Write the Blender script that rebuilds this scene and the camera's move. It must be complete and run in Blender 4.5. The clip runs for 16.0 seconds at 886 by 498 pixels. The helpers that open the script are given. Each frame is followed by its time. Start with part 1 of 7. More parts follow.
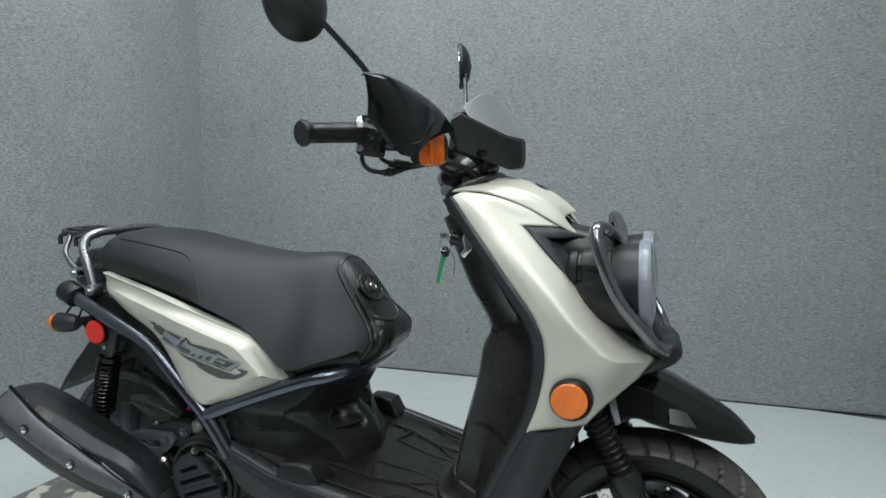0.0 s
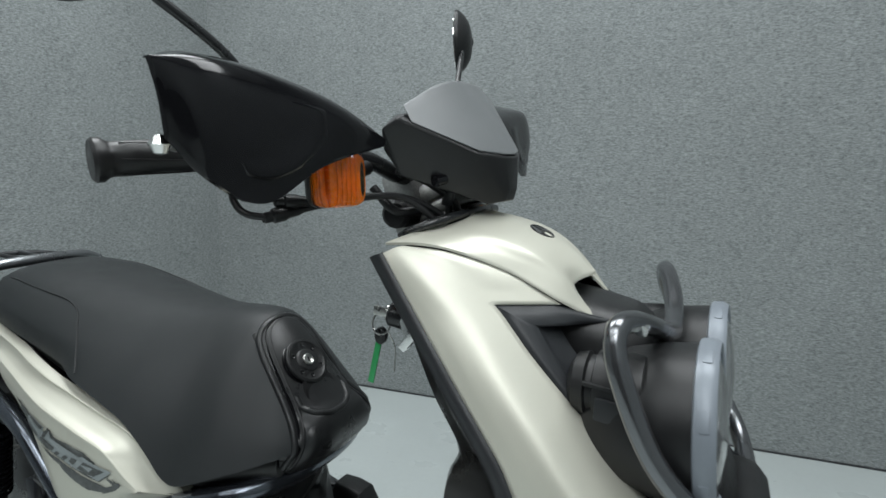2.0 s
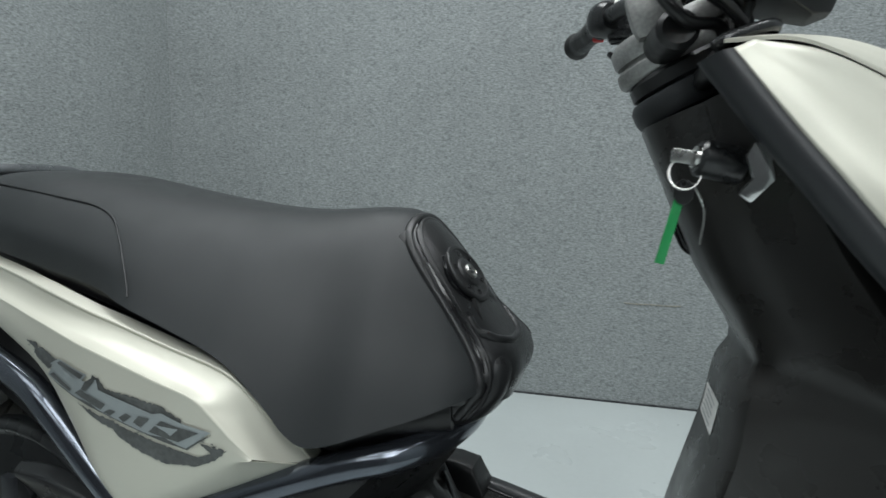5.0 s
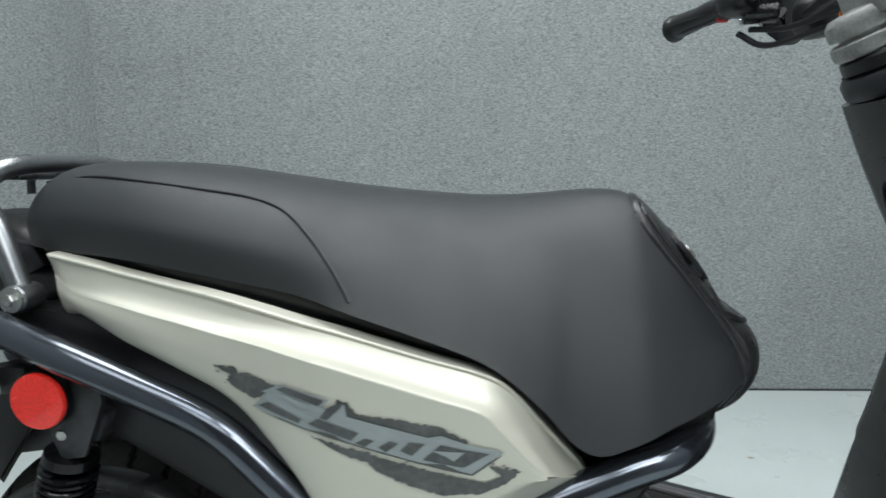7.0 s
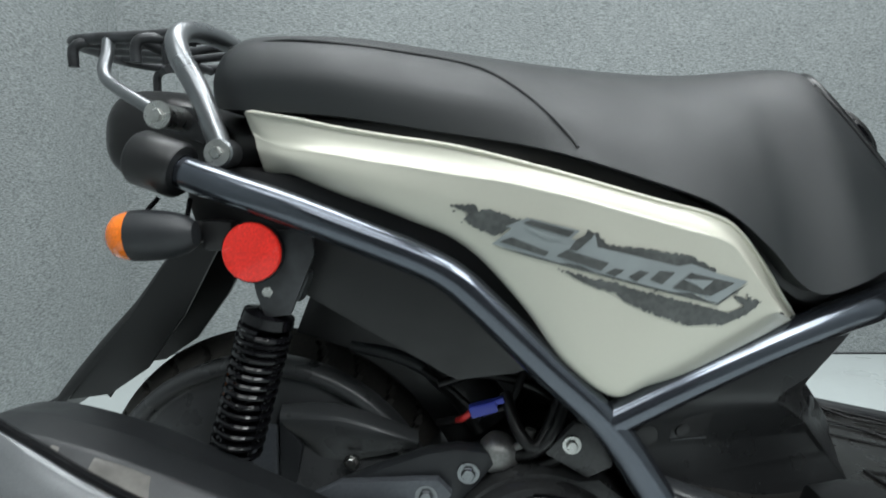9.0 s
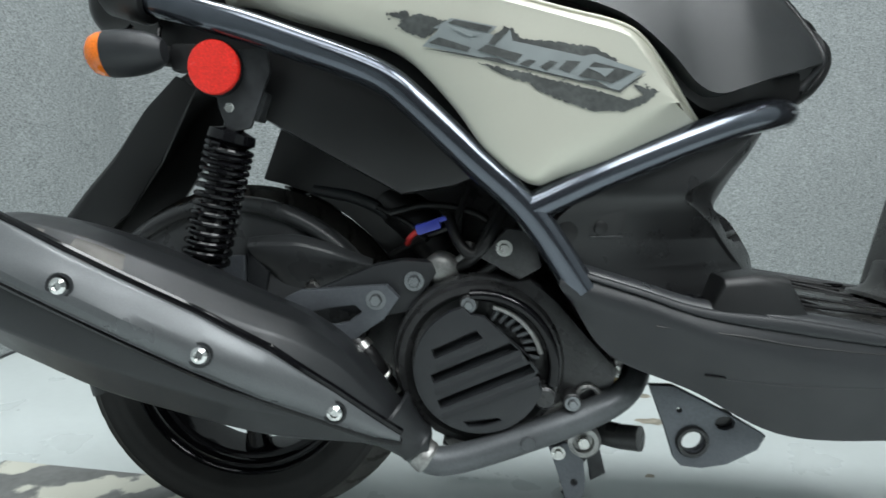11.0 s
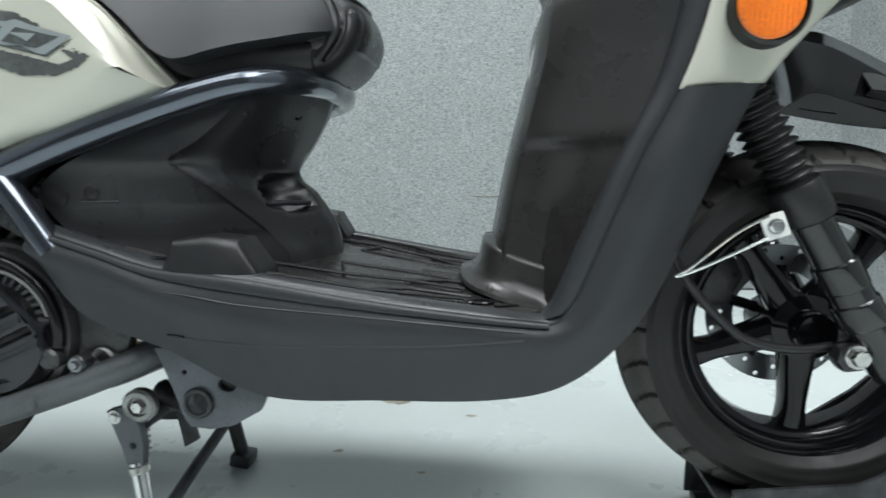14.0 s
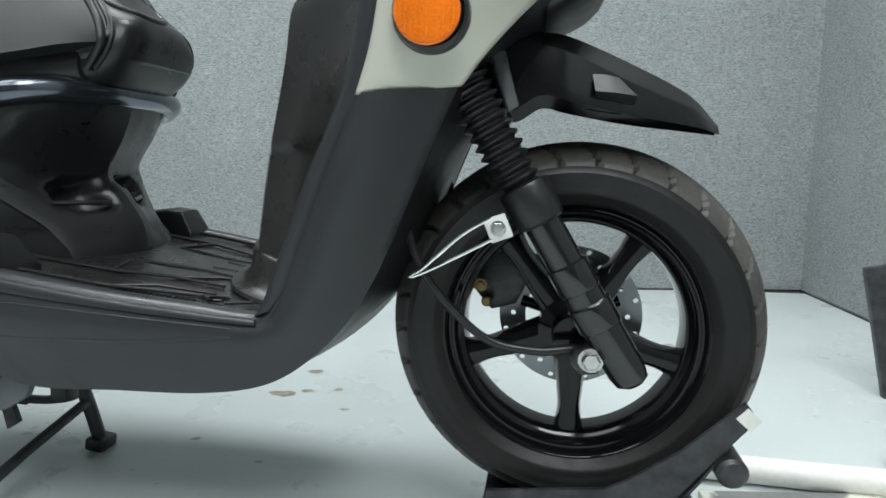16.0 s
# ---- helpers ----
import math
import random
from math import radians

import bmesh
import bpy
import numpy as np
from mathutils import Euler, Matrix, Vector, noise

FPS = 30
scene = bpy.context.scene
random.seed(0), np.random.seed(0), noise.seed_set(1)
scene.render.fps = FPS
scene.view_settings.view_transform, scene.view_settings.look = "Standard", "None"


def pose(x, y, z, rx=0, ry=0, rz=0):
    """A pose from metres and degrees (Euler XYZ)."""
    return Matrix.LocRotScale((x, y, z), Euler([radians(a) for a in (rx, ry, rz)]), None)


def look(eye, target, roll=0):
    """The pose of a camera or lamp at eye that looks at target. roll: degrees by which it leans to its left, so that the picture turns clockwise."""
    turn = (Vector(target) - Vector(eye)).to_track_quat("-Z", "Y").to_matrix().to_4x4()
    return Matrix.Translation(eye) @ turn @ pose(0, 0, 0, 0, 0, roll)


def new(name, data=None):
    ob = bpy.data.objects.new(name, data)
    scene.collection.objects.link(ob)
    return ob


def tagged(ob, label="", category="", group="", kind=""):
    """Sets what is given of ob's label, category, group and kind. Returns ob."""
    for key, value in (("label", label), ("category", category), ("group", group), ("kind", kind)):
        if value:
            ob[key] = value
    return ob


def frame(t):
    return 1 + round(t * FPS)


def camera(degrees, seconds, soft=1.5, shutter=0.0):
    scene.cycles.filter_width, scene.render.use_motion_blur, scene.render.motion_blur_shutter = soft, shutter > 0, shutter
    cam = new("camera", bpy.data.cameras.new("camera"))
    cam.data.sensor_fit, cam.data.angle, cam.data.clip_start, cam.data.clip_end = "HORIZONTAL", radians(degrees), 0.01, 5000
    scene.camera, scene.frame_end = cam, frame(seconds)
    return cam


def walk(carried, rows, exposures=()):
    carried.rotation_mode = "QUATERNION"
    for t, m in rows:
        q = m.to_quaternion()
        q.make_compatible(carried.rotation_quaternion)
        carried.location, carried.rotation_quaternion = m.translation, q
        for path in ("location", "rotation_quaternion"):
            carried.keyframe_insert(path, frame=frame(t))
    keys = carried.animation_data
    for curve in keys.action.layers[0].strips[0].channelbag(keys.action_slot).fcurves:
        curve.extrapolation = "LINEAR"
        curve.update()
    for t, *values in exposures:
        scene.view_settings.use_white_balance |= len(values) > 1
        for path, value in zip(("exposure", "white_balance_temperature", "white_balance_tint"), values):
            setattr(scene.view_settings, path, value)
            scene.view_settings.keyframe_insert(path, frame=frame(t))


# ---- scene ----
cam = camera(74.03, 16.0, 1.6, 0.5)
PATH = [
    (0, (1.2812, -1.1808, 1.0469), (0.5798, 0.6718, 0.772), 0.94),
    (0.5, (1.323, -1.0379, 1.0799), (0.5046, 0.7621, 0.779), 0.77),
    (1, (1.3242, -0.9127, 1.1023), (0.4696, 0.8675, 0.7849), 0.77),
    (1.5, (1.309, -0.803, 1.1089), (0.4279, 0.965, 0.7963), 0.58),
    (2, (1.2754, -0.7055, 1.1109), (0.3581, 1.0399, 0.7765), 0.55),
    (2.5, (1.2343, -0.6456, 1.0904), (0.2711, 1.0742, 0.7524), 0.35),
    (3, (1.1726, -0.6354, 1.0546), (0.2167, 1.0893, 0.7202), 0.77),
    (3.5, (1.102, -0.6504, 0.995), (0.1835, 1.1027, 0.7075), 1.44),
    (4, (1.0196, -0.6614, 0.9609), (0.1865, 1.1295, 0.6468), 0.95),
    (4.2, (0.9894, -0.6616, 0.945), (0.1828, 1.1421, 0.6351), 1.05),
    (6.3, (0.6311, -0.6615, 0.8832), (0.2381, 1.2762, 0.5817), 0.66),
    (6.5, (0.5937, -0.665, 0.8778), (0.2213, 1.2772, 0.5793), 0.19),
    (7, (0.4808, -0.6875, 0.8709), (0.2297, 1.277, 0.5922), 0.41),
    (7.5, (0.3861, -0.6966, 0.8711), (0.1968, 1.2686, 0.5513), 0.57),
    (8, (0.3138, -0.7036, 0.8453), (0.1503, 1.2631, 0.5207), 0.94),
    (8.5, (0.2657, -0.7179, 0.7967), (0.1233, 1.2528, 0.4864), 1.00),
    (9, (0.2469, -0.7372, 0.7265), (0.1103, 1.2399, 0.4571), 1.09),
    (9.2, (0.2377, -0.7464, 0.6901), (0.1264, 1.2375, 0.4624), 1.40),
    (11.3, (0.3616, -0.8375, 0.529), (0.2153, 1.1384, 0.2565), 0.36),
    (11.5, (0.3954, -0.8406, 0.5212), (0.2495, 1.1371, 0.2612), 0.35),
    (12, (0.5013, -0.8378, 0.5153), (0.3363, 1.1377, 0.2506), 0.31),
    (12.5, (0.6061, -0.8271, 0.5111), (0.4366, 1.1475, 0.2425), 0.21),
    (13, (0.7095, -0.8168, 0.5084), (0.5355, 1.1568, 0.2353), 0.18),
    (13.5, (0.8072, -0.8059, 0.5086), (0.6288, 1.1666, 0.2304), 0.19),
    (14, (0.9027, -0.7985, 0.506), (0.7148, 1.1739, 0.2341), 0.15),
    (14.5, (0.9988, -0.7903, 0.5141), (0.796, 1.1786, 0.2275), 0.16),
    (15, (1.0962, -0.7848, 0.5146), (0.8708, 1.1821, 0.2307), -0.02),
    (15.5, (1.1893, -0.7805, 0.5136), (0.9148, 1.1806, 0.2329), -0.12),
    (16, (1.2609, -0.7711, 0.5149), (0.9203, 1.1786, 0.2275), 0.04),
]
walk(cam, [(t, look(eye, target, roll)) for t, eye, target, roll in PATH],
     [(0, -0.3), (1.5, -0.45), (3, -0.4), (4.2, -0.42), (6.3, -0.10), (8, -0.03), (9, 0.15), (11.3, 0.38), (12.3, 0.39), (13.5, 0.44), (15, 0.45), (16, 0.30)])

# ---------------------------------------------------------------- world and lights
CEIL = 3.0
world = bpy.data.worlds.new("world")
world.use_nodes = True
world.node_tree.nodes["Background"].inputs[0].default_value = (0.55, 0.6, 0.62, 1)
world.node_tree.nodes["Background"].inputs[1].default_value = 0.05
scene.world = world
scene.view_settings.exposure = 0.0


def ceiling_lamp(x, y, sx, sy, watts):
    data = bpy.data.lights.new("fluorescent_light", "AREA")
    data.shape, data.size, data.size_y, data.energy = "RECTANGLE", sx, sy, watts
    data.color = (0.955, 1.0, 1.02)
    ob = new("fluorescent_light", data)
    ob.matrix_world = pose(x, y, CEIL - 0.09)
    return ob


LAMPS = [(-0.1, -1.25), (1.5, -1.25), (-0.1, 0.35), (1.5, 0.35), (2.0, -2.3), (0.3, -2.6)]
for lx, ly in LAMPS:
    ceiling_lamp(lx, ly, 1.3, 0.85, 46 if lx > 1.9 else 16 if ly < -2 else (16 if lx < 1 else 30) if ly < -1 else 38)


# ---------------------------------------------------------------- materials
def material(name, base, rough=0.5, metal=0.0, grain=0.0, grain_scale=400.0, blotch=0.12, blotch_scale=6.0,
             bump=0.0, bump_scale=600.0, coat=0.0, rough_var=0.08, object_var=0.0, spec=0.5, stretch=None):
    """A principled material with colour variation at two scales, uneven roughness and fine relief."""
    m = bpy.data.materials.new(name)
    m.use_nodes = True
    nt = m.node_tree
    bs = nt.nodes["Principled BSDF"]
    bs.inputs["Metallic"].default_value = metal
    bs.inputs["Coat Weight"].default_value = coat
    bs.inputs["Specular IOR Level"].default_value = spec
    co = nt.nodes.new("ShaderNodeTexCoord")
    vec = co.outputs["Object"]
    if stretch:
        mp = nt.nodes.new("ShaderNodeMapping")
        mp.inputs["Scale"].default_value = stretch
        nt.links.new(vec, mp.inputs["Vector"])
        vec = mp.outputs["Vector"]

    def tex(scale, detail):
        n = nt.nodes.new("ShaderNodeTexNoise")
        n.inputs["Scale"].default_value, n.inputs["Detail"].default_value = scale, detail
        nt.links.new(vec, n.inputs["Vector"])
        return n.outputs["Fac"]

    def rng(fac, lo, hi):
        n = nt.nodes.new("ShaderNodeMapRange")
        n.inputs["From Min"].default_value, n.inputs["From Max"].default_value = 0.3, 0.7
        n.inputs["To Min"].default_value, n.inputs["To Max"].default_value = lo, hi
        nt.links.new(fac, n.inputs["Value"])
        return n.outputs["Result"]

    def mul(a, b):
        n = nt.nodes.new("ShaderNodeMath")
        n.operation = "MULTIPLY"
        nt.links.new(a, n.inputs[0])
        nt.links.new(b, n.inputs[1])
        return n.outputs[0]

    big = tex(blotch_scale, 4.0)
    val = rng(big, 1 - blotch, 1 + blotch)
    if grain:
        val = mul(val, rng(tex(grain_scale, 2.0), 1 - grain, 1 + grain))
    if object_var:
        info = nt.nodes.new("ShaderNodeObjectInfo")
        val = mul(val, rng(info.outputs["Random"], 1 - object_var, 1 + object_var))
    mix = nt.nodes.new("ShaderNodeVectorMath")
    mix.operation = "SCALE"
    mix.inputs[0].default_value = base
    nt.links.new(val, mix.inputs["Scale"])
    nt.links.new(mix.outputs["Vector"], bs.inputs["Base Color"])
    nt.links.new(rng(tex(blotch_scale * 3.1, 5.0), max(0.02, rough - rough_var), min(1, rough + rough_var)), bs.inputs["Roughness"])
    if bump:
        b = nt.nodes.new("ShaderNodeBump")
        b.inputs["Strength"].default_value, b.inputs["Distance"].default_value = bump, 0.001
        nt.links.new(tex(bump_scale, 3.0), b.inputs["Height"])
        nt.links.new(b.outputs["Normal"], bs.inputs["Normal"])
    m["bsdf"] = bs.name
    return m


def fabric_wall():
    """Grey looped fabric: specks of light and dark yarn in short level streaks."""
    m = bpy.data.materials.new("wall_fabric")
    m.use_nodes = True
    nt = m.node_tree
    bs = nt.nodes["Principled BSDF"]
    bs.inputs["Roughness"].default_value = 0.95
    bs.inputs["Specular IOR Level"].default_value = 0.15
    co = nt.nodes.new("ShaderNodeTexCoord")
    out = []
    for scale, sx, detail in ((240, 0.33, 2.0), (560, 0.5, 1.0), (2.2, 1.0, 4.0)):
        mp = nt.nodes.new("ShaderNodeMapping")
        mp.inputs["Scale"].default_value = (sx, sx, 1)
        nt.links.new(co.outputs["Object"], mp.inputs["Vector"])
        n = nt.nodes.new("ShaderNodeTexNoise")
        n.inputs["Scale"].default_value, n.inputs["Detail"].default_value = scale, detail
        n.inputs["Roughness"].default_value = 0.7
        nt.links.new(mp.outputs["Vector"], n.inputs["Vector"])
        out.append(n.outputs["Fac"])
    add = nt.nodes.new("ShaderNodeMath")
    add.operation = "MULTIPLY_ADD"
    add.inputs[1].default_value = 0.55
    nt.links.new(out[1], add.inputs[0])
    nt.links.new(out[0], add.inputs[2])
    ramp = nt.nodes.new("ShaderNodeValToRGB")
    ramp.color_ramp.elements[0].position, ramp.color_ramp.elements[0].color = 0.48, (0.112, 0.126, 0.127, 1)
    ramp.color_ramp.elements[1].position, ramp.color_ramp.elements[1].color = 1.06 - 0.06, (0.37, 0.395, 0.397, 1)
    nt.links.new(add.outputs[0], ramp.inputs[0])
    rg = nt.nodes.new("ShaderNodeMapRange")
    rg.inputs["From Min"].default_value, rg.inputs["From Max"].default_value = 0.3, 0.7
    rg.inputs["To Min"].default_value, rg.inputs["To Max"].default_value = 0.93, 1.07
    nt.links.new(out[2], rg.inputs["Value"])
    sc = nt.nodes.new("ShaderNodeVectorMath")
    sc.operation = "SCALE"
    nt.links.new(ramp.outputs["Color"], sc.inputs[0])
    nt.links.new(rg.outputs["Result"], sc.inputs["Scale"])
    nt.links.new(sc.outputs["Vector"], bs.inputs["Base Color"])
    b = nt.nodes.new("ShaderNodeBump")
    b.inputs["Strength"].default_value, b.inputs["Distance"].default_value = 0.5, 0.002
    nt.links.new(add.outputs[0], b.inputs["Height"])
    nt.links.new(b.outputs["Normal"], bs.inputs["Normal"])
    return m


M_WALL = fabric_wall()
M_DARKWALL = material("charcoal_curtain", (0.045, 0.048, 0.05), 0.9, blotch=0.15, blotch_scale=3, grain=0.1, grain_scale=200)
M_FLOOR = material("floor_epoxy", (0.515, 0.561, 0.556), 0.32, blotch=0.05, blotch_scale=1.6, grain=0.015, grain_scale=60, bump=0.06, bump_scale=40, rough_var=0.1)
M_CEIL = material("ceiling_paint", (0.62, 0.63, 0.62), 0.9, blotch=0.04, blotch_scale=3)
M_CREAM = material("champagne_paint", (0.585, 0.577, 0.497), 0.43, metal=0.32, grain=0.03, grain_scale=1500, blotch=0.02, blotch_scale=4, coat=0.08, rough_var=0.02)
M_PLASTIC = material("black_plastic", (0.0095, 0.0100, 0.0106), 0.40, grain=0.12, grain_scale=900, blotch=0.1, blotch_scale=8, bump=0.25, bump_scale=1100, rough_var=0.06)
M_PLASTIC2 = material("dark_grey_plastic", (0.0185, 0.0205, 0.023), 0.46, grain=0.1, grain_scale=700, blotch=0.08, blotch_scale=9, bump=0.2, bump_scale=900, rough_var=0.06)
M_PLASTIC3 = material("grey_moulded_plastic", (0.050, 0.053, 0.055), 0.30, grain=0.08, grain_scale=700, blotch=0.1, blotch_scale=9, bump=0.12, bump_scale=900, rough_var=0.06)
M_INNER = material("aged_inner_plastic", (0.0190, 0.0182, 0.0172), 0.30, grain=0.1, grain_scale=900, blotch=0.18, blotch_scale=7, bump=0.08, bump_scale=800, rough_var=0.08)
# paler than M_PLASTIC2: part of the edge's sheen is put into the base colour
M_LIP = material("shiny_lightened_edge", (0.030, 0.0325, 0.035), 0.34, grain=0.1, grain_scale=600, blotch=0.15, blotch_scale=10, bump=0.08, bump_scale=700)
M_PLASTIC4 = material("satin_black_plastic", (0.0150, 0.0158, 0.0166), 0.31, grain=0.1, grain_scale=800, blotch=0.1, blotch_scale=8, bump=0.22, bump_scale=1000, rough_var=0.06)
M_GLOSS = material("gloss_black", (0.005, 0.005, 0.006), 0.1, blotch=0.1, rough_var=0.04, spec=0.34)
M_SATIN = material("satin_black_paint", (0.014, 0.015, 0.016), 0.28, grain=0.1, grain_scale=300, blotch=0.15, rough_var=0.08)
M_FENDER = material("gloss_black_fender", (0.0065, 0.0068, 0.0070), 0.12, blotch=0.12, blotch_scale=12, grain=0.04, grain_scale=800, rough_var=0.04, spec=0.42)
M_FORK = material("gloss_fork_paint", (0.010, 0.0105, 0.011), 0.16, blotch=0.12, blotch_scale=12, coat=0.4, rough_var=0.05)
M_SEAT = material("seat_vinyl", (0.0132, 0.0158, 0.0170), 0.5, grain=0.05, grain_scale=1300, blotch=0.08, blotch_scale=5, bump=0.3, bump_scale=1600, rough_var=0.06)
M_SEAT2 = material("seat_side_vinyl", (0.012, 0.013, 0.014), 0.48, grain=0.05, grain_scale=1500, blotch=0.06, bump=0.2, bump_scale=1500, rough_var=0.05)
M_TUBE = material("gunmetal_tube", (0.105, 0.117, 0.140), 0.17, metal=0.88, grain=0.04, grain_scale=900, blotch=0.08, blotch_scale=10, coat=0.45, rough_var=0.04)
M_GUARD = material("brushed_guard_steel", (0.20, 0.205, 0.215), 0.22, metal=0.9, grain=0.08, grain_scale=900, blotch=0.1, rough_var=0.06)
M_RACK = material("satin_rack_steel", (0.24, 0.25, 0.26), 0.3, metal=0.9, grain=0.08, grain_scale=900, blotch=0.1, rough_var=0.06)
M_RUBBER = material("tyre_rubber", (0.060, 0.057, 0.052), 0.55, grain=0.15, grain_scale=250, blotch=0.25, blotch_scale=14, bump=0.2, bump_scale=500)
M_SIDEWALL = material("tyre_sidewall", (0.0115, 0.0112, 0.0108), 0.45, grain=0.1, grain_scale=250, blotch=0.25, blotch_scale=12, bump=0.15, bump_scale=400, spec=0.35)
M_BOOT = material("boot_rubber", (0.009, 0.009, 0.0095), 0.38, blotch=0.15, blotch_scale=20, bump=0.1)
M_ENGINE = material("dark_engine_paint", (0.029, 0.0298, 0.0305), 0.31, grain=0.2, grain_scale=200, blotch=0.3, blotch_scale=12, bump=0.3, bump_scale=300)
M_CAST = material("cast_aluminium", (0.36, 0.36, 0.35), 0.48, metal=0.8, grain=0.15, grain_scale=300, blotch=0.3, blotch_scale=20, bump=0.3, bump_scale=400)
M_STEEL = material("zinc_steel", (0.55, 0.55, 0.53), 0.3, metal=1.0, grain=0.1, grain_scale=500, blotch=0.2, blotch_scale=30)
M_CHROME = material("chrome", (0.8, 0.8, 0.79), 0.1, metal=1.0, blotch=0.04)
M_MUFFLER = material("muffler_paint", (0.024, 0.026, 0.028), 0.36, metal=0.2, grain=0.1, grain_scale=500, blotch=0.12, blotch_scale=9, bump=0.1, bump_scale=900)
M_COVER = material("muffler_cover", (0.115, 0.122, 0.127), 0.33, metal=0.35, grain=0.08, grain_scale=700, blotch=0.1, blotch_scale=8)
M_PIPE = material("exhaust_pipe", (0.095, 0.102, 0.108), 0.48, metal=0.4, grain=0.08, grain_scale=300, blotch=0.18, blotch_scale=12, bump=0.2, bump_scale=300)
M_ORANGE = material("orange_lens", (0.85, 0.185, 0.008), 0.13, blotch=0.1, blotch_scale=30, grain=0.15, grain_scale=500, coat=0.6)
M_RED = material("red_reflector", (0.80, 0.028, 0.018), 0.2, blotch=0.08, blotch_scale=30, grain=0.18, grain_scale=450, coat=0.5)
M_RING = material("headlight_bezel", (0.20, 0.225, 0.255), 0.4, metal=0.15, blotch=0.06, grain=0.05, grain_scale=900)
M_SCREEN = material("satin_grey_cowl", (0.15, 0.158, 0.162), 0.42, blotch=0.05, grain=0.06, grain_scale=1100, bump=0.1, bump_scale=1100)
M_GREEN = material("green_tag", (0.02, 0.27, 0.08), 0.4, blotch=0.15, blotch_scale=60)
M_CHIP = material("bare_patch", (0.27, 0.25, 0.20), 0.6, blotch=0.4, blotch_scale=60)
M_BLUE = material("blue_connector", (0.05, 0.07, 0.45), 0.4, blotch=0.1)
M_LABEL = material("white_label", (0.72, 0.72, 0.70), 0.5, blotch=0.05)
M_DECAL_D = material("dark_decal", (0.085, 0.09, 0.088), 0.42, metal=0.2, blotch=0.25, blotch_scale=40, grain=0.2, grain_scale=200)
M_DECAL_L = material("silver_decal", (0.30, 0.33, 0.335), 0.4, metal=0.3, blotch=0.06, blotch_scale=30)
M_WHITE = material("white_paint", (0.74, 0.74, 0.70), 0.45, blotch=0.08, blotch_scale=9, grain=0.05, grain_scale=120)
M_STAND = material("worn_black_steel", (0.040, 0.042, 0.045), 0.42, metal=0.3, grain=0.3, grain_scale=60, blotch=0.4, blotch_scale=25, bump=0.2, bump_scale=200)
M_BRASS = material("brass", (0.26, 0.19, 0.085), 0.4, metal=0.9, blotch=0.2, blotch_scale=30)
M_REDSW = material("red_switch", (0.6, 0.03, 0.03), 0.4, blotch=0.1)
M_SILVER = material("bracket_paint", (0.100, 0.109, 0.122), 0.42, metal=0.35, grain=0.1, grain_scale=300, blotch=0.15, blotch_scale=15)


def glass(name, tint=(1, 1, 1), rough=0.02):
    m = bpy.data.materials.new(name)
    m.use_nodes = True
    bs = m.node_tree.nodes["Principled BSDF"]
    bs.inputs["Base Color"].default_value = (*tint, 1)
    bs.inputs["Roughness"].default_value = rough
    bs.inputs["Transmission Weight"].default_value = 1.0
    bs.inputs["IOR"].default_value = 1.45
    return m


M_GLASS = glass("clear_lens")
M_AMBER = glass("amber_lens", (1.0, 0.78, 0.35), 0.05)
M_AMBER_CORE = material("amber_core", (1.0, 0.27, 0.008), 0.25, blotch=0.2, blotch_scale=60, coat=0.3)


def worn_plate():
    """Dark grey painted board whose paint has flaked away to off-white."""
    m = material("flaked_board", (0.17, 0.175, 0.17), 0.55, blotch=0.15, blotch_scale=8, grain=0.1, grain_scale=90)
    nt = m.node_tree
    bs = nt.nodes["Principled BSDF"]
    old = bs.inputs["Base Color"].links[0].from_socket
    co = nt.nodes.new("ShaderNodeTexCoord")
    n = nt.nodes.new("ShaderNodeTexNoise")
    n.inputs["Scale"].default_value, n.inputs["Detail"].default_value = 7.0, 8.0
    nt.links.new(co.outputs["Object"], n.inputs["Vector"])
    r = nt.nodes.new("ShaderNodeValToRGB")
    r.color_ramp.elements[0].position, r.color_ramp.elements[1].position = 0.52, 0.55
    nt.links.new(n.outputs["Fac"], r.inputs[0])
    mx = nt.nodes.new("ShaderNodeMix")
    mx.data_type = "RGBA"
    nt.links.new(r.outputs["Color"], mx.inputs[0])
    nt.links.new(old, mx.inputs[6])
    mx.inputs[7].default_value = (0.6, 0.6, 0.52, 1)
    nt.links.new(mx.outputs[2], bs.inputs["Base Color"])
    return m


M_BOARD = worn_plate()


# ---------------------------------------------------------------- mesh helpers
def finish(bm, sharp=38):
    bmesh.ops.remove_doubles(bm, verts=bm.verts, dist=1e-6)
    bmesh.ops.recalc_face_normals(bm, faces=bm.faces)
    for f in bm.faces:
        f.smooth = True
    for e in bm.edges:
        if len(e.link_faces) == 2 and e.calc_face_angle(0) > radians(sharp):
            e.smooth = False
    return bm


def part(name, bm, mat, parent=None, label="", sharp=38, keep=False):
    """One mesh object out of a bmesh, under its thing or part."""
    finish(bm, sharp)
    me = bpy.data.meshes.new(name)
    bm.to_mesh(me)
    if not keep:
        bm.free()
    me.materials.append(mat)
    ob = new(name, me)
    if parent:
        ob.parent = parent
    return tagged(ob, label)


def bevelled(ob, width, segments=2, angle=30):
    b = ob.modifiers.new("bevel", "BEVEL")
    b.width, b.segments, b.limit_method, b.angle_limit = width, segments, "ANGLE", radians(angle)
    b.harden_normals = False
    return ob


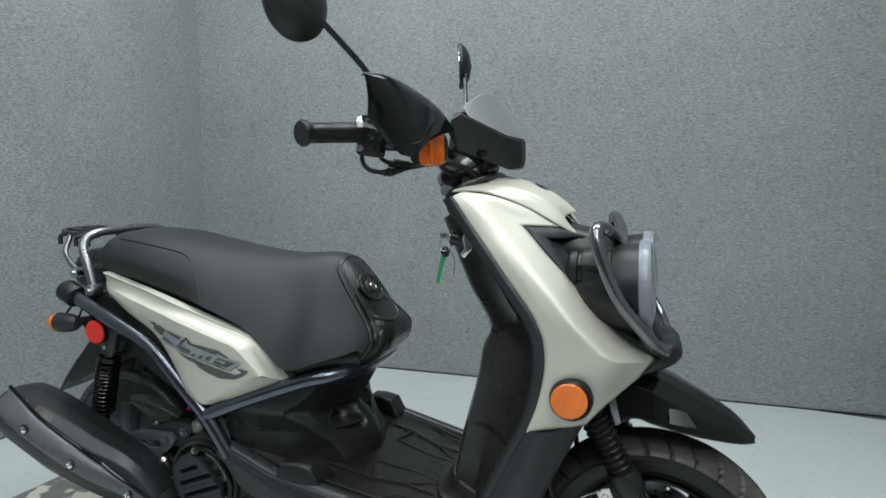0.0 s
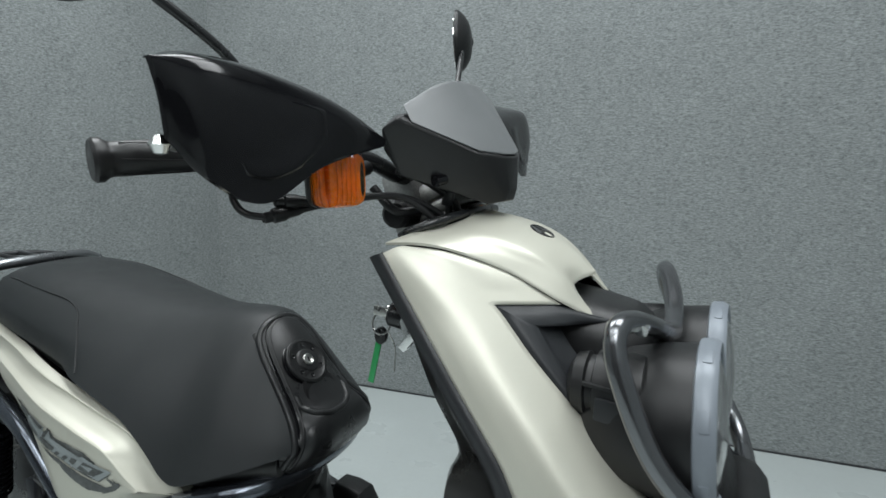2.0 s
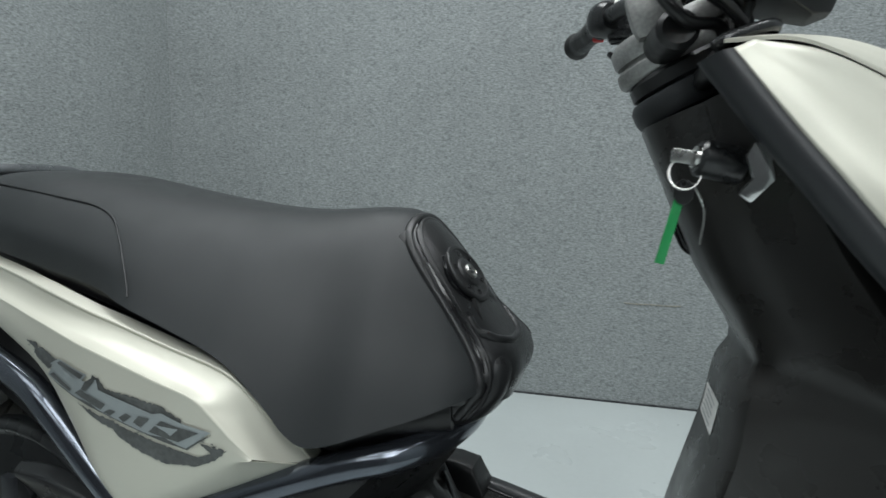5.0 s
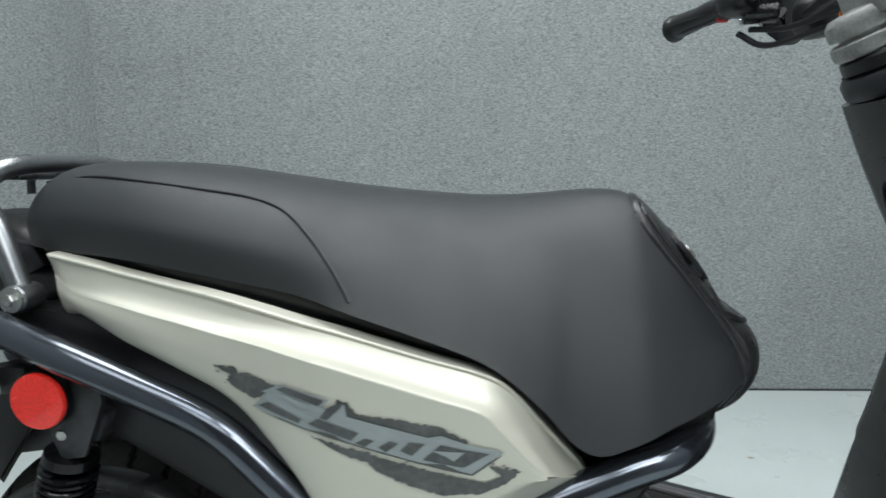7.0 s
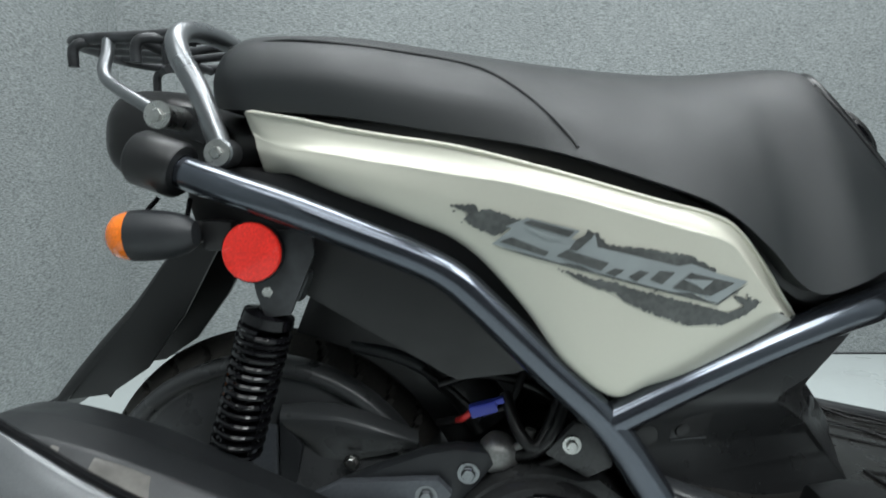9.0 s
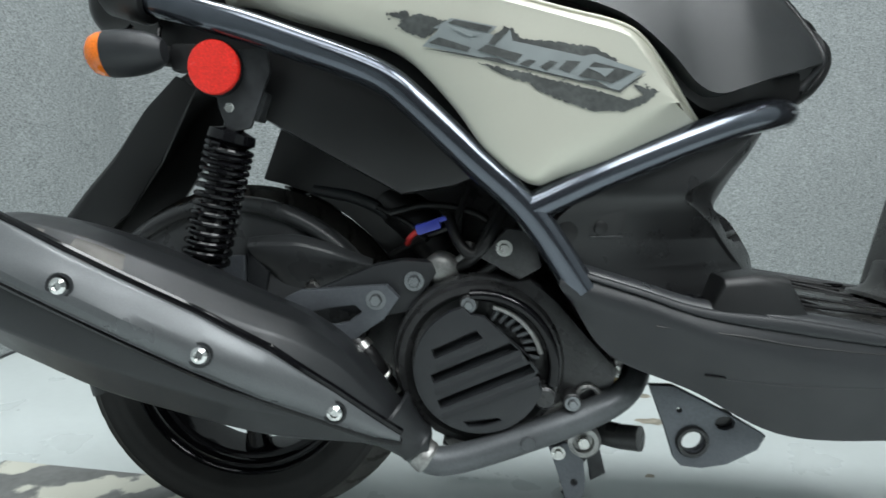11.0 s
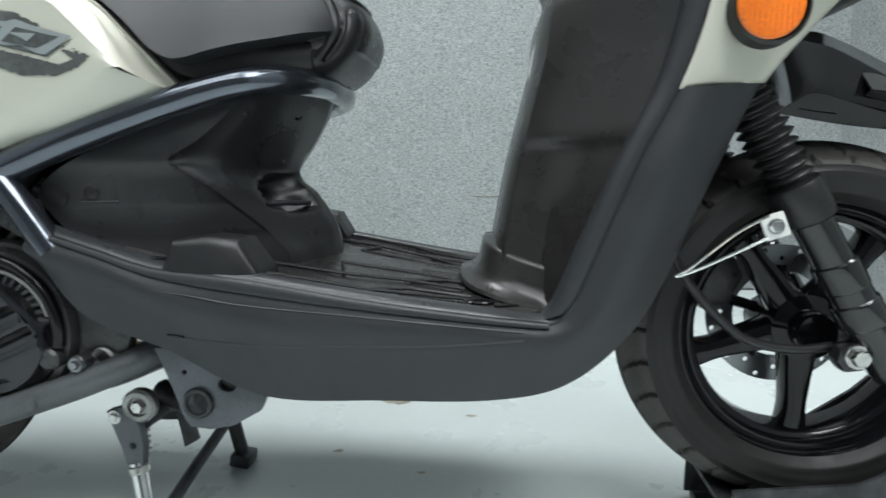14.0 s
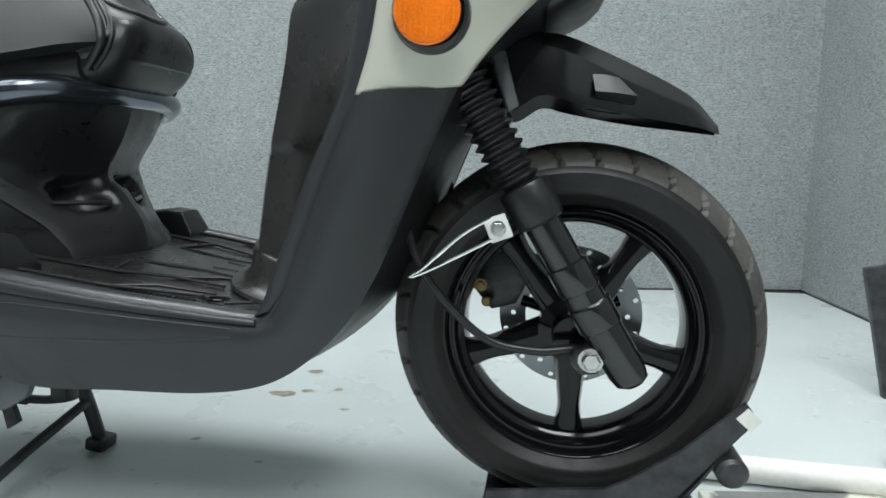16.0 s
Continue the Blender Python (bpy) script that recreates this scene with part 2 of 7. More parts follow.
def spline(pts, n, closed=False):
    """n points along a smooth line through pts."""
    p = [Vector(q) for q in pts]
    k = len(p)
    if k == 2 and not closed:
        return [p[0].lerp(p[1], i / (n - 1)) for i in range(n)]
    out = []
    spans = k if closed else k - 1
    for i in range(n):
        s = i / (n if closed else n - 1) * spans
        j = min(int(s), spans - 1)
        t = s - j
        if closed:
            a, b, c, d = (p[(j + o) % k] for o in (-1, 0, 1, 2))
        else:
            b, c = p[j], p[j + 1]
            a = p[j - 1] if j > 0 else b * 2 - c
            d = p[j + 2] if j + 2 < k else c * 2 - b
        out.append(0.5 * ((2 * b) + (c - a) * t + (2 * a - 5 * b + 4 * c - d) * t * t + (3 * b - a - 3 * c + d) * t ** 3))
    return out


def ring_faces(bm, rings, closed_u=True, cap=True):
    """Joins rings of vertices with quads."""
    vs = [[bm.verts.new(p) for p in r] for r in rings]
    for a, b in zip(vs, vs[1:]):
        m = len(a)
        for i in range(m if closed_u else m - 1):
            j = (i + 1) % m
            bm.faces.new((a[i], a[j], b[j], b[i]))
    if cap:
        bm.faces.new(vs[0])
        bm.faces.new(list(reversed(vs[-1])))
    return vs


def tube_bm(pts, r, n=0, seg=14, bm=None, smooth=True, flat=1.0, closed=False):
    """A round bar along a smooth line. r: one radius, or one for each end."""
    bm = bm or bmesh.new()
    n = n or max(2, 7 * (len(pts) - 1) + 1)
    line = spline(pts, n, closed) if smooth and (len(pts) > 2 or closed) else [Vector(p) for p in pts]
    n = len(line)
    r0, r1 = r if isinstance(r, tuple) else (r, r)
    t = (line[1] - line[0]).normalized()
    side = t.orthogonal().normalized()
    rings = []
    for i, p in enumerate(line):
        if closed:
            t = (line[(i + 1) % n] - line[i - 1]).normalized()
        else:
            t = (line[min(i + 1, n - 1)] - line[max(i - 1, 0)]).normalized()
        side = (side - t * side.dot(t)).normalized()
        up = t.cross(side)
        rad = r0 + (r1 - r0) * i / (n - 1)
        rings.append([p + (side * math.cos(a) + up * math.sin(a) * flat) * rad for a in (2 * math.pi * k / seg for k in range(seg))])
    if closed:
        rings.append(rings[0])
    ring_faces(bm, rings, cap=not closed)
    return bm


def lathe_bm(profile, m=Matrix(), seg=32, bm=None, arc=(0, 360), cap=False):
    """Turns (radius, height) pairs about the z axis of m. A radius of 0 closes an end."""
    bm = bm or bmesh.new()
    full = abs(arc[1] - arc[0]) >= 360
    k = seg if full else seg + 1
    rows = []
    for r, h in profile:
        if r < 1e-7:
            rows.append([bm.verts.new(m @ Vector((0, 0, h)))])
        else:
            rows.append([bm.verts.new(m @ Vector((r * math.cos(a), r * math.sin(a), h)))
                         for a in (radians(arc[0] + (arc[1] - arc[0]) * i / seg) for i in range(k))])
    for a, b in zip(rows, rows[1:]):
        for i in range(seg):
            j = (i + 1) % k
            f = ([a[0]] if len(a) == 1 else [a[i], a[j]]) + ([b[0]] if len(b) == 1 else [b[j], b[i]])
            if len(f) > 2:
                bm.faces.new(f)
    return bm


def along(a, b):
    """A pose at a whose z axis points to b."""
    a, b = Vector(a), Vector(b)
    return Matrix.Translation(a) @ (b - a).to_track_quat("Z", "Y").to_matrix().to_4x4()


def rod_bm(a, b, r, seg=16, bm=None, chamfer=0.0):
    """A straight round bar with chamfered ends."""
    d = (Vector(b) - Vector(a)).length
    c = min(chamfer, d * 0.4, r * 0.6)
    prof = [(0, 0), (r - c, 0), (r, c), (r, d - c), (r - c, d), (0, d)] if c else [(0, 0), (r, 0), (r, d), (0, d)]
    return lathe_bm(prof, along(a, b), seg, bm)


def box_bm(size, m=Matrix(), bevel=0.0, bm=None, seg=2):
    b = bmesh.new()
    bmesh.ops.create_cube(b, size=1.0, matrix=m @ Matrix.Diagonal((*size, 1)))
    if bevel:
        bmesh.ops.bevel(b, geom=b.edges[:], offset=bevel, segments=seg, affect="EDGES", profile=0.6)
    if bm is None:
        return b
    me = bpy.data.meshes.new("tmp")
    b.to_mesh(me)
    bm.from_mesh(me)
    bpy.data.meshes.remove(me)
    b.free()
    return bm


def plate_bm(outer, y0, y1, holes=(), bm=None, bevel=0.0, m=Matrix()):
    """A plate with holes: outlines in x and z, from y0 to y1."""
    b = bmesh.new()
    edges = []
    for loop in (outer, *holes):
        vs = [b.verts.new((x, y0, z)) for x, z in loop]
        edges += [b.edges.new((vs[i], vs[(i + 1) % len(vs)])) for i in range(len(vs))]
    bmesh.ops.triangle_fill(b, edges=edges, use_beauty=True, use_dissolve=False)
    got = bmesh.ops.extrude_face_region(b, geom=b.faces[:])
    bmesh.ops.translate(b, verts=[v for v in got["geom"] if isinstance(v, bmesh.types.BMVert)], vec=(0, y1 - y0, 0))
    bmesh.ops.recalc_face_normals(b, faces=b.faces)
    if bevel:
        es = [e for e in b.edges if len(e.link_faces) == 2 and e.calc_face_angle(0) > radians(50)]
        bmesh.ops.bevel(b, geom=es, offset=bevel, segments=2, affect="EDGES", profile=0.6)
    bmesh.ops.transform(b, matrix=m, verts=b.verts)
    if bm is None:
        return b
    me = bpy.data.meshes.new("tmp")
    b.to_mesh(me)
    bm.from_mesh(me)
    bpy.data.meshes.remove(me)
    b.free()
    return bm


def circle2(cx, cz, r, n=20, rz=None):
    return [(cx + r * math.cos(2 * math.pi * i / n), cz + (rz or r) * math.sin(2 * math.pi * i / n)) for i in range(n)]


def skin_bm(rows, nu=40, nv=16, inner=(0, 0.003, 0), bm=None, straight=False, close=True):
    """A sheet through lines of points, smooth along and across (straight: kinked across), with the thickness inner."""
    bm = bm or bmesh.new()
    lines = [spline(r, nu) for r in rows]
    grid = []
    for i in range(nu):
        col = [l[i] for l in lines]
        if straight:
            k = len(col) - 1
            q = []
            for j in range(nv):
                s = j / (nv - 1) * k
                a = min(int(s), k - 1)
                q.append(col[a].lerp(col[a + 1], s - a))
            grid.append(q)
        else:
            grid.append(spline(col, nv))
    inn = Vector(inner)
    va = [[bm.verts.new(p) for p in c] for c in grid]
    for i in range(nu - 1):
        for j in range(nv - 1):
            bm.faces.new((va[i][j], va[i + 1][j], va[i + 1][j + 1], va[i][j + 1]))
    if close:
        vb = [[bm.verts.new(p + inn) for p in c] for c in grid]
        for i in range(nu - 1):
            for j in range(nv - 1):
                bm.faces.new((vb[i][j], vb[i][j + 1], vb[i + 1][j + 1], vb[i + 1][j]))
        for i in range(nu - 1):
            for j in (0, nv - 1):
                bm.faces.new((va[i][j], va[i + 1][j], vb[i + 1][j], vb[i][j]))
        for j in range(nv - 1):
            for i in (0, nu - 1):
                bm.faces.new((va[i][j], va[i][j + 1], vb[i][j + 1], vb[i][j]))
    return bm


def flip(rows):
    """The same lines on the scooter's other side."""
    return [[(x, -y, z) for x, y, z in r] for r in rows]


def both(rows, side):
    return rows if side < 0 else flip(rows)


def mir(p, side):
    return (p[0], p[1] if side < 0 else -p[1], p[2])


def loft_bm(sections, n=28, steps=0, bm=None):
    """Rings along x. A section: x, lower z, upper z, half width, squareness, and how much narrower it is above than below."""
    bm = bm or bmesh.new()
    secs = sections
    if steps:
        cols = [spline([(i, s[k], 0) for i, s in enumerate(sections)], steps) for k in range(len(sections[0]))]
        secs = [[cols[k][i][1] for k in range(len(sections[0]))] for i in range(steps)]
    rings = []
    for x, z0, z1, w, sq, taper, *yc in secs:
        zc, hz, ring = (z0 + z1) / 2, (z1 - z0) / 2, []
        for i in range(n):
            a = 2 * math.pi * i / n
            c, s = math.cos(a), math.sin(a)
            zz = math.copysign(abs(s) ** (2 / sq), s)
            yy = math.copysign(abs(c) ** (2 / sq), c) * w * (1 - taper * (zz + 1) / 2)
            ring.append(Vector((x, yy + (yc[0] if yc else 0), zc + hz * zz)))
        rings.append(ring)
    ring_faces(bm, rings)
    return bm


def bolt_bm(p, d, r=0.006, h=0.004, washer=0.0, bm=None):
    """A hex-headed bolt at p whose head looks along d."""
    m = along(p, Vector(p) + Vector(d))
    bm = bm or bmesh.new()
    if washer:
        lathe_bm([(0, 0), (washer, 0), (washer, h * 0.35), (0, h * 0.35)], m, 20, bm)
    lathe_bm([(r, 0), (r, h * 0.85), (r * 0.86, h), (0, h)], m, 6, bm)
    return bm

# ---------------------------------------------------------------- the room
def quad_wall(name, a, b, out, label):
    """An upright wall from a to b on the ground, its thickness outwards."""
    bm = bmesh.new()
    a, b, o = Vector((*a, 0)), Vector((*b, 0)), Vector((*out, 0)) * 0.1
    low = [a, b, b + o, a + o]
    vs = [[bm.verts.new(p + Vector((0, 0, z))) for p in low] for z in (-0.02, CEIL)]
    for i in range(4):
        j = (i + 1) % 4
        bm.faces.new((vs[0][i], vs[0][j], vs[1][j], vs[1][i]))
    bm.faces.new(vs[0])
    bm.faces.new(vs[1])
    return tagged(part(name, bm, M_WALL), label, "wall", kind="structure")


CORNER_L, CORNER_R = (-1.077, 1.353), (2.297, 1.801)
quad_wall("wall_back", (CORNER_L[0] - 0.1, CORNER_L[1] - 0.0133), (CORNER_R[0] + 0.1, CORNER_R[1] + 0.0133), (-0.133, 1), "wall covered in speckled grey fabric")
quad_wall("wall_rear", CORNER_L, (-0.83, -3.6), (-1, 0), "wall covered in speckled grey fabric")
quad_wall("wall_front", CORNER_R, (2.57, -3.6), (1, 0), "wall covered in speckled grey fabric with a scuffed foot")
quad_wall("wall_camera", (-0.9, -3.6), (2.75, -3.6), (0, -1), "plain charcoal wall closing the room").data.materials[0] = M_DARKWALL
floor = part("floor", box_bm((5.2, 5.6, 0.1), pose(0.75, -1.05, -0.05)), M_FLOOR)
tagged(floor, "pale grey glossy painted concrete floor", "floor", kind="structure")
ceiling = part("ceiling", box_bm((5.2, 5.6, 0.1), pose(0.75, -1.05, CEIL + 0.05)), M_CEIL)
tagged(ceiling, "plain off-white ceiling", "ceiling", kind="structure")
def shadow_gap(a, b, inward):
    """A narrow dark strip that paints the shadow gap under a wall's fabric."""
    a, b = Vector((*a, 0)), Vector((*b, 0))
    o = Vector((*inward, 0)).normalized() * 0.003
    d = (b - a)
    m = Matrix.Translation((a + b) / 2 + o + Vector((0, 0, 0.003))) @ Matrix.Rotation(math.atan2(d.y, d.x), 4, "Z")
    # no board stands here: the strip's dark colour is the shade at the wall's foot
    tagged(part("baseboard", box_bm((d.length - 0.01, 0.004, 0.007), m), M_STAND), "thin dark strip painted as the shadow gap at the foot of the fabric wall", "baseboard", kind="structure")


shadow_gap(CORNER_L, CORNER_R, (0.133, -1))
shadow_gap(CORNER_L, (-0.83, -3.6), (1, 0))
shadow_gap(CORNER_R, (2.57, -3.6), (-1, 0))
for lx, ly in LAMPS:
    fx = part("ceiling_light", box_bm((1.4, 0.95, 0.075), pose(lx, ly, CEIL - 0.04), 0.008), M_WHITE)
    tagged(fx, "white ceiling light box with fluorescent tubes", "ceiling light", group="ceiling lights")


# ---------------------------------------------------------------- the scooter
scooter = tagged(new("scooter"), "champagne and black motor scooter held upright in a wheel chock", "scooter")
FX, FZ, FR = 1.298, 0.304, 0.2385
RX, RZ, RR = -0.020, 0.264, 0.252


# --- wheels
def tyre_bm(cx, cz, r, w, bead, grooves, skew, tread):
    """A tyre's carcass, or its tread with slanting grooves over the shoulders, about the y axis."""
    bm = bmesh.new()
    m = pose(cx, 0, cz, -90)
    prof, shoulder = [], []
    side_h = r - bead
    for i in range(13):
        s = i / 12
        bulge = math.sin(s * math.pi * 0.62) ** 0.8
        prof.append((bead + side_h * 0.60 * s, -(w * 0.36 + w * 0.14 * bulge) - (0.0016 if i in (3, 4, 10) else 0)))
        shoulder.append(0.0)
    for i in range(1, 24):
        s = -1 + 2 * i / 24
        prof.append((r - side_h * 0.40 * abs(s) ** 1.5, s * w * 0.5 * (0.985 + 0.02 * abs(s) ** 6)))
        shoulder.append(s if i % 24 else 0)
    for i in range(12, -1, -1):
        q = prof[i]
        prof.append((q[0], -q[1]))
        shoulder.append(0.0)
    seg = grooves * 12
    rows = []
    keep = slice(12, 37) if tread else slice(None)
    for (pr, ph), s in list(zip(prof, shoulder))[keep]:
        row = []
        for k in range(seg):
            a = 2 * math.pi * k / seg
            rad = pr if tread or not s else pr - 0.006
            if s and tread:
                ph_a = (k / 12 + skew * (1 - abs(s)) ** 1.7 + (0.5 if s > 0 else 0)) % 1.0
                if ph_a < 0.11 and abs(s) > 0.16:
                    rad -= 0.0075
                if abs(abs(s) - 0.16) < 0.05:
                    rad -= 0.004
            elif tread:
                rad -= 0.004
            row.append(bm.verts.new(m @ Vector((rad * math.cos(a), rad * math.sin(a), ph))))
        rows.append(row)
    for a, b in zip(rows, rows[1:]):
        for i in range(seg):
            j = (i + 1) % seg
            bm.faces.new((a[i], a[j], b[j], b[i]))
    return bm


def rim_bm(cx, cz, lip, half):
    """Rim, well and lips about the y axis."""
    near = [(lip + 0.002, 0.004), (lip + 0.0005, 0.0), (lip - 0.003, -0.001), (lip - 0.006, 0.002), (lip - 0.008, 0.007), (lip - 0.0105, 0.008), (lip - 0.0120, 0.005), (lip - 0.0150, 0.005), (lip - 0.0175, 0.009), (lip - 0.0185, 0.016), (lip - 0.0220, 0.018), (lip - 0.0255, 0.021), (lip - 0.027, 0.030)]
    prof = [(r, h - half) for r, h in near] + [(r, half - h) for r, h in reversed(near)] + [(lip - 0.004, half - 0.008), (lip - 0.006, 0), (lip - 0.004, -half + 0.008), (lip + 0.002, -half + 0.004)]
    return lathe_bm(prof, pose(cx, 0, cz, -90), 96)


def spoke_bm(cx, cz, angle, r0, r1, w0, w1, d):
    """A rounded spoke from the hub to the rim, flared at its root."""
    b = bmesh.new()
    rings = []
    for k in range(9):
        s = k / 8
        r = r0 + (r1 - r0) * s
        w = w0 + (w1 - w0) * min(1, s * 1.6) + 0.005 * max(0, s - 0.75) * 4
        h = d * (1 - 0.15 * s)
        rings.append([Vector((r, y, t)) for y, t in ((-h, -w * 0.42), (-h * 1.03, 0), (-h, w * 0.42), (-h * 0.86, w * 0.76), (-h * 0.45, w * 0.96), (h * 0.3, w),
                                                    (h * 0.86, w * 0.8), (h, w * 0.4), (h, -w * 0.4), (h * 0.86, -w * 0.8), (h * 0.3, -w), (-h * 0.45, -w * 0.96), (-h * 0.86, -w * 0.76))])
    ring_faces(b, rings)
    bmesh.ops.transform(b, matrix=pose(cx, 0, cz, 0, -angle, 0), verts=b.verts)
    return b


def wheel(name, cx, cz, r, w, lip, hub, angle0, tread, label):
    rim = part(name, rim_bm(cx, cz, lip, w * 0.37), M_GLOSS, scooter, label)
    tyre = part("tyre", tyre_bm(cx, cz, r, w, lip - 0.002, tread, 0.42, False), M_SIDEWALL, rim, "black rubber scooter tyre with slanting block grooves", sharp=30)
    part("tread", tyre_bm(cx, cz, r, w, lip - 0.002, tread, 0.62, True), M_RUBBER, tyre, "dusty brown-grey tread blocks", sharp=30)
    part("hub", lathe_bm([(0, -0.052), (hub * 0.55, -0.052), (hub * 0.6, -0.047), (hub * 0.62, -0.03), (hub, -0.024), (hub, 0.024), (hub * 0.62, 0.03), (hub * 0.6, 0.05), (0, 0.05)],
                         pose(cx, 0, cz, -90), 40), M_GLOSS, rim)
    for k in range(5):
        part("spoke", spoke_bm(cx, cz, angle0 + 72 * k, hub * 0.7, lip - 0.02, 0.023, 0.0150, 0.022), M_GLOSS, rim)
    return rim


front_wheel = wheel("front_wheel", FX, FZ, FR, 0.118, 0.165, 0.043, -90, 30, "gloss black five-spoke front wheel")
rear_wheel = wheel("rear_wheel", RX, RZ, RR, 0.128, 0.168, 0.045, -90, 30, "gloss black five-spoke rear wheel")

# brake disc with drilled holes, on the far side of the front wheel
holes = [circle2(FX + r * math.cos(a), FZ + r * math.sin(a), 0.0038, 8) for k in range(24)
         for r, a in ((0.092 if k % 2 else 0.079, 2 * math.pi * k / 24),)]
bd = plate_bm(circle2(FX, FZ, 0.0985, 72), 0.055, 0.059, [circle2(FX, FZ, 0.062, 40), *holes])
part("brake_disc", bd, M_RACK, front_wheel, "drilled steel brake disc")
for k in range(5):
    a = radians(72 * k + 20)
    part("disc_arm", rod_bm((FX + 0.03 * math.cos(a), 0.052, FZ + 0.03 * math.sin(a)), (FX + 0.07 * math.cos(a), 0.054, FZ + 0.07 * math.sin(a)), 0.008, 10), M_GLOSS, front_wheel)
cal = part("brake_caliper", plate_bm([(1.17, 0.353), (1.195, 0.403), (1.23, 0.41), (1.25, 0.368), (1.23, 0.33), (1.195, 0.32)], 0.04, 0.095, bevel=0.006), M_ENGINE, scooter, "black brake caliper over the disc")
part("bleed_nipple", rod_bm((1.19, 0.04, 0.336), (1.19, 0.02, 0.336), 0.007, 12, chamfer=0.002), M_BRASS, cal)
part("banjo_bolt", bolt_bm((1.182, 0.04, 0.356), (0, -1, 0), 0.006, 0.006, 0.009), M_BRASS, cal)

# --- fork
AXT, AXB = Vector((1.168, 0, 0.630)), Vector((1.364, 0, 0.266))
fdir = (AXB - AXT).normalized()
for side in (-1, 1):
    y = 0.088 * side
    at = lambda s, y=y: AXT + (AXB - AXT) * s + Vector((0, y, 0))
    leg = part("fork_leg", lathe_bm([(0, 0), (0.0215, 0), (0.0218, 0.004), (0.0218, 0.086), (0.0245, 0.088), (0.0250, 0.090), (0.0250, 0.118), (0.0244, 0.120), (0.0234, 0.121), (0.0234, 0.136), (0.0256, 0.138), (0.0260, 0.140), (0.0260, 0.166), (0.0250, 0.168), (0.0235, 0.169), (0.0225, 0.226), (0.0195, 0.238), (0.0125, 0.243), (0, 0.243)],
                                    along(at(0.40), at(1.0)), 36), M_FORK, scooter, "gloss black telescopic fork leg")
    prof = [(0, 0.0)]
    for k in range(12):
        z = 0.002 + k * 0.0123
        r = 0.0305 - 0.0004 * k
        prof += [(r - 0.007, z), (r - 0.001, z + 0.0035), (r, z + 0.0050), (r - 0.001, z + 0.0065), (r - 0.007, z + 0.0105)]
    prof += [(0.021, 0.150), (0.0285, 0.152), (0.030, 0.156), (0.0295, 0.186), (0.0275, 0.196), (0.024, 0.199), (0, 0.199)]
    part("fork_boot", lathe_bm(prof, along(at(0.0), at(0.5)), 32), M_BOOT, leg, "ribbed black rubber fork gaiter")
    part("axle_lug", plate_bm([(1.296, 0.309), (1.320, 0.318), (1.332, 0.302), (1.322, 0.282), (1.302, 0.279), (1.292, 0.292)], y - 0.011, y + 0.011, bevel=0.004), M_SATIN, leg)
    upper = part("fork_tube", rod_bm(at(-0.35), at(0.05), 0.016, 20), M_SATIN, leg)
axle = part("axle_bolt", bolt_bm((1.313, -0.098, 0.299), (0, -1, 0), 0.0105, 0.012, 0.014), M_STEEL, scooter, "zinc plated axle bolt head")
part("speedometer_hub", lathe_bm([(0, -0.085), (0.028, -0.085), (0.032, -0.08), (0.034, -0.055), (0.034, -0.04), (0, -0.04)], pose(FX, 0, FZ + 0.002, -90) @ pose(0, 0, 0, 180) @ pose(0, 0, 0.0), 28), M_SATIN, scooter, "black speedometer drive housing at the hub")
part("speedometer_cable", tube_bm([(1.30, -0.075, 0.305), (1.25, -0.085, 0.302), (1.19, -0.09, 0.318), (1.13, -0.092, 0.382), (1.105, -0.09, 0.445), (1.10, -0.08, 0.52)], 0.0055), M_BOOT, scooter, "black cable from the hub up behind the leg shield")
gd = part("cable_guide", box_bm((0.026, 0.005, 0.028), pose(1.213, -0.112, 0.450, 0, -20, 0), 0.002), M_LABEL, scooter, "bright wire cable guide clamped to the fork")
part("guide_bolt", bolt_bm((1.213, -0.114, 0.450), (0, -1, 0), 0.007, 0.005, 0.009), M_CHROME, gd)
part("guide_wire", tube_bm([(1.206, -0.113, 0.462), (1.171, -0.113, 0.441), (1.126, -0.112, 0.403), (1.109, -0.112, 0.392), (1.126, -0.112, 0.397), (1.171, -0.113, 0.419), (1.206, -0.113, 0.437)], 0.0022, seg=8), M_CHROME, gd)
part("brake_hose", tube_bm([(1.18, 0.05, 0.34), (1.15, 0.07, 0.40), (1.14, 0.08, 0.48), (1.12, 0.07, 0.60)], 0.0055), M_BOOT, scooter)

# --- front fender
FC = [(1.175, 0, 0.660), (1.213, 0, 0.677), (1.251, 0, 0.672), (1.286, 0, 0.666), (1.362, 0, 0.633), (1.425, 0, 0.599), (1.464, 0, 0.560)]
FM = [(1.175, -0.036, 0.657), (1.213, -0.042, 0.673), (1.251, -0.043, 0.668), (1.286, -0.042, 0.661), (1.362, -0.034, 0.627), (1.425, -0.022, 0.594), (1.463, -0.005, 0.559)]
FS = [(1.175, -0.060, 0.642), (1.213, -0.069, 0.654), (1.251, -0.071, 0.649), (1.286, -0.070, 0.638), (1.362, -0.059, 0.602), (1.425, -0.038, 0.577), (1.462, -0.009, 0.556)]
FB = [(1.175, -0.070, 0.606), (1.213, -0.082, 0.576), (1.252, -0.083, 0.594), (1.288, -0.081, 0.586), (1.362, -0.067, 0.570), (1.430, -0.042, 0.559), (1.463, -0.010, 0.552)]
turned = lambda row: [(x, -y, z) for x, y, z in row]
fender = bevelled(part("front_fender", skin_bm([FB, FS, FM, FC, turned(FM), turned(FS), turned(FB)], 40, 25, (0, 0, -0.003), straight=True), M_FENDER, scooter, "satin black beak-shaped front fender", sharp=30), 0.003, 2, 18)
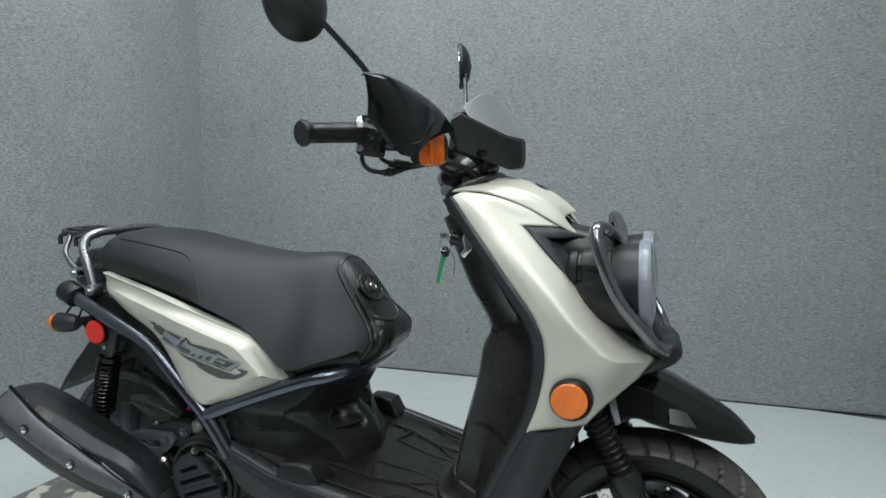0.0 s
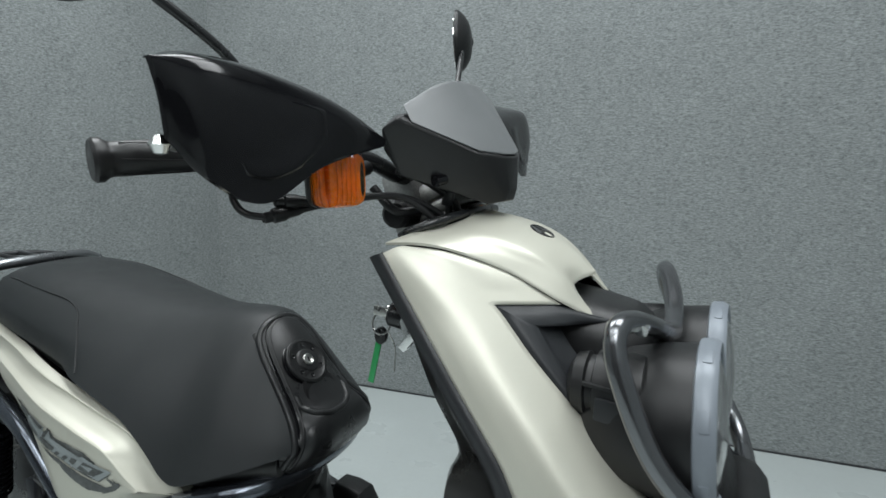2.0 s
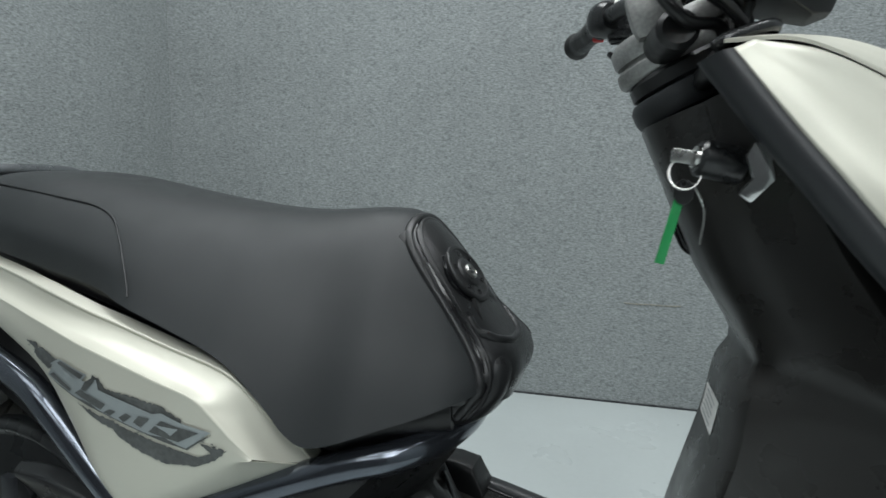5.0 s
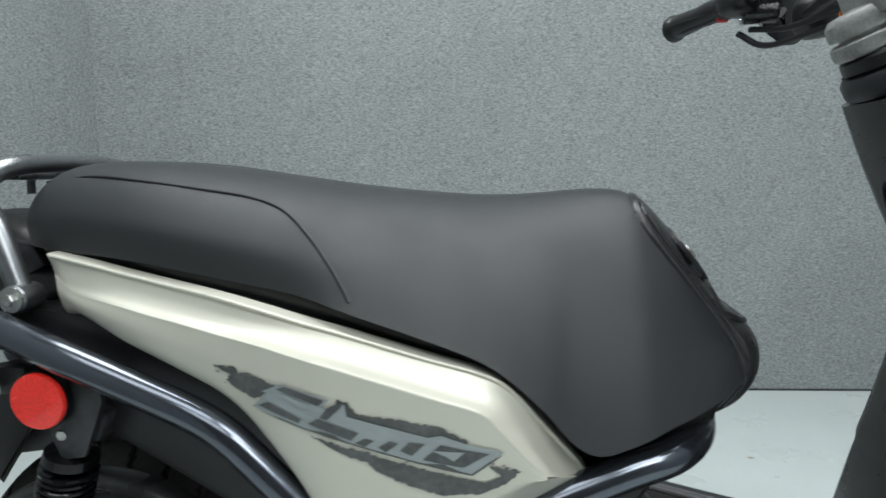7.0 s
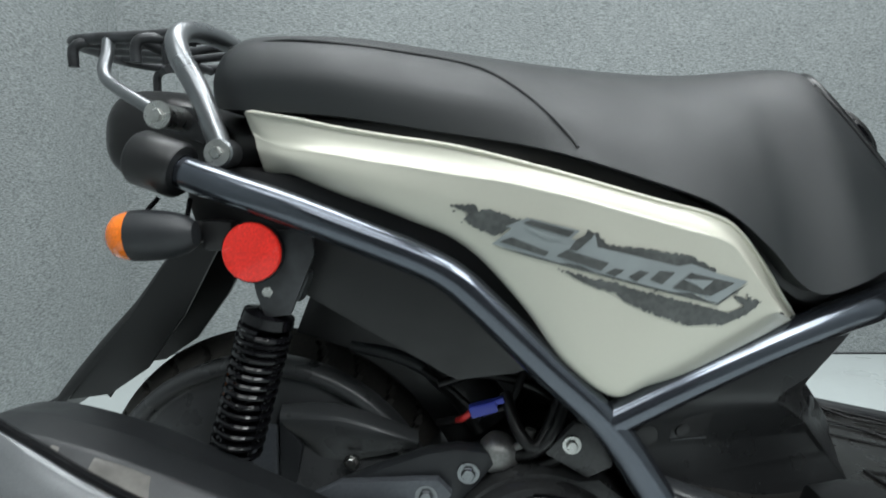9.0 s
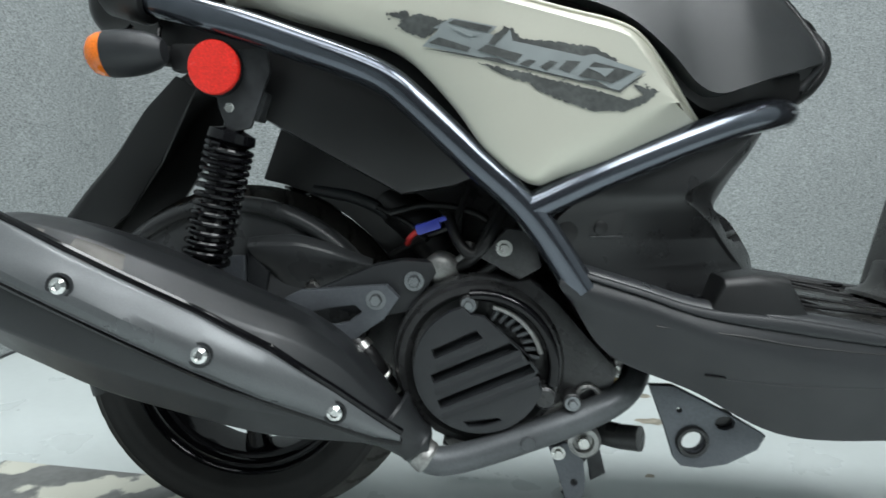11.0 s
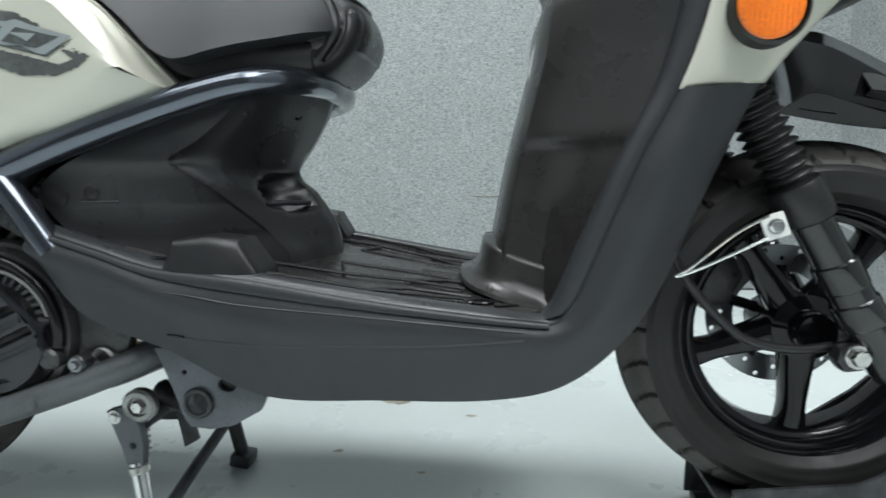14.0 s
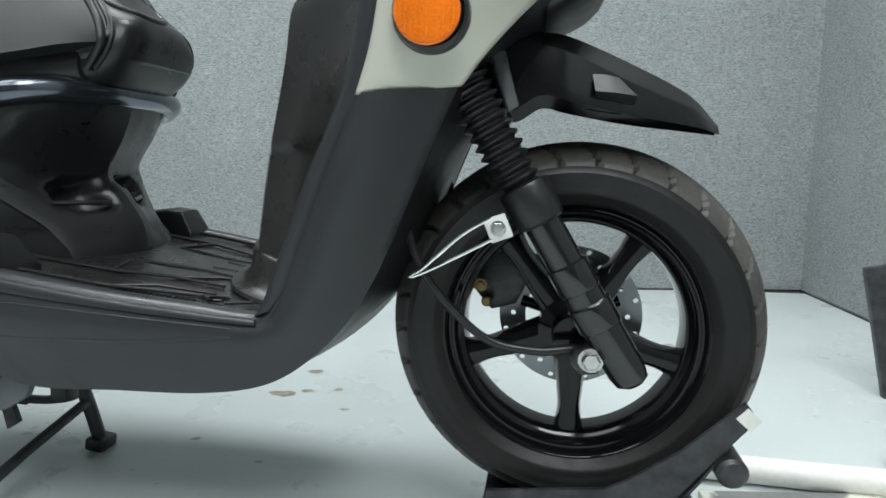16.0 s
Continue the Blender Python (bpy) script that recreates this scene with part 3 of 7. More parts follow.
for side in (-1, 1):
    part("fender_stay", skin_bm(both([[(1.183, -0.072, 0.640), (1.196, -0.084, 0.641), (1.212, -0.086, 0.640)], [(1.198, -0.078, 0.606), (1.208, -0.090, 0.603), (1.222, -0.090, 0.602)], [(1.208, -0.078, 0.574), (1.216, -0.088, 0.573), (1.228, -0.088, 0.580)]], side), 14, 10, (0, 0.005 * -side, 0)), M_RACK, fender, "bright metal fender bracket")
    part("fender_vent", skin_bm(both([[(1.308, -0.064, 0.622), (1.322, -0.063, 0.619), (1.336, -0.062, 0.614)], [(1.312, -0.088, 0.594), (1.334, -0.085, 0.592), (1.358, -0.078, 0.589)], [(1.314, -0.074, 0.588), (1.334, -0.072, 0.584), (1.356, -0.066, 0.580)]], side), 10, 9, (0, 0.004 * -side, 0), straight=True), M_PLASTIC, fender, "raised gloss vent")

# --- skirt, floorboard and lower leg shield
TOP = [(0.408, -0.214, 0.440), (0.480, -0.220, 0.420), (0.545, -0.223, 0.402), (0.640, -0.224, 0.392), (0.764, -0.217, 0.372), (0.880, -0.205, 0.356), (0.955, -0.197, 0.348), (0.984, -0.197, 0.374), (1.006, -0.197, 0.430), (1.040, -0.197, 0.513), (1.073, -0.1985, 0.584)]
MID = [(0.398, -0.224, 0.422), (0.482, -0.231, 0.394), (0.555, -0.235, 0.366), (0.660, -0.234, 0.338), (0.780, -0.224, 0.332), (0.885, -0.212, 0.328), (0.960, -0.205, 0.326), (1.006, -0.203, 0.352), (1.036, -0.202, 0.412), (1.075, -0.201, 0.508), (1.108, -0.195, 0.586)]
LOW = [(0.410, -0.218, 0.405), (0.455, -0.212, 0.345), (0.545, -0.205, 0.306), (0.648, -0.200, 0.257), (0.780, -0.199, 0.2565), (0.900, -0.197, 0.261), (0.977, -0.193, 0.280), (1.040, -0.180, 0.330), (1.080, -0.166, 0.392), (1.126, -0.154, 0.500), (1.168, -0.150, 0.595)]
for side in (-1, 1):
    sk = part("side_skirt", skin_bm(both([TOP, MID, LOW], side), 80, 15, (0, 0.004 * -side, 0.0)), M_PLASTIC2, scooter, "matt black side skirt running up into the lower leg shield", sharp=50)
    # turned-in lip along the floorboard
    lip = [[(p[0], p[1] + dy, p[2] + dz) for p in TOP[:8]] for dy, dz in ((-0.002, -0.003), (0.001, 0.002), (0.008, 0.0055), (0.017, 0.006), (0.024, 0.003), (0.028, -0.003))]
    part("skirt_lip", skin_bm(both(lip, side), 60, 14, (0, 0, -0.004)), M_LIP, sk, "shiny edge of the floorboard, its colour lightened for the sheen")
    band = []
    for u, lift in ((0.0, 0.002), (0.05, 0.005), (0.24, 0.005), (0.30, 0.0005)):
        band.append([(a[0] + (b[0] - a[0]) * u, a[1] + (b[1] - a[1]) * u - lift, a[2] + (b[2] - a[2]) * u) for a, b in zip(TOP[:7], MID[:7])])
    part("skirt_band", skin_bm(both(band, side), 50, 10, (0, 0.003 * -side, 0)), M_PLASTIC2, sk)
belly = part("belly_pan", skin_bm([[(x, y * 0.985, z + 0.003) for x, y, z in LOW], [(x + 0.004, 0, z - 0.012) for x, y, z in LOW], [(x, -y * 0.985, z + 0.003) for x, y, z in LOW]], 60, 13, (-0.003, 0, 0.004)), M_PLASTIC, scooter, "black under-tray between the skirts")

fl = [[(x, y + 0.027, z - 0.004) for x, y, z in TOP[:7]], [(x, y * 0.5, z - 0.001) for x, y, z in TOP[:7]], [(x, 0, z + 0.003) for x, y, z in TOP[:7]],
      [(x, -y * 0.5, z - 0.001) for x, y, z in TOP[:7]], [(x, -y - 0.027, z - 0.004) for x, y, z in TOP[:7]]]
board = part("floorboard", skin_bm(fl, 40, 21, (0, 0, -0.006)), M_INNER, scooter, "ribbed black plastic floorboard")


def rib(pts, r=0.0028):
    zz = [(x, y, np.interp(x, [t[0] for t in TOP[:7]], [t[2] for t in TOP[:7]]) + 0.0022) for x, y in pts]
    return part("tread_rib", tube_bm(zz, r, smooth=False, seg=8), M_PLASTIC, board)


for side in (-1, 1):
    for pts in ([(0.60, -0.125), (0.72, -0.12), (0.79, -0.098), (0.862, -0.098)], [(0.66, -0.185), (0.76, -0.178), (0.865, -0.150)], [(0.70, -0.055), (0.80, -0.042), (0.868, -0.048)], [(0.79, -0.098), (0.84, -0.062), (0.866, -0.058)],
                [(0.76, -0.178), (0.80, -0.142), (0.872, -0.135)], [(0.80, -0.02), (0.865, -0.016)], [(0.90, -0.165), (0.925, -0.145)], [(0.60, -0.20), (0.66, -0.185)], [(0.70, -0.055), (0.72, -0.12)]):
        rib([(x, y * -side if side > 0 else y) for x, y in pts], 0.0022)
    grip = bmesh.new()
    for i in range(16):
        for j in range(4):
            x, y = 0.745 + i * 0.0075, (-0.192 + j * 0.008 + i * 0.0006)
            z = np.interp(x, [t[0] for t in TOP[:7]], [t[2] for t in TOP[:7]])
            box_bm((0.004, 0.0042, 0.0022), pose(x, y if side < 0 else -y, z - 0.0030), 0, grip)
    tagged(part("foot_grip", grip, M_PLASTIC, board), "fine raised anti-slip grid", kind="stuff")
    grip = bmesh.new()
    for i in range(12):
        for j in range(3):
            x, y = 0.455 + i * 0.0075, (-0.205 + j * 0.009)
            z = np.interp(x, [t[0] for t in TOP[:7]], [t[2] for t in TOP[:7]])
            box_bm((0.004, 0.0042, 0.0022), pose(x, y if side < 0 else -y, z - 0.0020), 0, grip)
    tagged(part("foot_grip", grip, M_PLASTIC, board), "fine raised anti-slip grid", kind="stuff")
    for hx, hy, rr in ((0.53, -0.205, 0.014), (0.885, -0.155, 0.013)):
        z = np.interp(hx, [t[0] for t in TOP[:7]], [t[2] for t in TOP[:7]])
        part("drain_cup", lathe_bm([(rr, 0.004), (rr * 0.86, 0.0052), (rr * 0.7, 0.001), (0, 0.0005)], pose(hx, hy if side < 0 else -hy, z - 0.001) @ Matrix.Diagonal((1.5, 0.6, 1, 1)), 24), M_GLOSS, board)
    part("foot_stop", loft_bm([(0.552, 0.38, 0.403, 0.022, 5, 0.1, 0.204 * side), (0.565, 0.38, 0.432, 0.030, 6, 0.22, 0.200 * side), (0.600, 0.378, 0.436, 0.034, 6, 0.25, 0.194 * side), (0.632, 0.375, 0.432, 0.036, 6, 0.25, 0.190 * side), (0.652, 0.37, 0.398, 0.034, 5, 0.1, 0.186 * side)], 24), M_PLASTIC, board)

# --- cover under the seat: a flat flank with a facet turned in above a ridge, and a pod standing out at its foot
def stack_bm(levels, steps):
    """A closed body through level outlines; each is half of one, from the rear of the flank to the middle of the front."""
    rings = [[Vector((x, y, z)) for x, y in half] + [Vector((x, -y, z)) for x, y in reversed(half[:-1])] for z, half in levels]
    cols = [spline([r[i] for r in rings], steps) for i in range(len(rings[0]))]
    bm = bmesh.new()
    ring_faces(bm, [[c[k] for c in cols] for k in range(steps)])
    return bm


body = []
for z, xr, w, xp, yp, q in ((0.378, 0.460, 0.187, 0.655, 0.104, ((0.668, -0.070), (0.677, -0.045), (0.683, -0.018), (0.685, 0))), (0.402, 0.448, 0.188, 0.647, 0.105, ((0.661, -0.070), (0.672, -0.045), (0.681, -0.018), (0.684, 0))), (0.417, 0.436, 0.188, 0.634, 0.107, ((0.650, -0.075), (0.665, -0.045), (0.678, -0.018), (0.682, 0))),
                            (0.434, 0.424, 0.188, 0.620, 0.111, ((0.638, -0.080), (0.656, -0.046), (0.672, -0.018), (0.677, 0))), (0.461, 0.400, 0.188, 0.594, 0.130, ((0.613, -0.095), (0.634, -0.055), (0.654, -0.020), (0.660, 0))), (0.476, 0.392, 0.188, 0.580, 0.142, ((0.601, -0.108), (0.616, -0.067), (0.640, -0.025), (0.648, 0))),
                            (0.488, 0.398, 0.188, 0.566, 0.152, ((0.590, -0.124), (0.602, -0.085), (0.622, -0.030), (0.632, 0))), (0.500, 0.411, 0.187, 0.550, 0.163, ((0.580, -0.132), (0.597, -0.090), (0.617, -0.030), (0.627, 0))), (0.514, 0.433, 0.185, 0.535, 0.172, ((0.576, -0.138), (0.602, -0.095), (0.623, -0.035), (0.632, 0))),
                            (0.535, 0.473, 0.178, 0.566, 0.165, ((0.590, -0.138), (0.612, -0.100), (0.636, -0.040), (0.647, 0))), (0.555, 0.520, 0.168, 0.588, 0.158, ((0.608, -0.134), (0.626, -0.100), (0.648, -0.040), (0.659, 0))), (0.574, 0.562, 0.160, 0.606, 0.152, ((0.622, -0.130), (0.637, -0.100), (0.658, -0.040), (0.668, 0))),
                            (0.586, 0.590, 0.152, 0.618, 0.146, ((0.630, -0.124), (0.643, -0.100), (0.663, -0.040), (0.672, 0))), (0.598, 0.612, 0.142, 0.630, 0.138, ((0.638, -0.118), (0.648, -0.100), (0.667, -0.040), (0.675, 0)))):
    # flank, crease, turned-in face, prow
    half = [(xr, -w), (xp - 0.006, -yp - 0.001), (xp, -yp), (xp + 0.004, -yp + 0.006)] + list(q)
    fine = [half[0]]
    for i, ((x0, y0), (x1, y1)) in enumerate(zip(half, half[1:])):
        n = 1 if i < 3 else 4
        fine += [(x0 + (x1 - x0) * k / n, y0 + (y1 - y0) * k / n) for k in range(1, n + 1)]
    body.append((z, fine))
cover = part("under_seat_cover", stack_bm(body, 56), M_PLASTIC4, scooter, "black plastic cover below the seat, swollen at its foot", sharp=24)
# open pocket with a cross bar in the foot of the cover
for v in cover.data.vertices:
    lean = 0.515 - v.co.z
    if 0.020 < abs(v.co.y) < 0.088 and 0.018 < lean < 0.052 + 0.012 * math.cos(v.co.y * 13) and v.co.x > 0.605:
        v.co += Vector((-0.034, 0, -0.012)) * min(1, (0.088 - abs(v.co.y)) / 0.02, (abs(v.co.y) - 0.016) / 0.014)
for side in (-1, 1):
    part("pocket_bar", tube_bm([mir(p, side) for p in ((0.612, -0.086, 0.462), (0.632, -0.055, 0.461), (0.648, -0.024, 0.460))], 0.0035, 20, 10), M_LIP, cover, "raised bar across the pocket")
part("front_latch", lathe_bm([(0.0095, -0.004), (0.0095, 0.002), (0.007, 0.003), (0.0055, 0.0005), (0, 0.0005)], along((0.646, -0.060, 0.575), (0.9, -0.18, 0.58)), 20), M_GLOSS, cover)

# --- seat
SEAT = [  # x, lower edge, top, half width at the lower edge, squareness, taper
    (-0.047, 0.796, 0.826, 0.088, 2.2, 0.10), (-0.043, 0.790, 0.850, 0.122, 2.8, 0.10), (-0.031, 0.785, 0.866, 0.139, 3.2, 0.13), (0.004, 0.782, 0.874, 0.152, 3.2, 0.15), (0.10, 0.776, 0.872, 0.170, 3.2, 0.21), (0.20, 0.762, 0.860, 0.179, 3.0, 0.28),
    (0.30, 0.747, 0.848, 0.190, 2.8, 0.37), (0.40, 0.719, 0.840, 0.192, 2.7, 0.43), (0.46, 0.697, 0.839, 0.193, 2.6, 0.445), (0.505, 0.662, 0.842, 0.193, 2.6, 0.45), (0.535, 0.630, 0.845, 0.192, 2.6, 0.46), (0.560, 0.620, 0.847, 0.189, 2.6, 0.475),
    (0.595, 0.630, 0.845, 0.181, 2.5, 0.49), (0.6215, 0.639, 0.828, 0.167, 2.4, 0.48), (0.6530, 0.648, 0.793, 0.148, 2.35, 0.44), (0.6800, 0.657, 0.753, 0.128, 2.3, 0.33), (0.7000, 0.663, 0.724, 0.106, 2.2, 0.22), (0.7130, 0.667, 0.704, 0.082, 2.1, 0.10), (0.7190, 0.669, 0.688, 0.050, 2.0, 0.0), (0.7205, 0.671, 0.679, 0.020, 2.0, 0.0)]


def saddle_bm(sections, steps, n=44):
    """Rings along x: an arched top that comes down to a sharp lower edge, over a flat underside."""
    cols = [spline([(0, s[k], 0) for s in sections], steps) for k in range(6)]
    rings = []
    for i in range(steps):
        x, z0, z1, w, sq, taper = (cols[k][i].y for k in range(6))
        ring = []
        for j in range(n):
            a = math.pi * j / (n - 1)
            c, s = math.cos(a), math.sin(a)
            zz = abs(s) ** (2 / sq)
            tuck = 0.075 * max(0, 1 - zz / 0.36) * min(1, max(0, (0.33 - x) / 0.05))  # the rear pad's flank turns in below its crease
            ring.append(Vector((x, math.copysign(abs(c) ** (2 / sq), c) * w * (1 - taper * zz) * (1 - tuck), z0 + (z1 - z0) * zz)))
        w *= 1 - 0.075 * min(1, max(0, (0.33 - x) / 0.05))
        for j in range(1, 8):
            ring.append(Vector((x, -w + 2 * w * j / 8, z0 - 0.004 * math.sin(math.pi * j / 8))))
        rings.append(ring)
    b = bmesh.new()
    ring_faces(b, rings)
    return b


seat = part("seat", saddle_bm(SEAT, 90), M_SEAT, scooter, "black vinyl stepped saddle, seat in two levels", sharp=60)


def tree_of(ob):
    from mathutils.bvhtree import BVHTree
    me = ob.data
    return BVHTree.FromPolygons([v.co for v in me.vertices], [p.vertices for p in me.polygons])


def onto(tree, x, z, side=-1, lift=0.0012):
    """The place on a surface at x and z seen from the side, lifted off it a little."""
    hit = tree.ray_cast(Vector((x, side, z)), Vector((0, -side, 0)))
    if hit[0] is None:
        near = tree.find_nearest(Vector((x, side * 0.2, z)))
        return near[0] + Vector((0, side * lift, 0))
    n = hit[1] if hit[1].y * side > 0 else -hit[1]
    return hit[0] + n * lift


seat_tree = tree_of(seat)
for side in (-1, 1):
    seam = [onto(seat_tree, x, z, side, 0.0005) for x, z in ((-0.03, 0.850), (0.03, 0.857), (0.09, 0.853), (0.150, 0.846), (0.205, 0.838), (0.245, 0.826), (0.280, 0.803), (0.307, 0.778), (0.325, 0.757), (0.331, 0.748))]
    part("seat_piping", tube_bm(seam, 0.0017, 70, 8), M_SEAT2, seat)

# hard nose panel with the seat lock
NLINE = [(0.6052, 0.839), (0.6258, 0.823), (0.6545, 0.790), (0.6850, 0.748), (0.7030, 0.716), (0.7140, 0.696), (0.7190, 0.672), (0.7080, 0.645)]
NY = -0.012


nose_cap = part("nose_cap", loft_bm([(0.636, 0.603, 0.664, 0.122, 3.6, 0.1), (0.662, 0.606, 0.715, 0.112, 3.4, 0.25), (0.690, 0.612, 0.731, 0.104, 3.2, 0.30), (0.710, 0.624, 0.719, 0.096, 3.0, 0.26), (0.724, 0.640, 0.708, 0.084, 2.8, 0.18), (0.732, 0.655, 0.698, 0.068, 2.5, 0.1), (0.7365, 0.668, 0.688, 0.042, 2.3, 0)], 36, 26), M_PLASTIC4, seat, "black plastic chin of the seat below the lock")
cap_tree = tree_of(nose_cap)


def nose_at(s, y, lift=0.004):
    """A place just off the seat's nose: s from its top edge to its chin."""
    p = spline([(x, 0, z) for x, z in NLINE], 81)[min(80, max(0, round(s * 80)))]
    d = Vector((0.62 + 0.4 * s, 0, 0.80 - 0.9 * s)).normalized()
    start = Vector((p.x, y + NY, p.z)) + d * 0.2
    hits = [h for h in (tree.ray_cast(start, -d) for tree in (seat_tree, cap_tree)) if h[0] is not None]
    return (min(hits, key=lambda h: h[3])[0] if hits else p) + d * lift


def nose_w(s):
    return 0.046 + 0.020 * min(1, s * 1.5) + 0.026 * max(0, (s - 0.7) / 0.3)


nose = skin_bm([[nose_at(s, nose_w(s) * k, 0.0026 if abs(k) < 0.9 else 0.0004) for s in (0.04, 0.13, 0.25, 0.4, 0.55, 0.7, 0.85, 0.97)] for k in (-1, -0.88, -0.5, 0, 0.5, 0.88, 1)], 44, 31, (-0.010, 0, -0.006))
nose_panel = part("seat_nose_panel", nose, M_PLASTIC4, seat, "satin black nose panel holding the seat lock")


def nose_rim(inset, lift):
    half = [(0.70, 1.06), (0.62, 1.04), (0.5, 1.03), (0.4, 1.03), (0.3, 1.02), (0.2, 1.0), (0.12, 0.96), (0.065, 0.84), (0.03, 0.60), (0.012, 0.25)]
    out = []
    for sg in (-1, 1):
        row = [nose_at(s + inset * 2.2 * (1 - min(1, s * 1.6)), sg * (nose_w(s) * k - inset * 0.9), lift) for s, k in half]
        low = [(0.690, 0.110, 0.628), (0.703, 0.104, 0.650), (0.712, 0.094, 0.672)]
        row = [cap_tree.find_nearest(Vector((x + inset * 0.7, sg * (y - inset * 0.7), z)))[0] + Vector((0, sg * lift, 0)) for x, y, z in low] + row
        out += row if sg < 0 else list(reversed(row))
    for _ in range(3):
        out = [out[0]] + [(a + b * 2 + c) / 4 for a, b, c in zip(out, out[1:], out[2:])] + [out[-1]]
    snug = []
    for p in out:
        d = (p - Vector((0.60, 0, 0.70))).normalized()
        hits = [h for h in (tree.ray_cast(p + d * 0.08, -d) for tree in (seat_tree, cap_tree)) if h[0] is not None]
        snug.append((min(hits, key=lambda h: h[3])[0] if hits else p) + d * lift)
    return snug


part("nose_trim", tube_bm(nose_rim(0.0, -0.0022), 0.0062, 150, 12), M_PLASTIC4, seat, "raised rounded trim round the nose panel")
part("nose_trim_inner", tube_bm(nose_rim(0.0135, -0.0004), 0.0034, 150, 10), M_PLASTIC, seat)
part("nose_groove", tube_bm(nose_rim(0.0075, -0.0010), 0.0036, 150, 8), M_GLOSS, seat)
LN = Vector((0.79, -0.05, 0.61)).normalized()
LP = nose_at(0.34, 0, -0.0028)
lk = along(LP, LP + LN)
part("lock_groove", lathe_bm([(0.0415, -0.006), (0.0415, 0.0012), (0.0395, 0.0022), (0.036, 0.0005), (0, 0.0005)], lk, 48), M_GLOSS, seat)
lock = part("seat_lock", lathe_bm([(0.0375, -0.004), (0.0378, 0.0052), (0.0365, 0.0068), (0.033, 0.0072), (0.0315, 0.0060), (0.0195, 0.0056), (0.0180, 0.0078), (0.0165, 0.0084), (0, 0.0084)], lk, 48), M_PLASTIC, seat, "round black seat lock with a recessed ring")
part("lock_barrel", lathe_bm([(0.0095, 0.008), (0.0095, 0.0105), (0.0080, 0.0116), (0.0062, 0.0104), (0, 0.0100)], lk, 24), M_STEEL, lock, "steel lock barrel")
part("lock_slot", box_bm((0.0018, 0.008, 0.001), lk @ pose(0, 0, 0.0102), 0), M_GLOSS, lock)
for a in (35, 80, 150, 215, 260, 325):
    part("lock_mark", lathe_bm([(0.0034, 0), (0.0030, 0.0012), (0.0016, 0.0002), (0, 0.0002)], lk @ pose(0.0258 * math.cos(radians(a)), 0.0258 * math.sin(radians(a)), 0.0056), 12), M_GLOSS, lock)
# scooped catch below the lock: a hollow with a raised crescent lip
LP2 = nose_at(0.50, 0, 0.001)
LN2 = Vector((0.86, -0.04, 0.5)).normalized()
hollow = along(LP2, LP2 + LN2)
part("seat_catch", lathe_bm([(0.043, -0.008), (0.0425, 0.0008), (0.040, 0.0016), (0.034, 0.0006), (0, 0.0004)], hollow @ Matrix.Diagonal((0.80, 1, 1, 1)), 40), M_BOOT, seat, "dark scooped hollow below the lock")
lip_pts = [nose_at(0.50 + 0.165 * math.cos(a), 0.047 * math.sin(a), 0.0008) for a in (radians(-105 + 210 * k / 16) for k in range(17))]
part("catch_lip", tube_bm(lip_pts, 0.0052, 60, 12), M_PLASTIC4, seat, "raised crescent lip round the hollow")
part("seat_base", loft_bm([(0.0, 0.755, 0.788, 0.120, 4, 0), (0.2, 0.735, 0.775, 0.160, 4, 0), (0.35, 0.705, 0.745, 0.172, 4, 0), (0.47, 0.660, 0.700, 0.168, 4, 0), (0.555, 0.594, 0.642, 0.160, 4, 0), (0.62, 0.602, 0.652, 0.138, 4, 0), (0.680, 0.612, 0.664, 0.102, 4, 0)], 28, 30), M_BOOT, seat, "black seat base pan")
part("seat_hinge", loft_bm([(0.60, 0.606, 0.625, 0.11, 5, 0), (0.655, 0.618, 0.636, 0.09, 5, 0), (0.702, 0.634, 0.650, 0.06, 5, 0)], 24), M_SATIN, seat)
for y in (-0.10, -0.05, 0.05, 0.10):
    part("seat_bumper", box_bm((0.03, 0.016, 0.014), pose(0.64 - abs(y) * 0.5, y, 0.606), 0.004), M_BOOT, seat)

# --- side panels with their graphics
PL = [(0.004, -0.150, 0.779), (0.014, -0.157, 0.780), (0.060, -0.164, 0.773), (0.103, -0.168, 0.765), (0.155, -0.176, 0.757), (0.208, -0.188, 0.750), (0.253, -0.194, 0.741), (0.290, -0.196, 0.732), (0.327, -0.195, 0.723), (0.399, -0.193, 0.704), (0.452, -0.191, 0.691), (0.479, -0.187, 0.676), (0.509, -0.178, 0.642), (0.533, -0.166, 0.612), (0.549, -0.160, 0.592)]
PR = [(0.015, -0.154, 0.756), (0.044, -0.169, 0.745), (0.078, -0.180, 0.741), (0.111, -0.189, 0.737), (0.145, -0.197, 0.732), (0.177, -0.204, 0.728), (0.220, -0.214, 0.722), (0.262, -0.224, 0.717), (0.298, -0.230, 0.710), (0.331, -0.233, 0.703), (0.413, -0.232, 0.6816), (0.452, -0.229, 0.6706), (0.470, -0.224, 0.6545), (0.4916, -0.218, 0.630), (0.511, -0.211, 0.609)]
PE = [(0.026, -0.157, 0.722), (0.050, -0.170, 0.726), (0.082, -0.181, 0.718), (0.114, -0.190, 0.708), (0.150, -0.199, 0.697), (0.188, -0.206, 0.685), (0.222, -0.213, 0.673), (0.255, -0.219, 0.653), (0.294, -0.226, 0.612), (0.330, -0.231, 0.568), (0.366, -0.232, 0.541), (0.400, -0.229, 0.554), (0.435, -0.224, 0.569), (0.487, -0.215, 0.596), (0.510, -0.210, 0.606)]
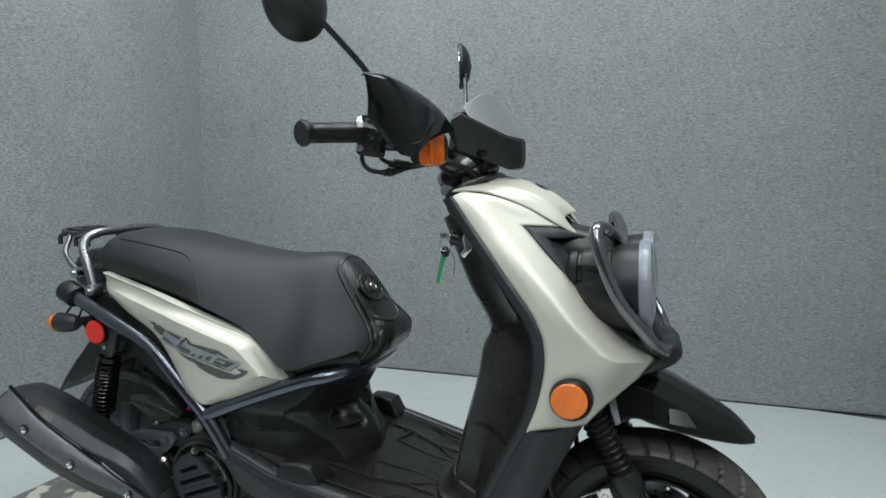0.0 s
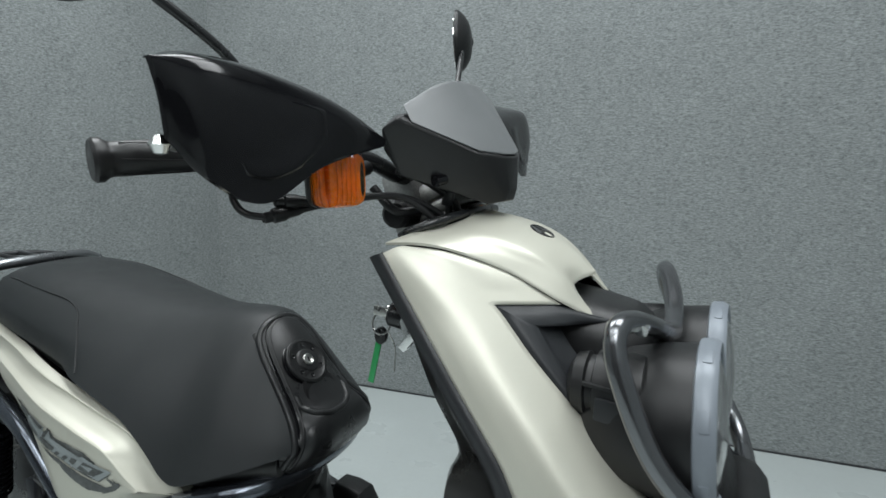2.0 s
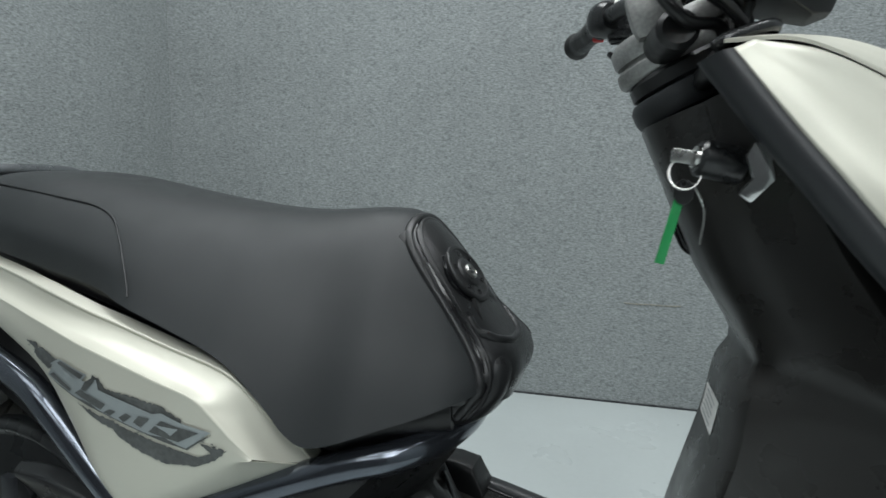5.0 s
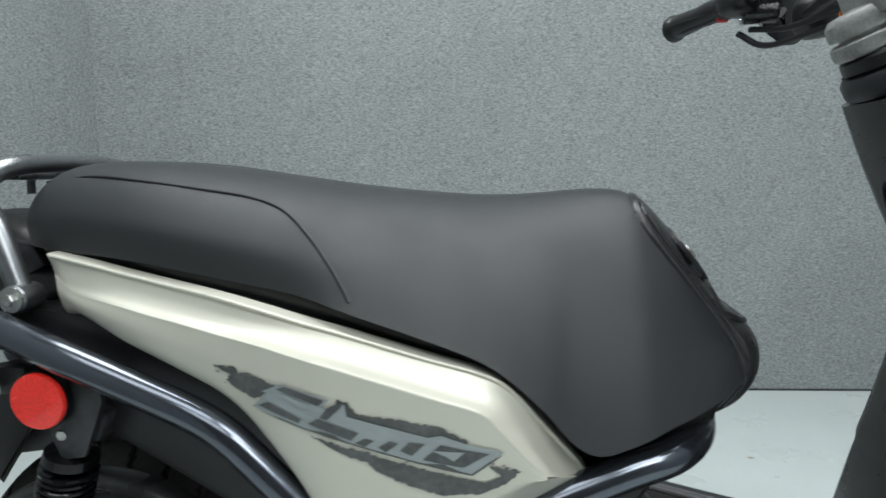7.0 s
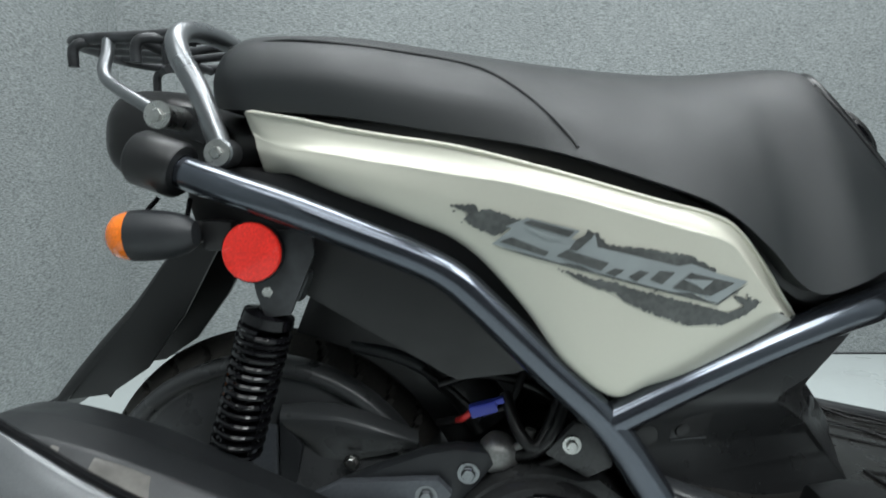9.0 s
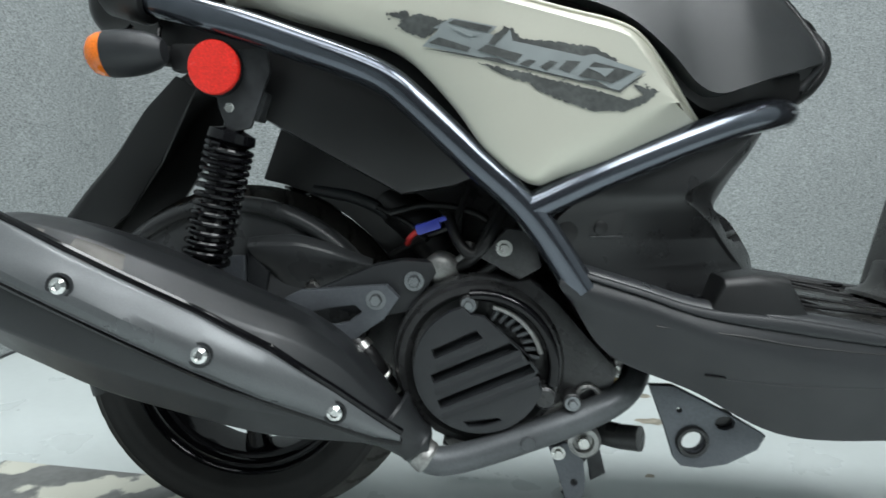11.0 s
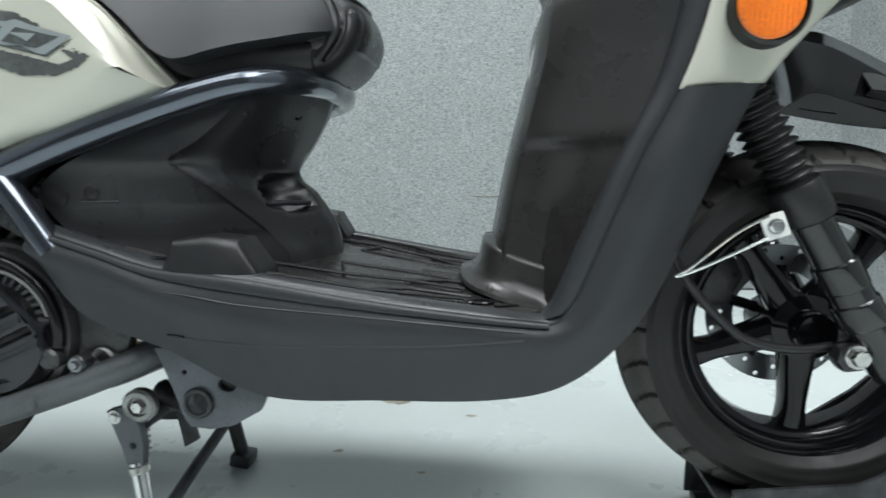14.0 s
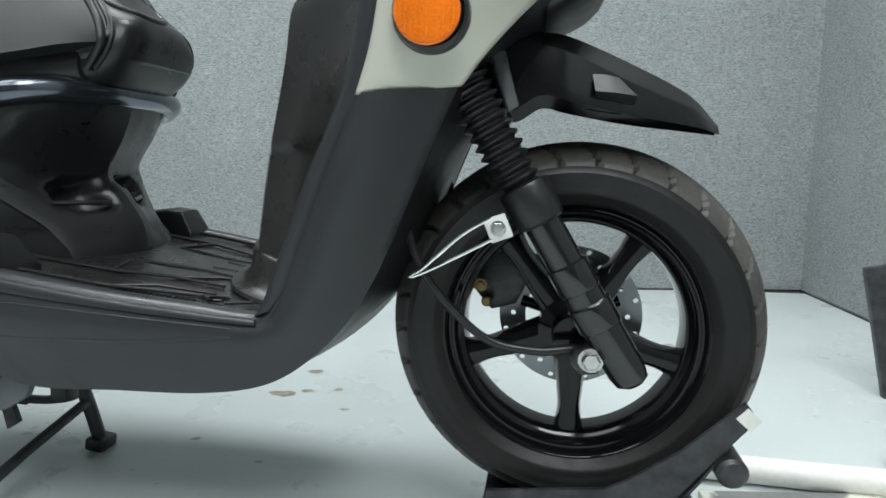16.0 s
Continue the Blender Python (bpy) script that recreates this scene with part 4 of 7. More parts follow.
PB = [(0.030, -0.150, 0.717), (0.050, -0.162, 0.720), (0.080, -0.173, 0.711), (0.110, -0.183, 0.701), (0.146, -0.191, 0.690), (0.182, -0.198, 0.678), (0.216, -0.205, 0.666), (0.247, -0.211, 0.645), (0.286, -0.218, 0.604), (0.322, -0.223, 0.558), (0.366, -0.221, 0.527), (0.400, -0.214, 0.536), (0.440, -0.205, 0.548), (0.500, -0.188, 0.574), (0.547, -0.164, 0.588)]


def between(rows, f, shift=(0, 0, 0)):
    """A line of points a share f of the way between two lines."""
    return [tuple(a + (b - a) * f + c for a, b, c in zip(p, q, shift)) for p, q in zip(*rows)]


PT = [(x, y + 0.014, z + 0.001) for x, y, z in PL]
PI = [(x + 0.002, y + 0.016, z - 0.002) for x, y, z in PB]
ROWS = [PT, PL, between((PL, PR), 0.10, (0, 0.0012, -0.0022)), between((PL, PR), 0.35, (0, 0.0030, -0.0045)), between((PL, PR), 0.65, (0, 0.0026, -0.0040)), between((PL, PR), 0.92, (0, 0.0005, -0.0008)), PR, between((PR, PE), 0.07, (0, -0.0005, 0)), between((PR, PE), 0.5, (0, -0.003, 0)), PE, PB, PI]
panels = {}
for side in (-1, 1):
    panels[side] = part("side_panel", skin_bm(both(ROWS, side), 100, 89, (0, 0.003 * -side, 0)), M_CREAM, scooter, "champagne painted side panel with a torn-edge graphic", sharp=60)
    part("panel_lip", tube_bm([mir((x, y - 0.0012, z - 0.001), side) for x, y, z in PL[1:]], 0.0020, 90, 10), M_CREAM, panels[side], "raised rounded lip along the seat")


def decal(name, tree, poly, mat, parent, side=-1, lift=0.0012, thick=0.0004):
    """A thin film of the given outline that lies on the panel."""
    b = bmesh.new()
    vs = [b.verts.new((x, 0, z)) for x, z in poly]
    es = [b.edges.new((vs[i], vs[(i + 1) % len(vs)])) for i in range(len(vs))]
    bmesh.ops.triangle_fill(b, edges=es, use_beauty=True)
    for _ in range(2):
        long = [e for e in b.edges if e.calc_length() > 0.014]
        if long:
            bmesh.ops.subdivide_edges(b, edges=long, cuts=1)
            bmesh.ops.triangulate(b, faces=b.faces[:])
    for v in b.verts:
        v.co = onto(tree, v.co.x, v.co.z, side, lift)
    return part(name, b, mat, parent)


# screw and plug on the flank of the cover, and a recess painted as shade by a dark film
cover_tree = tree_of(cover)
for side in (-1, 1):
    for name, x, z, prof in (("cover_screw", 0.446, 0.478, [(0.0075, 0), (0.0075, 0.0025), (0.005, 0.0035), (0.0, 0.0035)]), ("cover_plug", 0.409, 0.473, [(0.0125, 0), (0.0122, 0.0010), (0.011, 0.0014), (0.0, 0.0014)])):
        p = onto(cover_tree, x, z, side, 0.0004)
        part(name, lathe_bm(prof, along(p, p + Vector((0.24, side * 0.97, 0))), 22), M_BOOT, cover)
    decal("screw_recess", cover_tree, [(0.433, 0.470), (0.435, 0.480), (0.448, 0.492), (0.474, 0.500), (0.472, 0.468)], M_BOOT, cover, side, 0.0006)
    part("recess_edge", tube_bm([onto(cover_tree, x, 0.468, side, 0.0012) for x in (0.434, 0.453, 0.472)], 0.0011, 8, 8), M_LIP, cover)


# seam, soft ridge and a small slot along the skirts
SEAM = [(0.496, 0.383), (0.578, 0.376), (0.644, 0.366), (0.752, 0.356), (0.840, 0.347), (0.930, 0.338)]
RIDGE = [(0.574, 0.326), (0.647, 0.324), (0.757, 0.323), (0.845, 0.324), (0.930, 0.330)]
SLOT = [(0.552, 0.329), (0.562, 0.3285), (0.572, 0.328)]
for ob in [o for o in scooter.children if o.name.startswith("side_skirt")]:
    side = -1 if ob.data.vertices[0].co.y < 0 else 1
    tree = tree_of(ob)
    part("skirt_seam", tube_bm([onto(tree, x, z, side, 0.0002) for x, z in SEAM], 0.0011, 60, 6), M_BOOT, ob)
    part("skirt_ridge", tube_bm([onto(tree, x, z, side, -0.0010) for x, z in RIDGE], 0.0022, 50, 8), M_PLASTIC2, ob)
    part("skirt_slot", tube_bm([onto(tree, x, z, side, 0.0002) for x, z in SLOT], 0.0016, 8, 8), M_GLOSS, ob)

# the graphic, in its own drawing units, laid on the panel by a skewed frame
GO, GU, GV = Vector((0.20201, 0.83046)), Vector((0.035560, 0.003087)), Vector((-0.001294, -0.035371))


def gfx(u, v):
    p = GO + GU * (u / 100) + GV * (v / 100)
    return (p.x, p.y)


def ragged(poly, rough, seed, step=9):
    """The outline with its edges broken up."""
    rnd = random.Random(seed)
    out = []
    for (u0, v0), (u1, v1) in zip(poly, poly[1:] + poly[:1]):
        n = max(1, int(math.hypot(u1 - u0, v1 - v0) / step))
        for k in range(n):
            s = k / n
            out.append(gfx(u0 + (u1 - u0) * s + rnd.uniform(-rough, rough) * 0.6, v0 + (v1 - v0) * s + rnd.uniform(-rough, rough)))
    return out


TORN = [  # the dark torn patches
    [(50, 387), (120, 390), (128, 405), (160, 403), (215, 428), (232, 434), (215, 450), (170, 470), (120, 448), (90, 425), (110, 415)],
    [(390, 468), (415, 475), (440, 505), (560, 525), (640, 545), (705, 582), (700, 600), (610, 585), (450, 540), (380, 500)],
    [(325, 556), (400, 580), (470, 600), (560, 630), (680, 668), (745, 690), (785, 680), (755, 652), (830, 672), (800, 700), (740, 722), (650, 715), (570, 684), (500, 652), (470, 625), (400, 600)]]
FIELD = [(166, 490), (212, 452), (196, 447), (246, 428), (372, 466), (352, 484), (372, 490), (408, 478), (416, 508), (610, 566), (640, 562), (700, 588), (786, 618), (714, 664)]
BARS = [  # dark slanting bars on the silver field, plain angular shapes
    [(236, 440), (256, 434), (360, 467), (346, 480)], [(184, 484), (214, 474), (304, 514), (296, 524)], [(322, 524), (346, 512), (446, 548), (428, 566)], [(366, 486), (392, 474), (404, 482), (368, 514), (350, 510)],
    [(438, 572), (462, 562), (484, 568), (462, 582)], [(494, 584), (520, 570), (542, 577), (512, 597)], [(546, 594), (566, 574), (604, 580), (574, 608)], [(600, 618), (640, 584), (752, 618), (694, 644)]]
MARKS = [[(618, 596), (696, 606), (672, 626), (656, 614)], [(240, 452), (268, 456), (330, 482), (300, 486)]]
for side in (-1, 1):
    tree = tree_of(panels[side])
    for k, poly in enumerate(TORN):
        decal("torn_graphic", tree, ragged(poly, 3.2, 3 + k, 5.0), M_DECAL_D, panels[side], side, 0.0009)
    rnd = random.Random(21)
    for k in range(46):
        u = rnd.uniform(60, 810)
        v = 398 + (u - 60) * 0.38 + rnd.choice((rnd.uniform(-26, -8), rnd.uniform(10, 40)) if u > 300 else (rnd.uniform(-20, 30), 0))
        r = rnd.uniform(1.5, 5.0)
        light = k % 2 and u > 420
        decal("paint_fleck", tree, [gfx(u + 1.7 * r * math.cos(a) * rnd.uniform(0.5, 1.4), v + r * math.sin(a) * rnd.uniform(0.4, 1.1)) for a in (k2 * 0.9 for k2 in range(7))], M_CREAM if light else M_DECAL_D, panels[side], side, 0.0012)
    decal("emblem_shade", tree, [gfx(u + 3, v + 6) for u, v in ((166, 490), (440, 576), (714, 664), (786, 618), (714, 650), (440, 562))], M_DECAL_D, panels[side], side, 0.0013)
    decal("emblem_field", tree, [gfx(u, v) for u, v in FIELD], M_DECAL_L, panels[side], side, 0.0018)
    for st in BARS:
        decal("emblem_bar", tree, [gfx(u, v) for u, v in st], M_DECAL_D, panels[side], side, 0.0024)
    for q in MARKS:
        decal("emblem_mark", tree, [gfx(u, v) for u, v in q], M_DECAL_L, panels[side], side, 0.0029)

# --- frame tubes
for side in (-1, 1):
    ft = part("frame_tube", tube_bm([mir(p, side) for p in ((-0.05, -0.185, 0.742), (0.0, -0.195, 0.726), (0.062, -0.204, 0.707), (0.13, -0.209, 0.683), (0.19, -0.213, 0.661), (0.222, -0.216, 0.645), (0.25, -0.218, 0.622), (0.31, -0.221, 0.566), (0.372, -0.223, 0.508), (0.428, -0.223, 0.428))], 0.0165, 90, 20), M_TUBE, scooter, "polished gunmetal frame tube")
    part("tube_end_cap", lathe_bm([(0, 0.0), (0.0255, 0), (0.028, 0.004), (0.028, 0.046), (0.025, 0.05), (0.0175, 0.051), (0.017, 0.03)], along(mir((-0.092, -0.178, 0.755), side), mir((-0.03, -0.188, 0.736), side)), 28), M_PLASTIC, ft, "matt black collar on the tube end")
    part("tube_weld", lathe_bm([(0.0150, 0), (0.0172, 0.003), (0.0150, 0.007)], along(mir((0.383, -0.219, 0.520), side), mir((0.50, -0.193, 0.571), side)), 20), M_TUBE, ft)
RAIL = [(0.365, -0.213, 0.500), (0.436, -0.198, 0.533), (0.514, -0.178, 0.565), (0.585, -0.160, 0.591), (0.630, -0.143, 0.602), (0.662, -0.105, 0.607), (0.678, -0.050, 0.609)]
part("seat_rail", tube_bm(RAIL + [(0.680, 0, 0.609)] + [mir(p, 1) for p in reversed(RAIL[1:])] + [(0.352, 0.225, 0.497)], 0.0170, 120, 20), M_TUBE, scooter, "polished gunmetal rail looping under the seat nose")

# --- rear rack
rack = part("rear_rack", tube_bm([(-0.013, -0.165, 0.760), (-0.040, -0.157, 0.820), (-0.064, -0.147, 0.857), (-0.075, -0.128, 0.881), (-0.072, -0.095, 0.894), (-0.066, -0.04, 0.898), (-0.066, 0.04, 0.898),
                                  (-0.072, 0.095, 0.894), (-0.075, 0.128, 0.881), (-0.064, 0.147, 0.857), (-0.040, 0.157, 0.820), (-0.013, 0.165, 0.760)], 0.0115, 110, 18), M_RACK, scooter, "satin steel tube luggage rack behind the seat")
loop = [(-0.065, -0.100, 0.893), (-0.12, -0.098, 0.889), (-0.18, -0.092, 0.888), (-0.232, -0.062, 0.891), (-0.242, 0, 0.893), (-0.232, 0.062, 0.891), (-0.18, 0.092, 0.888), (-0.12, 0.098, 0.889), (-0.065, 0.100, 0.893)]
part("rack_loop", tube_bm(loop, 0.0065, 70, 14), M_STAND, rack)
for y in (-0.045, 0.0, 0.045):
    part("rack_bar", tube_bm([(-0.236, y, 0.894), (-0.15, y, 0.891), (-0.063, y, 0.899)], 0.0052, 14, 12), M_STAND, rack)
part("rack_crossbar", tube_bm([(-0.135, -0.095, 0.885), (-0.135, 0, 0.883), (-0.135, 0.095, 0.885)], 0.0055, 14, 12), M_STAND, rack)
for side in (-1, 1):
    part("rack_strut", tube_bm([mir(p, side) for p in ((-0.080, -0.150, 0.797), (-0.12, -0.140, 0.818), (-0.152, -0.126, 0.836), (-0.163, -0.116, 0.850), (-0.166, -0.104, 0.868), (-0.170, -0.094, 0.886))], 0.0068, 30, 14), M_RACK, rack)
    for hx, hy in ((-0.212, -0.088), (-0.128, -0.11), (-0.098, -0.10)):
        part("rack_hook", tube_bm([mir(p, side) for p in ((hx + 0.024, hy + 0.012, 0.885), (hx + 0.008, hy, 0.884), (hx, hy - 0.004, 0.876), (hx, hy - 0.004, 0.857))], 0.0058, 16, 12), M_STAND, rack)
    part("rack_bolt", bolt_bm(mir((-0.012, -0.180, 0.759), side), (0, side, 0), 0.0068, 0.007, 0.013), M_STEEL, rack)
    part("rack_boss", rod_bm(mir((-0.012, -0.148, 0.759), side), mir((-0.012, -0.181, 0.759), side), 0.0145, 20, chamfer=0.003), M_RACK, rack)
    part("rack_bolt", bolt_bm(mir((-0.079, -0.164, 0.797), side), (0, side, 0), 0.0068, 0.007, 0.014), M_STEEL, rack)
    part("rack_boss", rod_bm(mir((-0.079, -0.10, 0.797), side), mir((-0.079, -0.165, 0.797), side), 0.0125, 20, chamfer=0.002), M_STEEL, rack)
    part("rack_lug", plate_bm([(-0.10, 0.787), (-0.055, 0.771), (-0.03, 0.783), (-0.045, 0.808), (-0.085, 0.813)], 0.105 * side - 0.008, 0.105 * side + 0.008, bevel=0.003), M_STAND, rack)

# --- tail: lamp, tray, mudguard, signals, reflectors
tail = part("tail_lamp", loft_bm([(-0.203, 0.735, 0.775, 0.045, 2.6, 0.1), (-0.190, 0.712, 0.800, 0.075, 2.8, 0.1), (-0.165, 0.700, 0.812, 0.092, 2.8, 0.1), (-0.10, 0.695, 0.808, 0.100, 3, 0.1), (-0.04, 0.70, 0.785, 0.105, 3, 0.1), (0.01, 0.72, 0.778, 0.11, 3, 0.1)], 36, 30), M_BOOT, scooter, "dark rounded tail lamp housing under the rack")
part("tail_brace", tube_bm([(-0.07, -0.185, 0.69), (-0.08, -0.19, 0.672), (-0.045, -0.188, 0.668), (-0.04, -0.18, 0.69)], 0.0025, 18, 8), M_GLOSS, tail)
tray = part("inner_fender", plate_bm([(0.024, 0.640), (0.043, 0.608), (0.080, 0.586), (0.136, 0.556), (0.223, 0.510), (0.283, 0.520), (0.345, 0.545), (0.40, 0.60), (0.36, 0.655), (0.22, 0.690), (0.094, 0.715), (0.0, 0.725), (-0.06, 0.715), (-0.05, 0.665)], -0.160, 0.160, bevel=0.010), M_BOOT, scooter, "matt black angular inner body tray above the rear wheel", sharp=28)
part("inner_mudguard", plate_bm([(RX + 0.264 * math.cos(radians(a)), RZ + 0.264 * math.sin(radians(a))) for a in range(18, 82, 7)] + [(0.05, 0.600), (0.22, 0.560), (0.295, 0.530), (0.285, 0.400), (0.255, 0.345)], -0.055, 0.055, bevel=0.004), M_BOOT, tray, "black mudguard close over the rear tyre")
mg = []
for y in (-0.075, -0.06, 0, 0.06, 0.075):
    d = 0.02 if abs(y) > 0.07 else 0
    mg.append([(-0.06, y, 0.665 - d), (-0.115, y, 0.625 - d), (-0.165, y, 0.560 - d), (-0.215, y * 1.02, 0.505 - d), (-0.265, y * 1.05, 0.445 - d), (-0.30, y * 1.05, 0.395 - d)])
mud = part("rear_mudguard", skin_bm(mg, 30, 13, (0.004, 0, -0.003)), M_PLASTIC, scooter, "matt black rear mudguard stay")
for side in (-1, 1):
    part("mudguard_web", plate_bm([(-0.075, 0.655), (-0.05, 0.64), (-0.10, 0.545), (-0.15, 0.475), (-0.20, 0.44), (-0.255, 0.43), (-0.215, 0.49), (-0.165, 0.545), (-0.12, 0.61)], 0.072 * side - 0.004, 0.072 * side + 0.004, bevel=0.002), M_PLASTIC, mud)
    sg = part("rear_turn_signal", lathe_bm([(0, 0), (0.012, 0.0005), (0.0175, 0.008), (0.0215, 0.020), (0.0240, 0.036), (0.0246, 0.050), (0.0242, 0.060), (0, 0.060)], along(mir((-0.022, -0.208, 0.658), side), mir((-0.12, -0.212, 0.652), side)) @ Matrix.Diagonal((0.95, 1.0, 1, 1)), 32), M_PLASTIC2, scooter, "dark rear turn signal with an orange lens")
    part("signal_lens", lathe_bm([(0.0232, 0.0602), (0.0232, 0.066), (0.021, 0.074), (0.014, 0.081), (0, 0.084)], along(mir((-0.022, -0.208, 0.658), side), mir((-0.12, -0.212, 0.652), side)), 32), M_ORANGE, sg, "orange plastic lens")
    part("signal_stalk", rod_bm(mir((-0.045, -0.205, 0.656), side), mir((0.01, -0.12, 0.662), side), 0.011, 14), M_BOOT, sg)
    part("signal_clamp", box_bm((0.03, 0.02, 0.03), pose(-0.008, 0.185 * side, 0.655), 0.005), M_BOOT, sg)
    rf = part("rear_reflector", lathe_bm([(0, 0.0), (0.0285, 0), (0.0285, 0.006), (0.0275, 0.0075), (0.0, 0.0085)], along(mir((0.031, -0.203, 0.642), side), mir((0.031, -1, 0.642), side)), 40), M_RED, scooter, "round red reflector with a moulded facet pattern")
    part("reflector_back", lathe_bm([(0, -0.004), (0.030, -0.004), (0.030, 0.003), (0, 0.003)], along(mir((0.031, -0.203, 0.642), side), mir((0.031, -1, 0.642), side)), 36), M_GLOSS, rf)
    part("reflector_bracket", plate_bm([(0.02, 0.66), (0.085, 0.665), (0.088, 0.64), (0.065, 0.58), (0.04, 0.575), (0.03, 0.60)], 0.192 * side - 0.003, 0.192 * side + 0.003, bevel=0.001), M_STAND, rf)

# --- rear shocks
for side in (-1, 1):
    ta, tb = Vector(mir((0.042, -0.178, 0.590), side)), Vector(mir((-0.012, -0.178, 0.385), side))
    L = (tb - ta).length
    sh = part("rear_shock", lathe_bm([(0, -0.012), (0.010, -0.012), (0.012, 0.01), (0.026, 0.014), (0.027, 0.024), (0.022, 0.028), (0.017, 0.03), (0.017, L * 0.55), (0.0185, L * 0.56), (0.0185, L * 0.93), (0.014, L * 0.96), (0.012, L), (0, L)], along(ta, tb), 24), M_GLOSS, scooter, "black rear shock absorber with a coil spring")
    coil = []
    turns, m = 14.5, along(ta, tb)
    for k in range(int(turns * 18) + 1):
        s = k / (turns * 18)
        a = 2 * math.pi * turns * s
        z = 0.03 + (L * 0.82 - 0.03) * (s ** 1.35 * 0.75 + s * 0.25)
        coil.append(m @ Vector((0.0255 * math.cos(a), 0.0255 * math.sin(a), z)))
    part("coil_spring", tube_bm(coil, 0.0031, seg=8, smooth=False), M_GLOSS, sh)
    part("shock_eye", rod_bm(ta + Vector((0, -0.012, 0.012)), ta + Vector((0, 0.012, 0.012)), 0.013, 18, chamfer=0.002), M_STAND, sh)
    part("shock_bolt", bolt_bm(ta + Vector((0, 0.014 * side, 0.012)), (0, side, 0), 0.006, 0.005, 0.009), M_STEEL, sh)
    part("shock_mount", box_bm((0.05, 0.03, 0.035), pose(0.052, 0.165 * side, 0.612, 0, 20, 0), 0.006), M_STAND, sh)

# --- rear wheel cover, engine and transmission
CVX, CVZ = -0.008, 0.286


def ring_at(r, y, a0, a1, n=26):
    return [(CVX + r * math.cos(radians(a0 + (a1 - a0) * k / n)), y, CVZ + r * math.sin(radians(a0 + (a1 - a0) * k / n))) for k in range(n + 1)]


cov2 = part("wheel_cover", skin_bm([ring_at(r, y, 16, 196) for r, y in ((0.217, -0.070), (0.218, -0.084), (0.214, -0.093), (0.206, -0.096), (0.199, -0.092), (0.195, -0.086), (0.185, -0.0865), (0.150, -0.096), (0.110, -0.104), (0.075, -0.106))], 80, 46, (0, 0.003, 0)), M_PLASTIC3, scooter, "dark grey moulded cover over the rear wheel")
part("cover_wedge", skin_bm([[(0.020, -0.103, 0.452), (0.062, -0.101, 0.456), (0.102, -0.100, 0.452), (0.178, -0.098, 0.426)], [(0.022, -0.116, 0.441), (0.063, -0.118, 0.444), (0.100, -0.118, 0.442), (0.180, -0.112, 0.420)], [(0.032, -0.110, 0.424), (0.066, -0.110, 0.414), (0.112, -0.108, 0.408), (0.178, -0.106, 0.414)], [(0.045, -0.102, 0.408), (0.072, -0.100, 0.388), (0.120, -0.099, 0.392), (0.176, -0.100, 0.408)]], 30, 16, (0, 0.004, 0)), M_PLASTIC3, cov2, "raised wedge on the wheel cover", sharp=24)
part("cover_leg", plate_bm([(-0.012, 0.428), (0.016, 0.430), (0.016, 0.388), (0.020, 0.340), (-0.014, 0.340)], -0.113, -0.102, bevel=0.002), M_SILVER, cov2)
part("cover_leg", plate_bm([(0.020, 0.438), (0.046, 0.408), (0.040, 0.372), (0.030, 0.34), (0.018, 0.34)], -0.111, -0.100, bevel=0.002), M_PLASTIC2, cov2)
part("cover_bolt", bolt_bm((0.104, -0.111, 0.392), (0, -1, 0), 0.0065, 0.006, 0.0095), M_STEEL, cov2)
engine = part("engine", loft_bm([(-0.02, 0.20, 0.30, 0.06, 3, 0, 0.10), (0.08, 0.19, 0.35, 0.07, 3, 0, 0.09), (0.2, 0.195, 0.39, 0.11, 3, 0, 0.0), (0.30, 0.20, 0.41, 0.150, 3.5, 0.1, 0), (0.38, 0.205, 0.42, 0.150, 3.5, 0.1, 0), (0.45, 0.23, 0.40, 0.115, 3, 0.1, 0), (0.53, 0.25, 0.36, 0.10, 3, 0, 0)], 32, 24), M_ENGINE, scooter, "dark painted engine and transmission unit")
FCX, FCZ = 0.316, 0.318
shroud = part("fan_shroud", plate_bm([(FCX + 0.103 * math.cos(radians(a)), FCZ + 0.103 * math.sin(radians(a))) for a in range(70, 300, 10)] + [(0.400, 0.250), (0.432, 0.272), (0.470, 0.292), (0.478, 0.312), (0.440, 0.352), (0.402, 0.395), (0.372, 0.418)], -0.168, -0.10, bevel=0.010), M_ENGINE, engine, "dark engine shroud round the fan")
fan = part("fan_housing", lathe_bm([(0.096, 0.150), (0.097, 0.172), (0.093, 0.180), (0.086, 0.182), (0.080, 0.176), (0.078, 0.165), (0, 0.160)], along((FCX, 0, FCZ), (FCX, -1, FCZ)), 56), M_ENGINE, engine, "round black fan housing")
SLOTS = [((0.263, 0.340), (0.312, 0.364)), ((0.262, 0.311), (0.352, 0.352)), ((0.270, 0.282), (0.372, 0.328))]
rim_f = [(FCX + 0.074 * math.cos(radians(a)), FCZ + 0.074 * math.sin(radians(a))) for a in range(104, 350, 6)] + [(0.379, 0.322), (0.364, 0.342), (0.340, 0.362), (0.320, 0.380), (0.306, 0.381)]
front_f = part("fan_cover", plate_bm(rim_f, -0.198, -0.186, [[(a[0], a[1]), (b[0], b[1]), (b[0] + 0.007, b[1] - 0.0085), (a[0] + 0.003, a[1] - 0.010)] for a, b in SLOTS] + [[(0.300, 0.2575), (0.338, 0.2635), (0.342, 0.261), (0.322, 0.2535), (0.305, 0.2525)]], bevel=0.0022), M_PLASTIC2, engine, "black fan cover with slanting louvres")
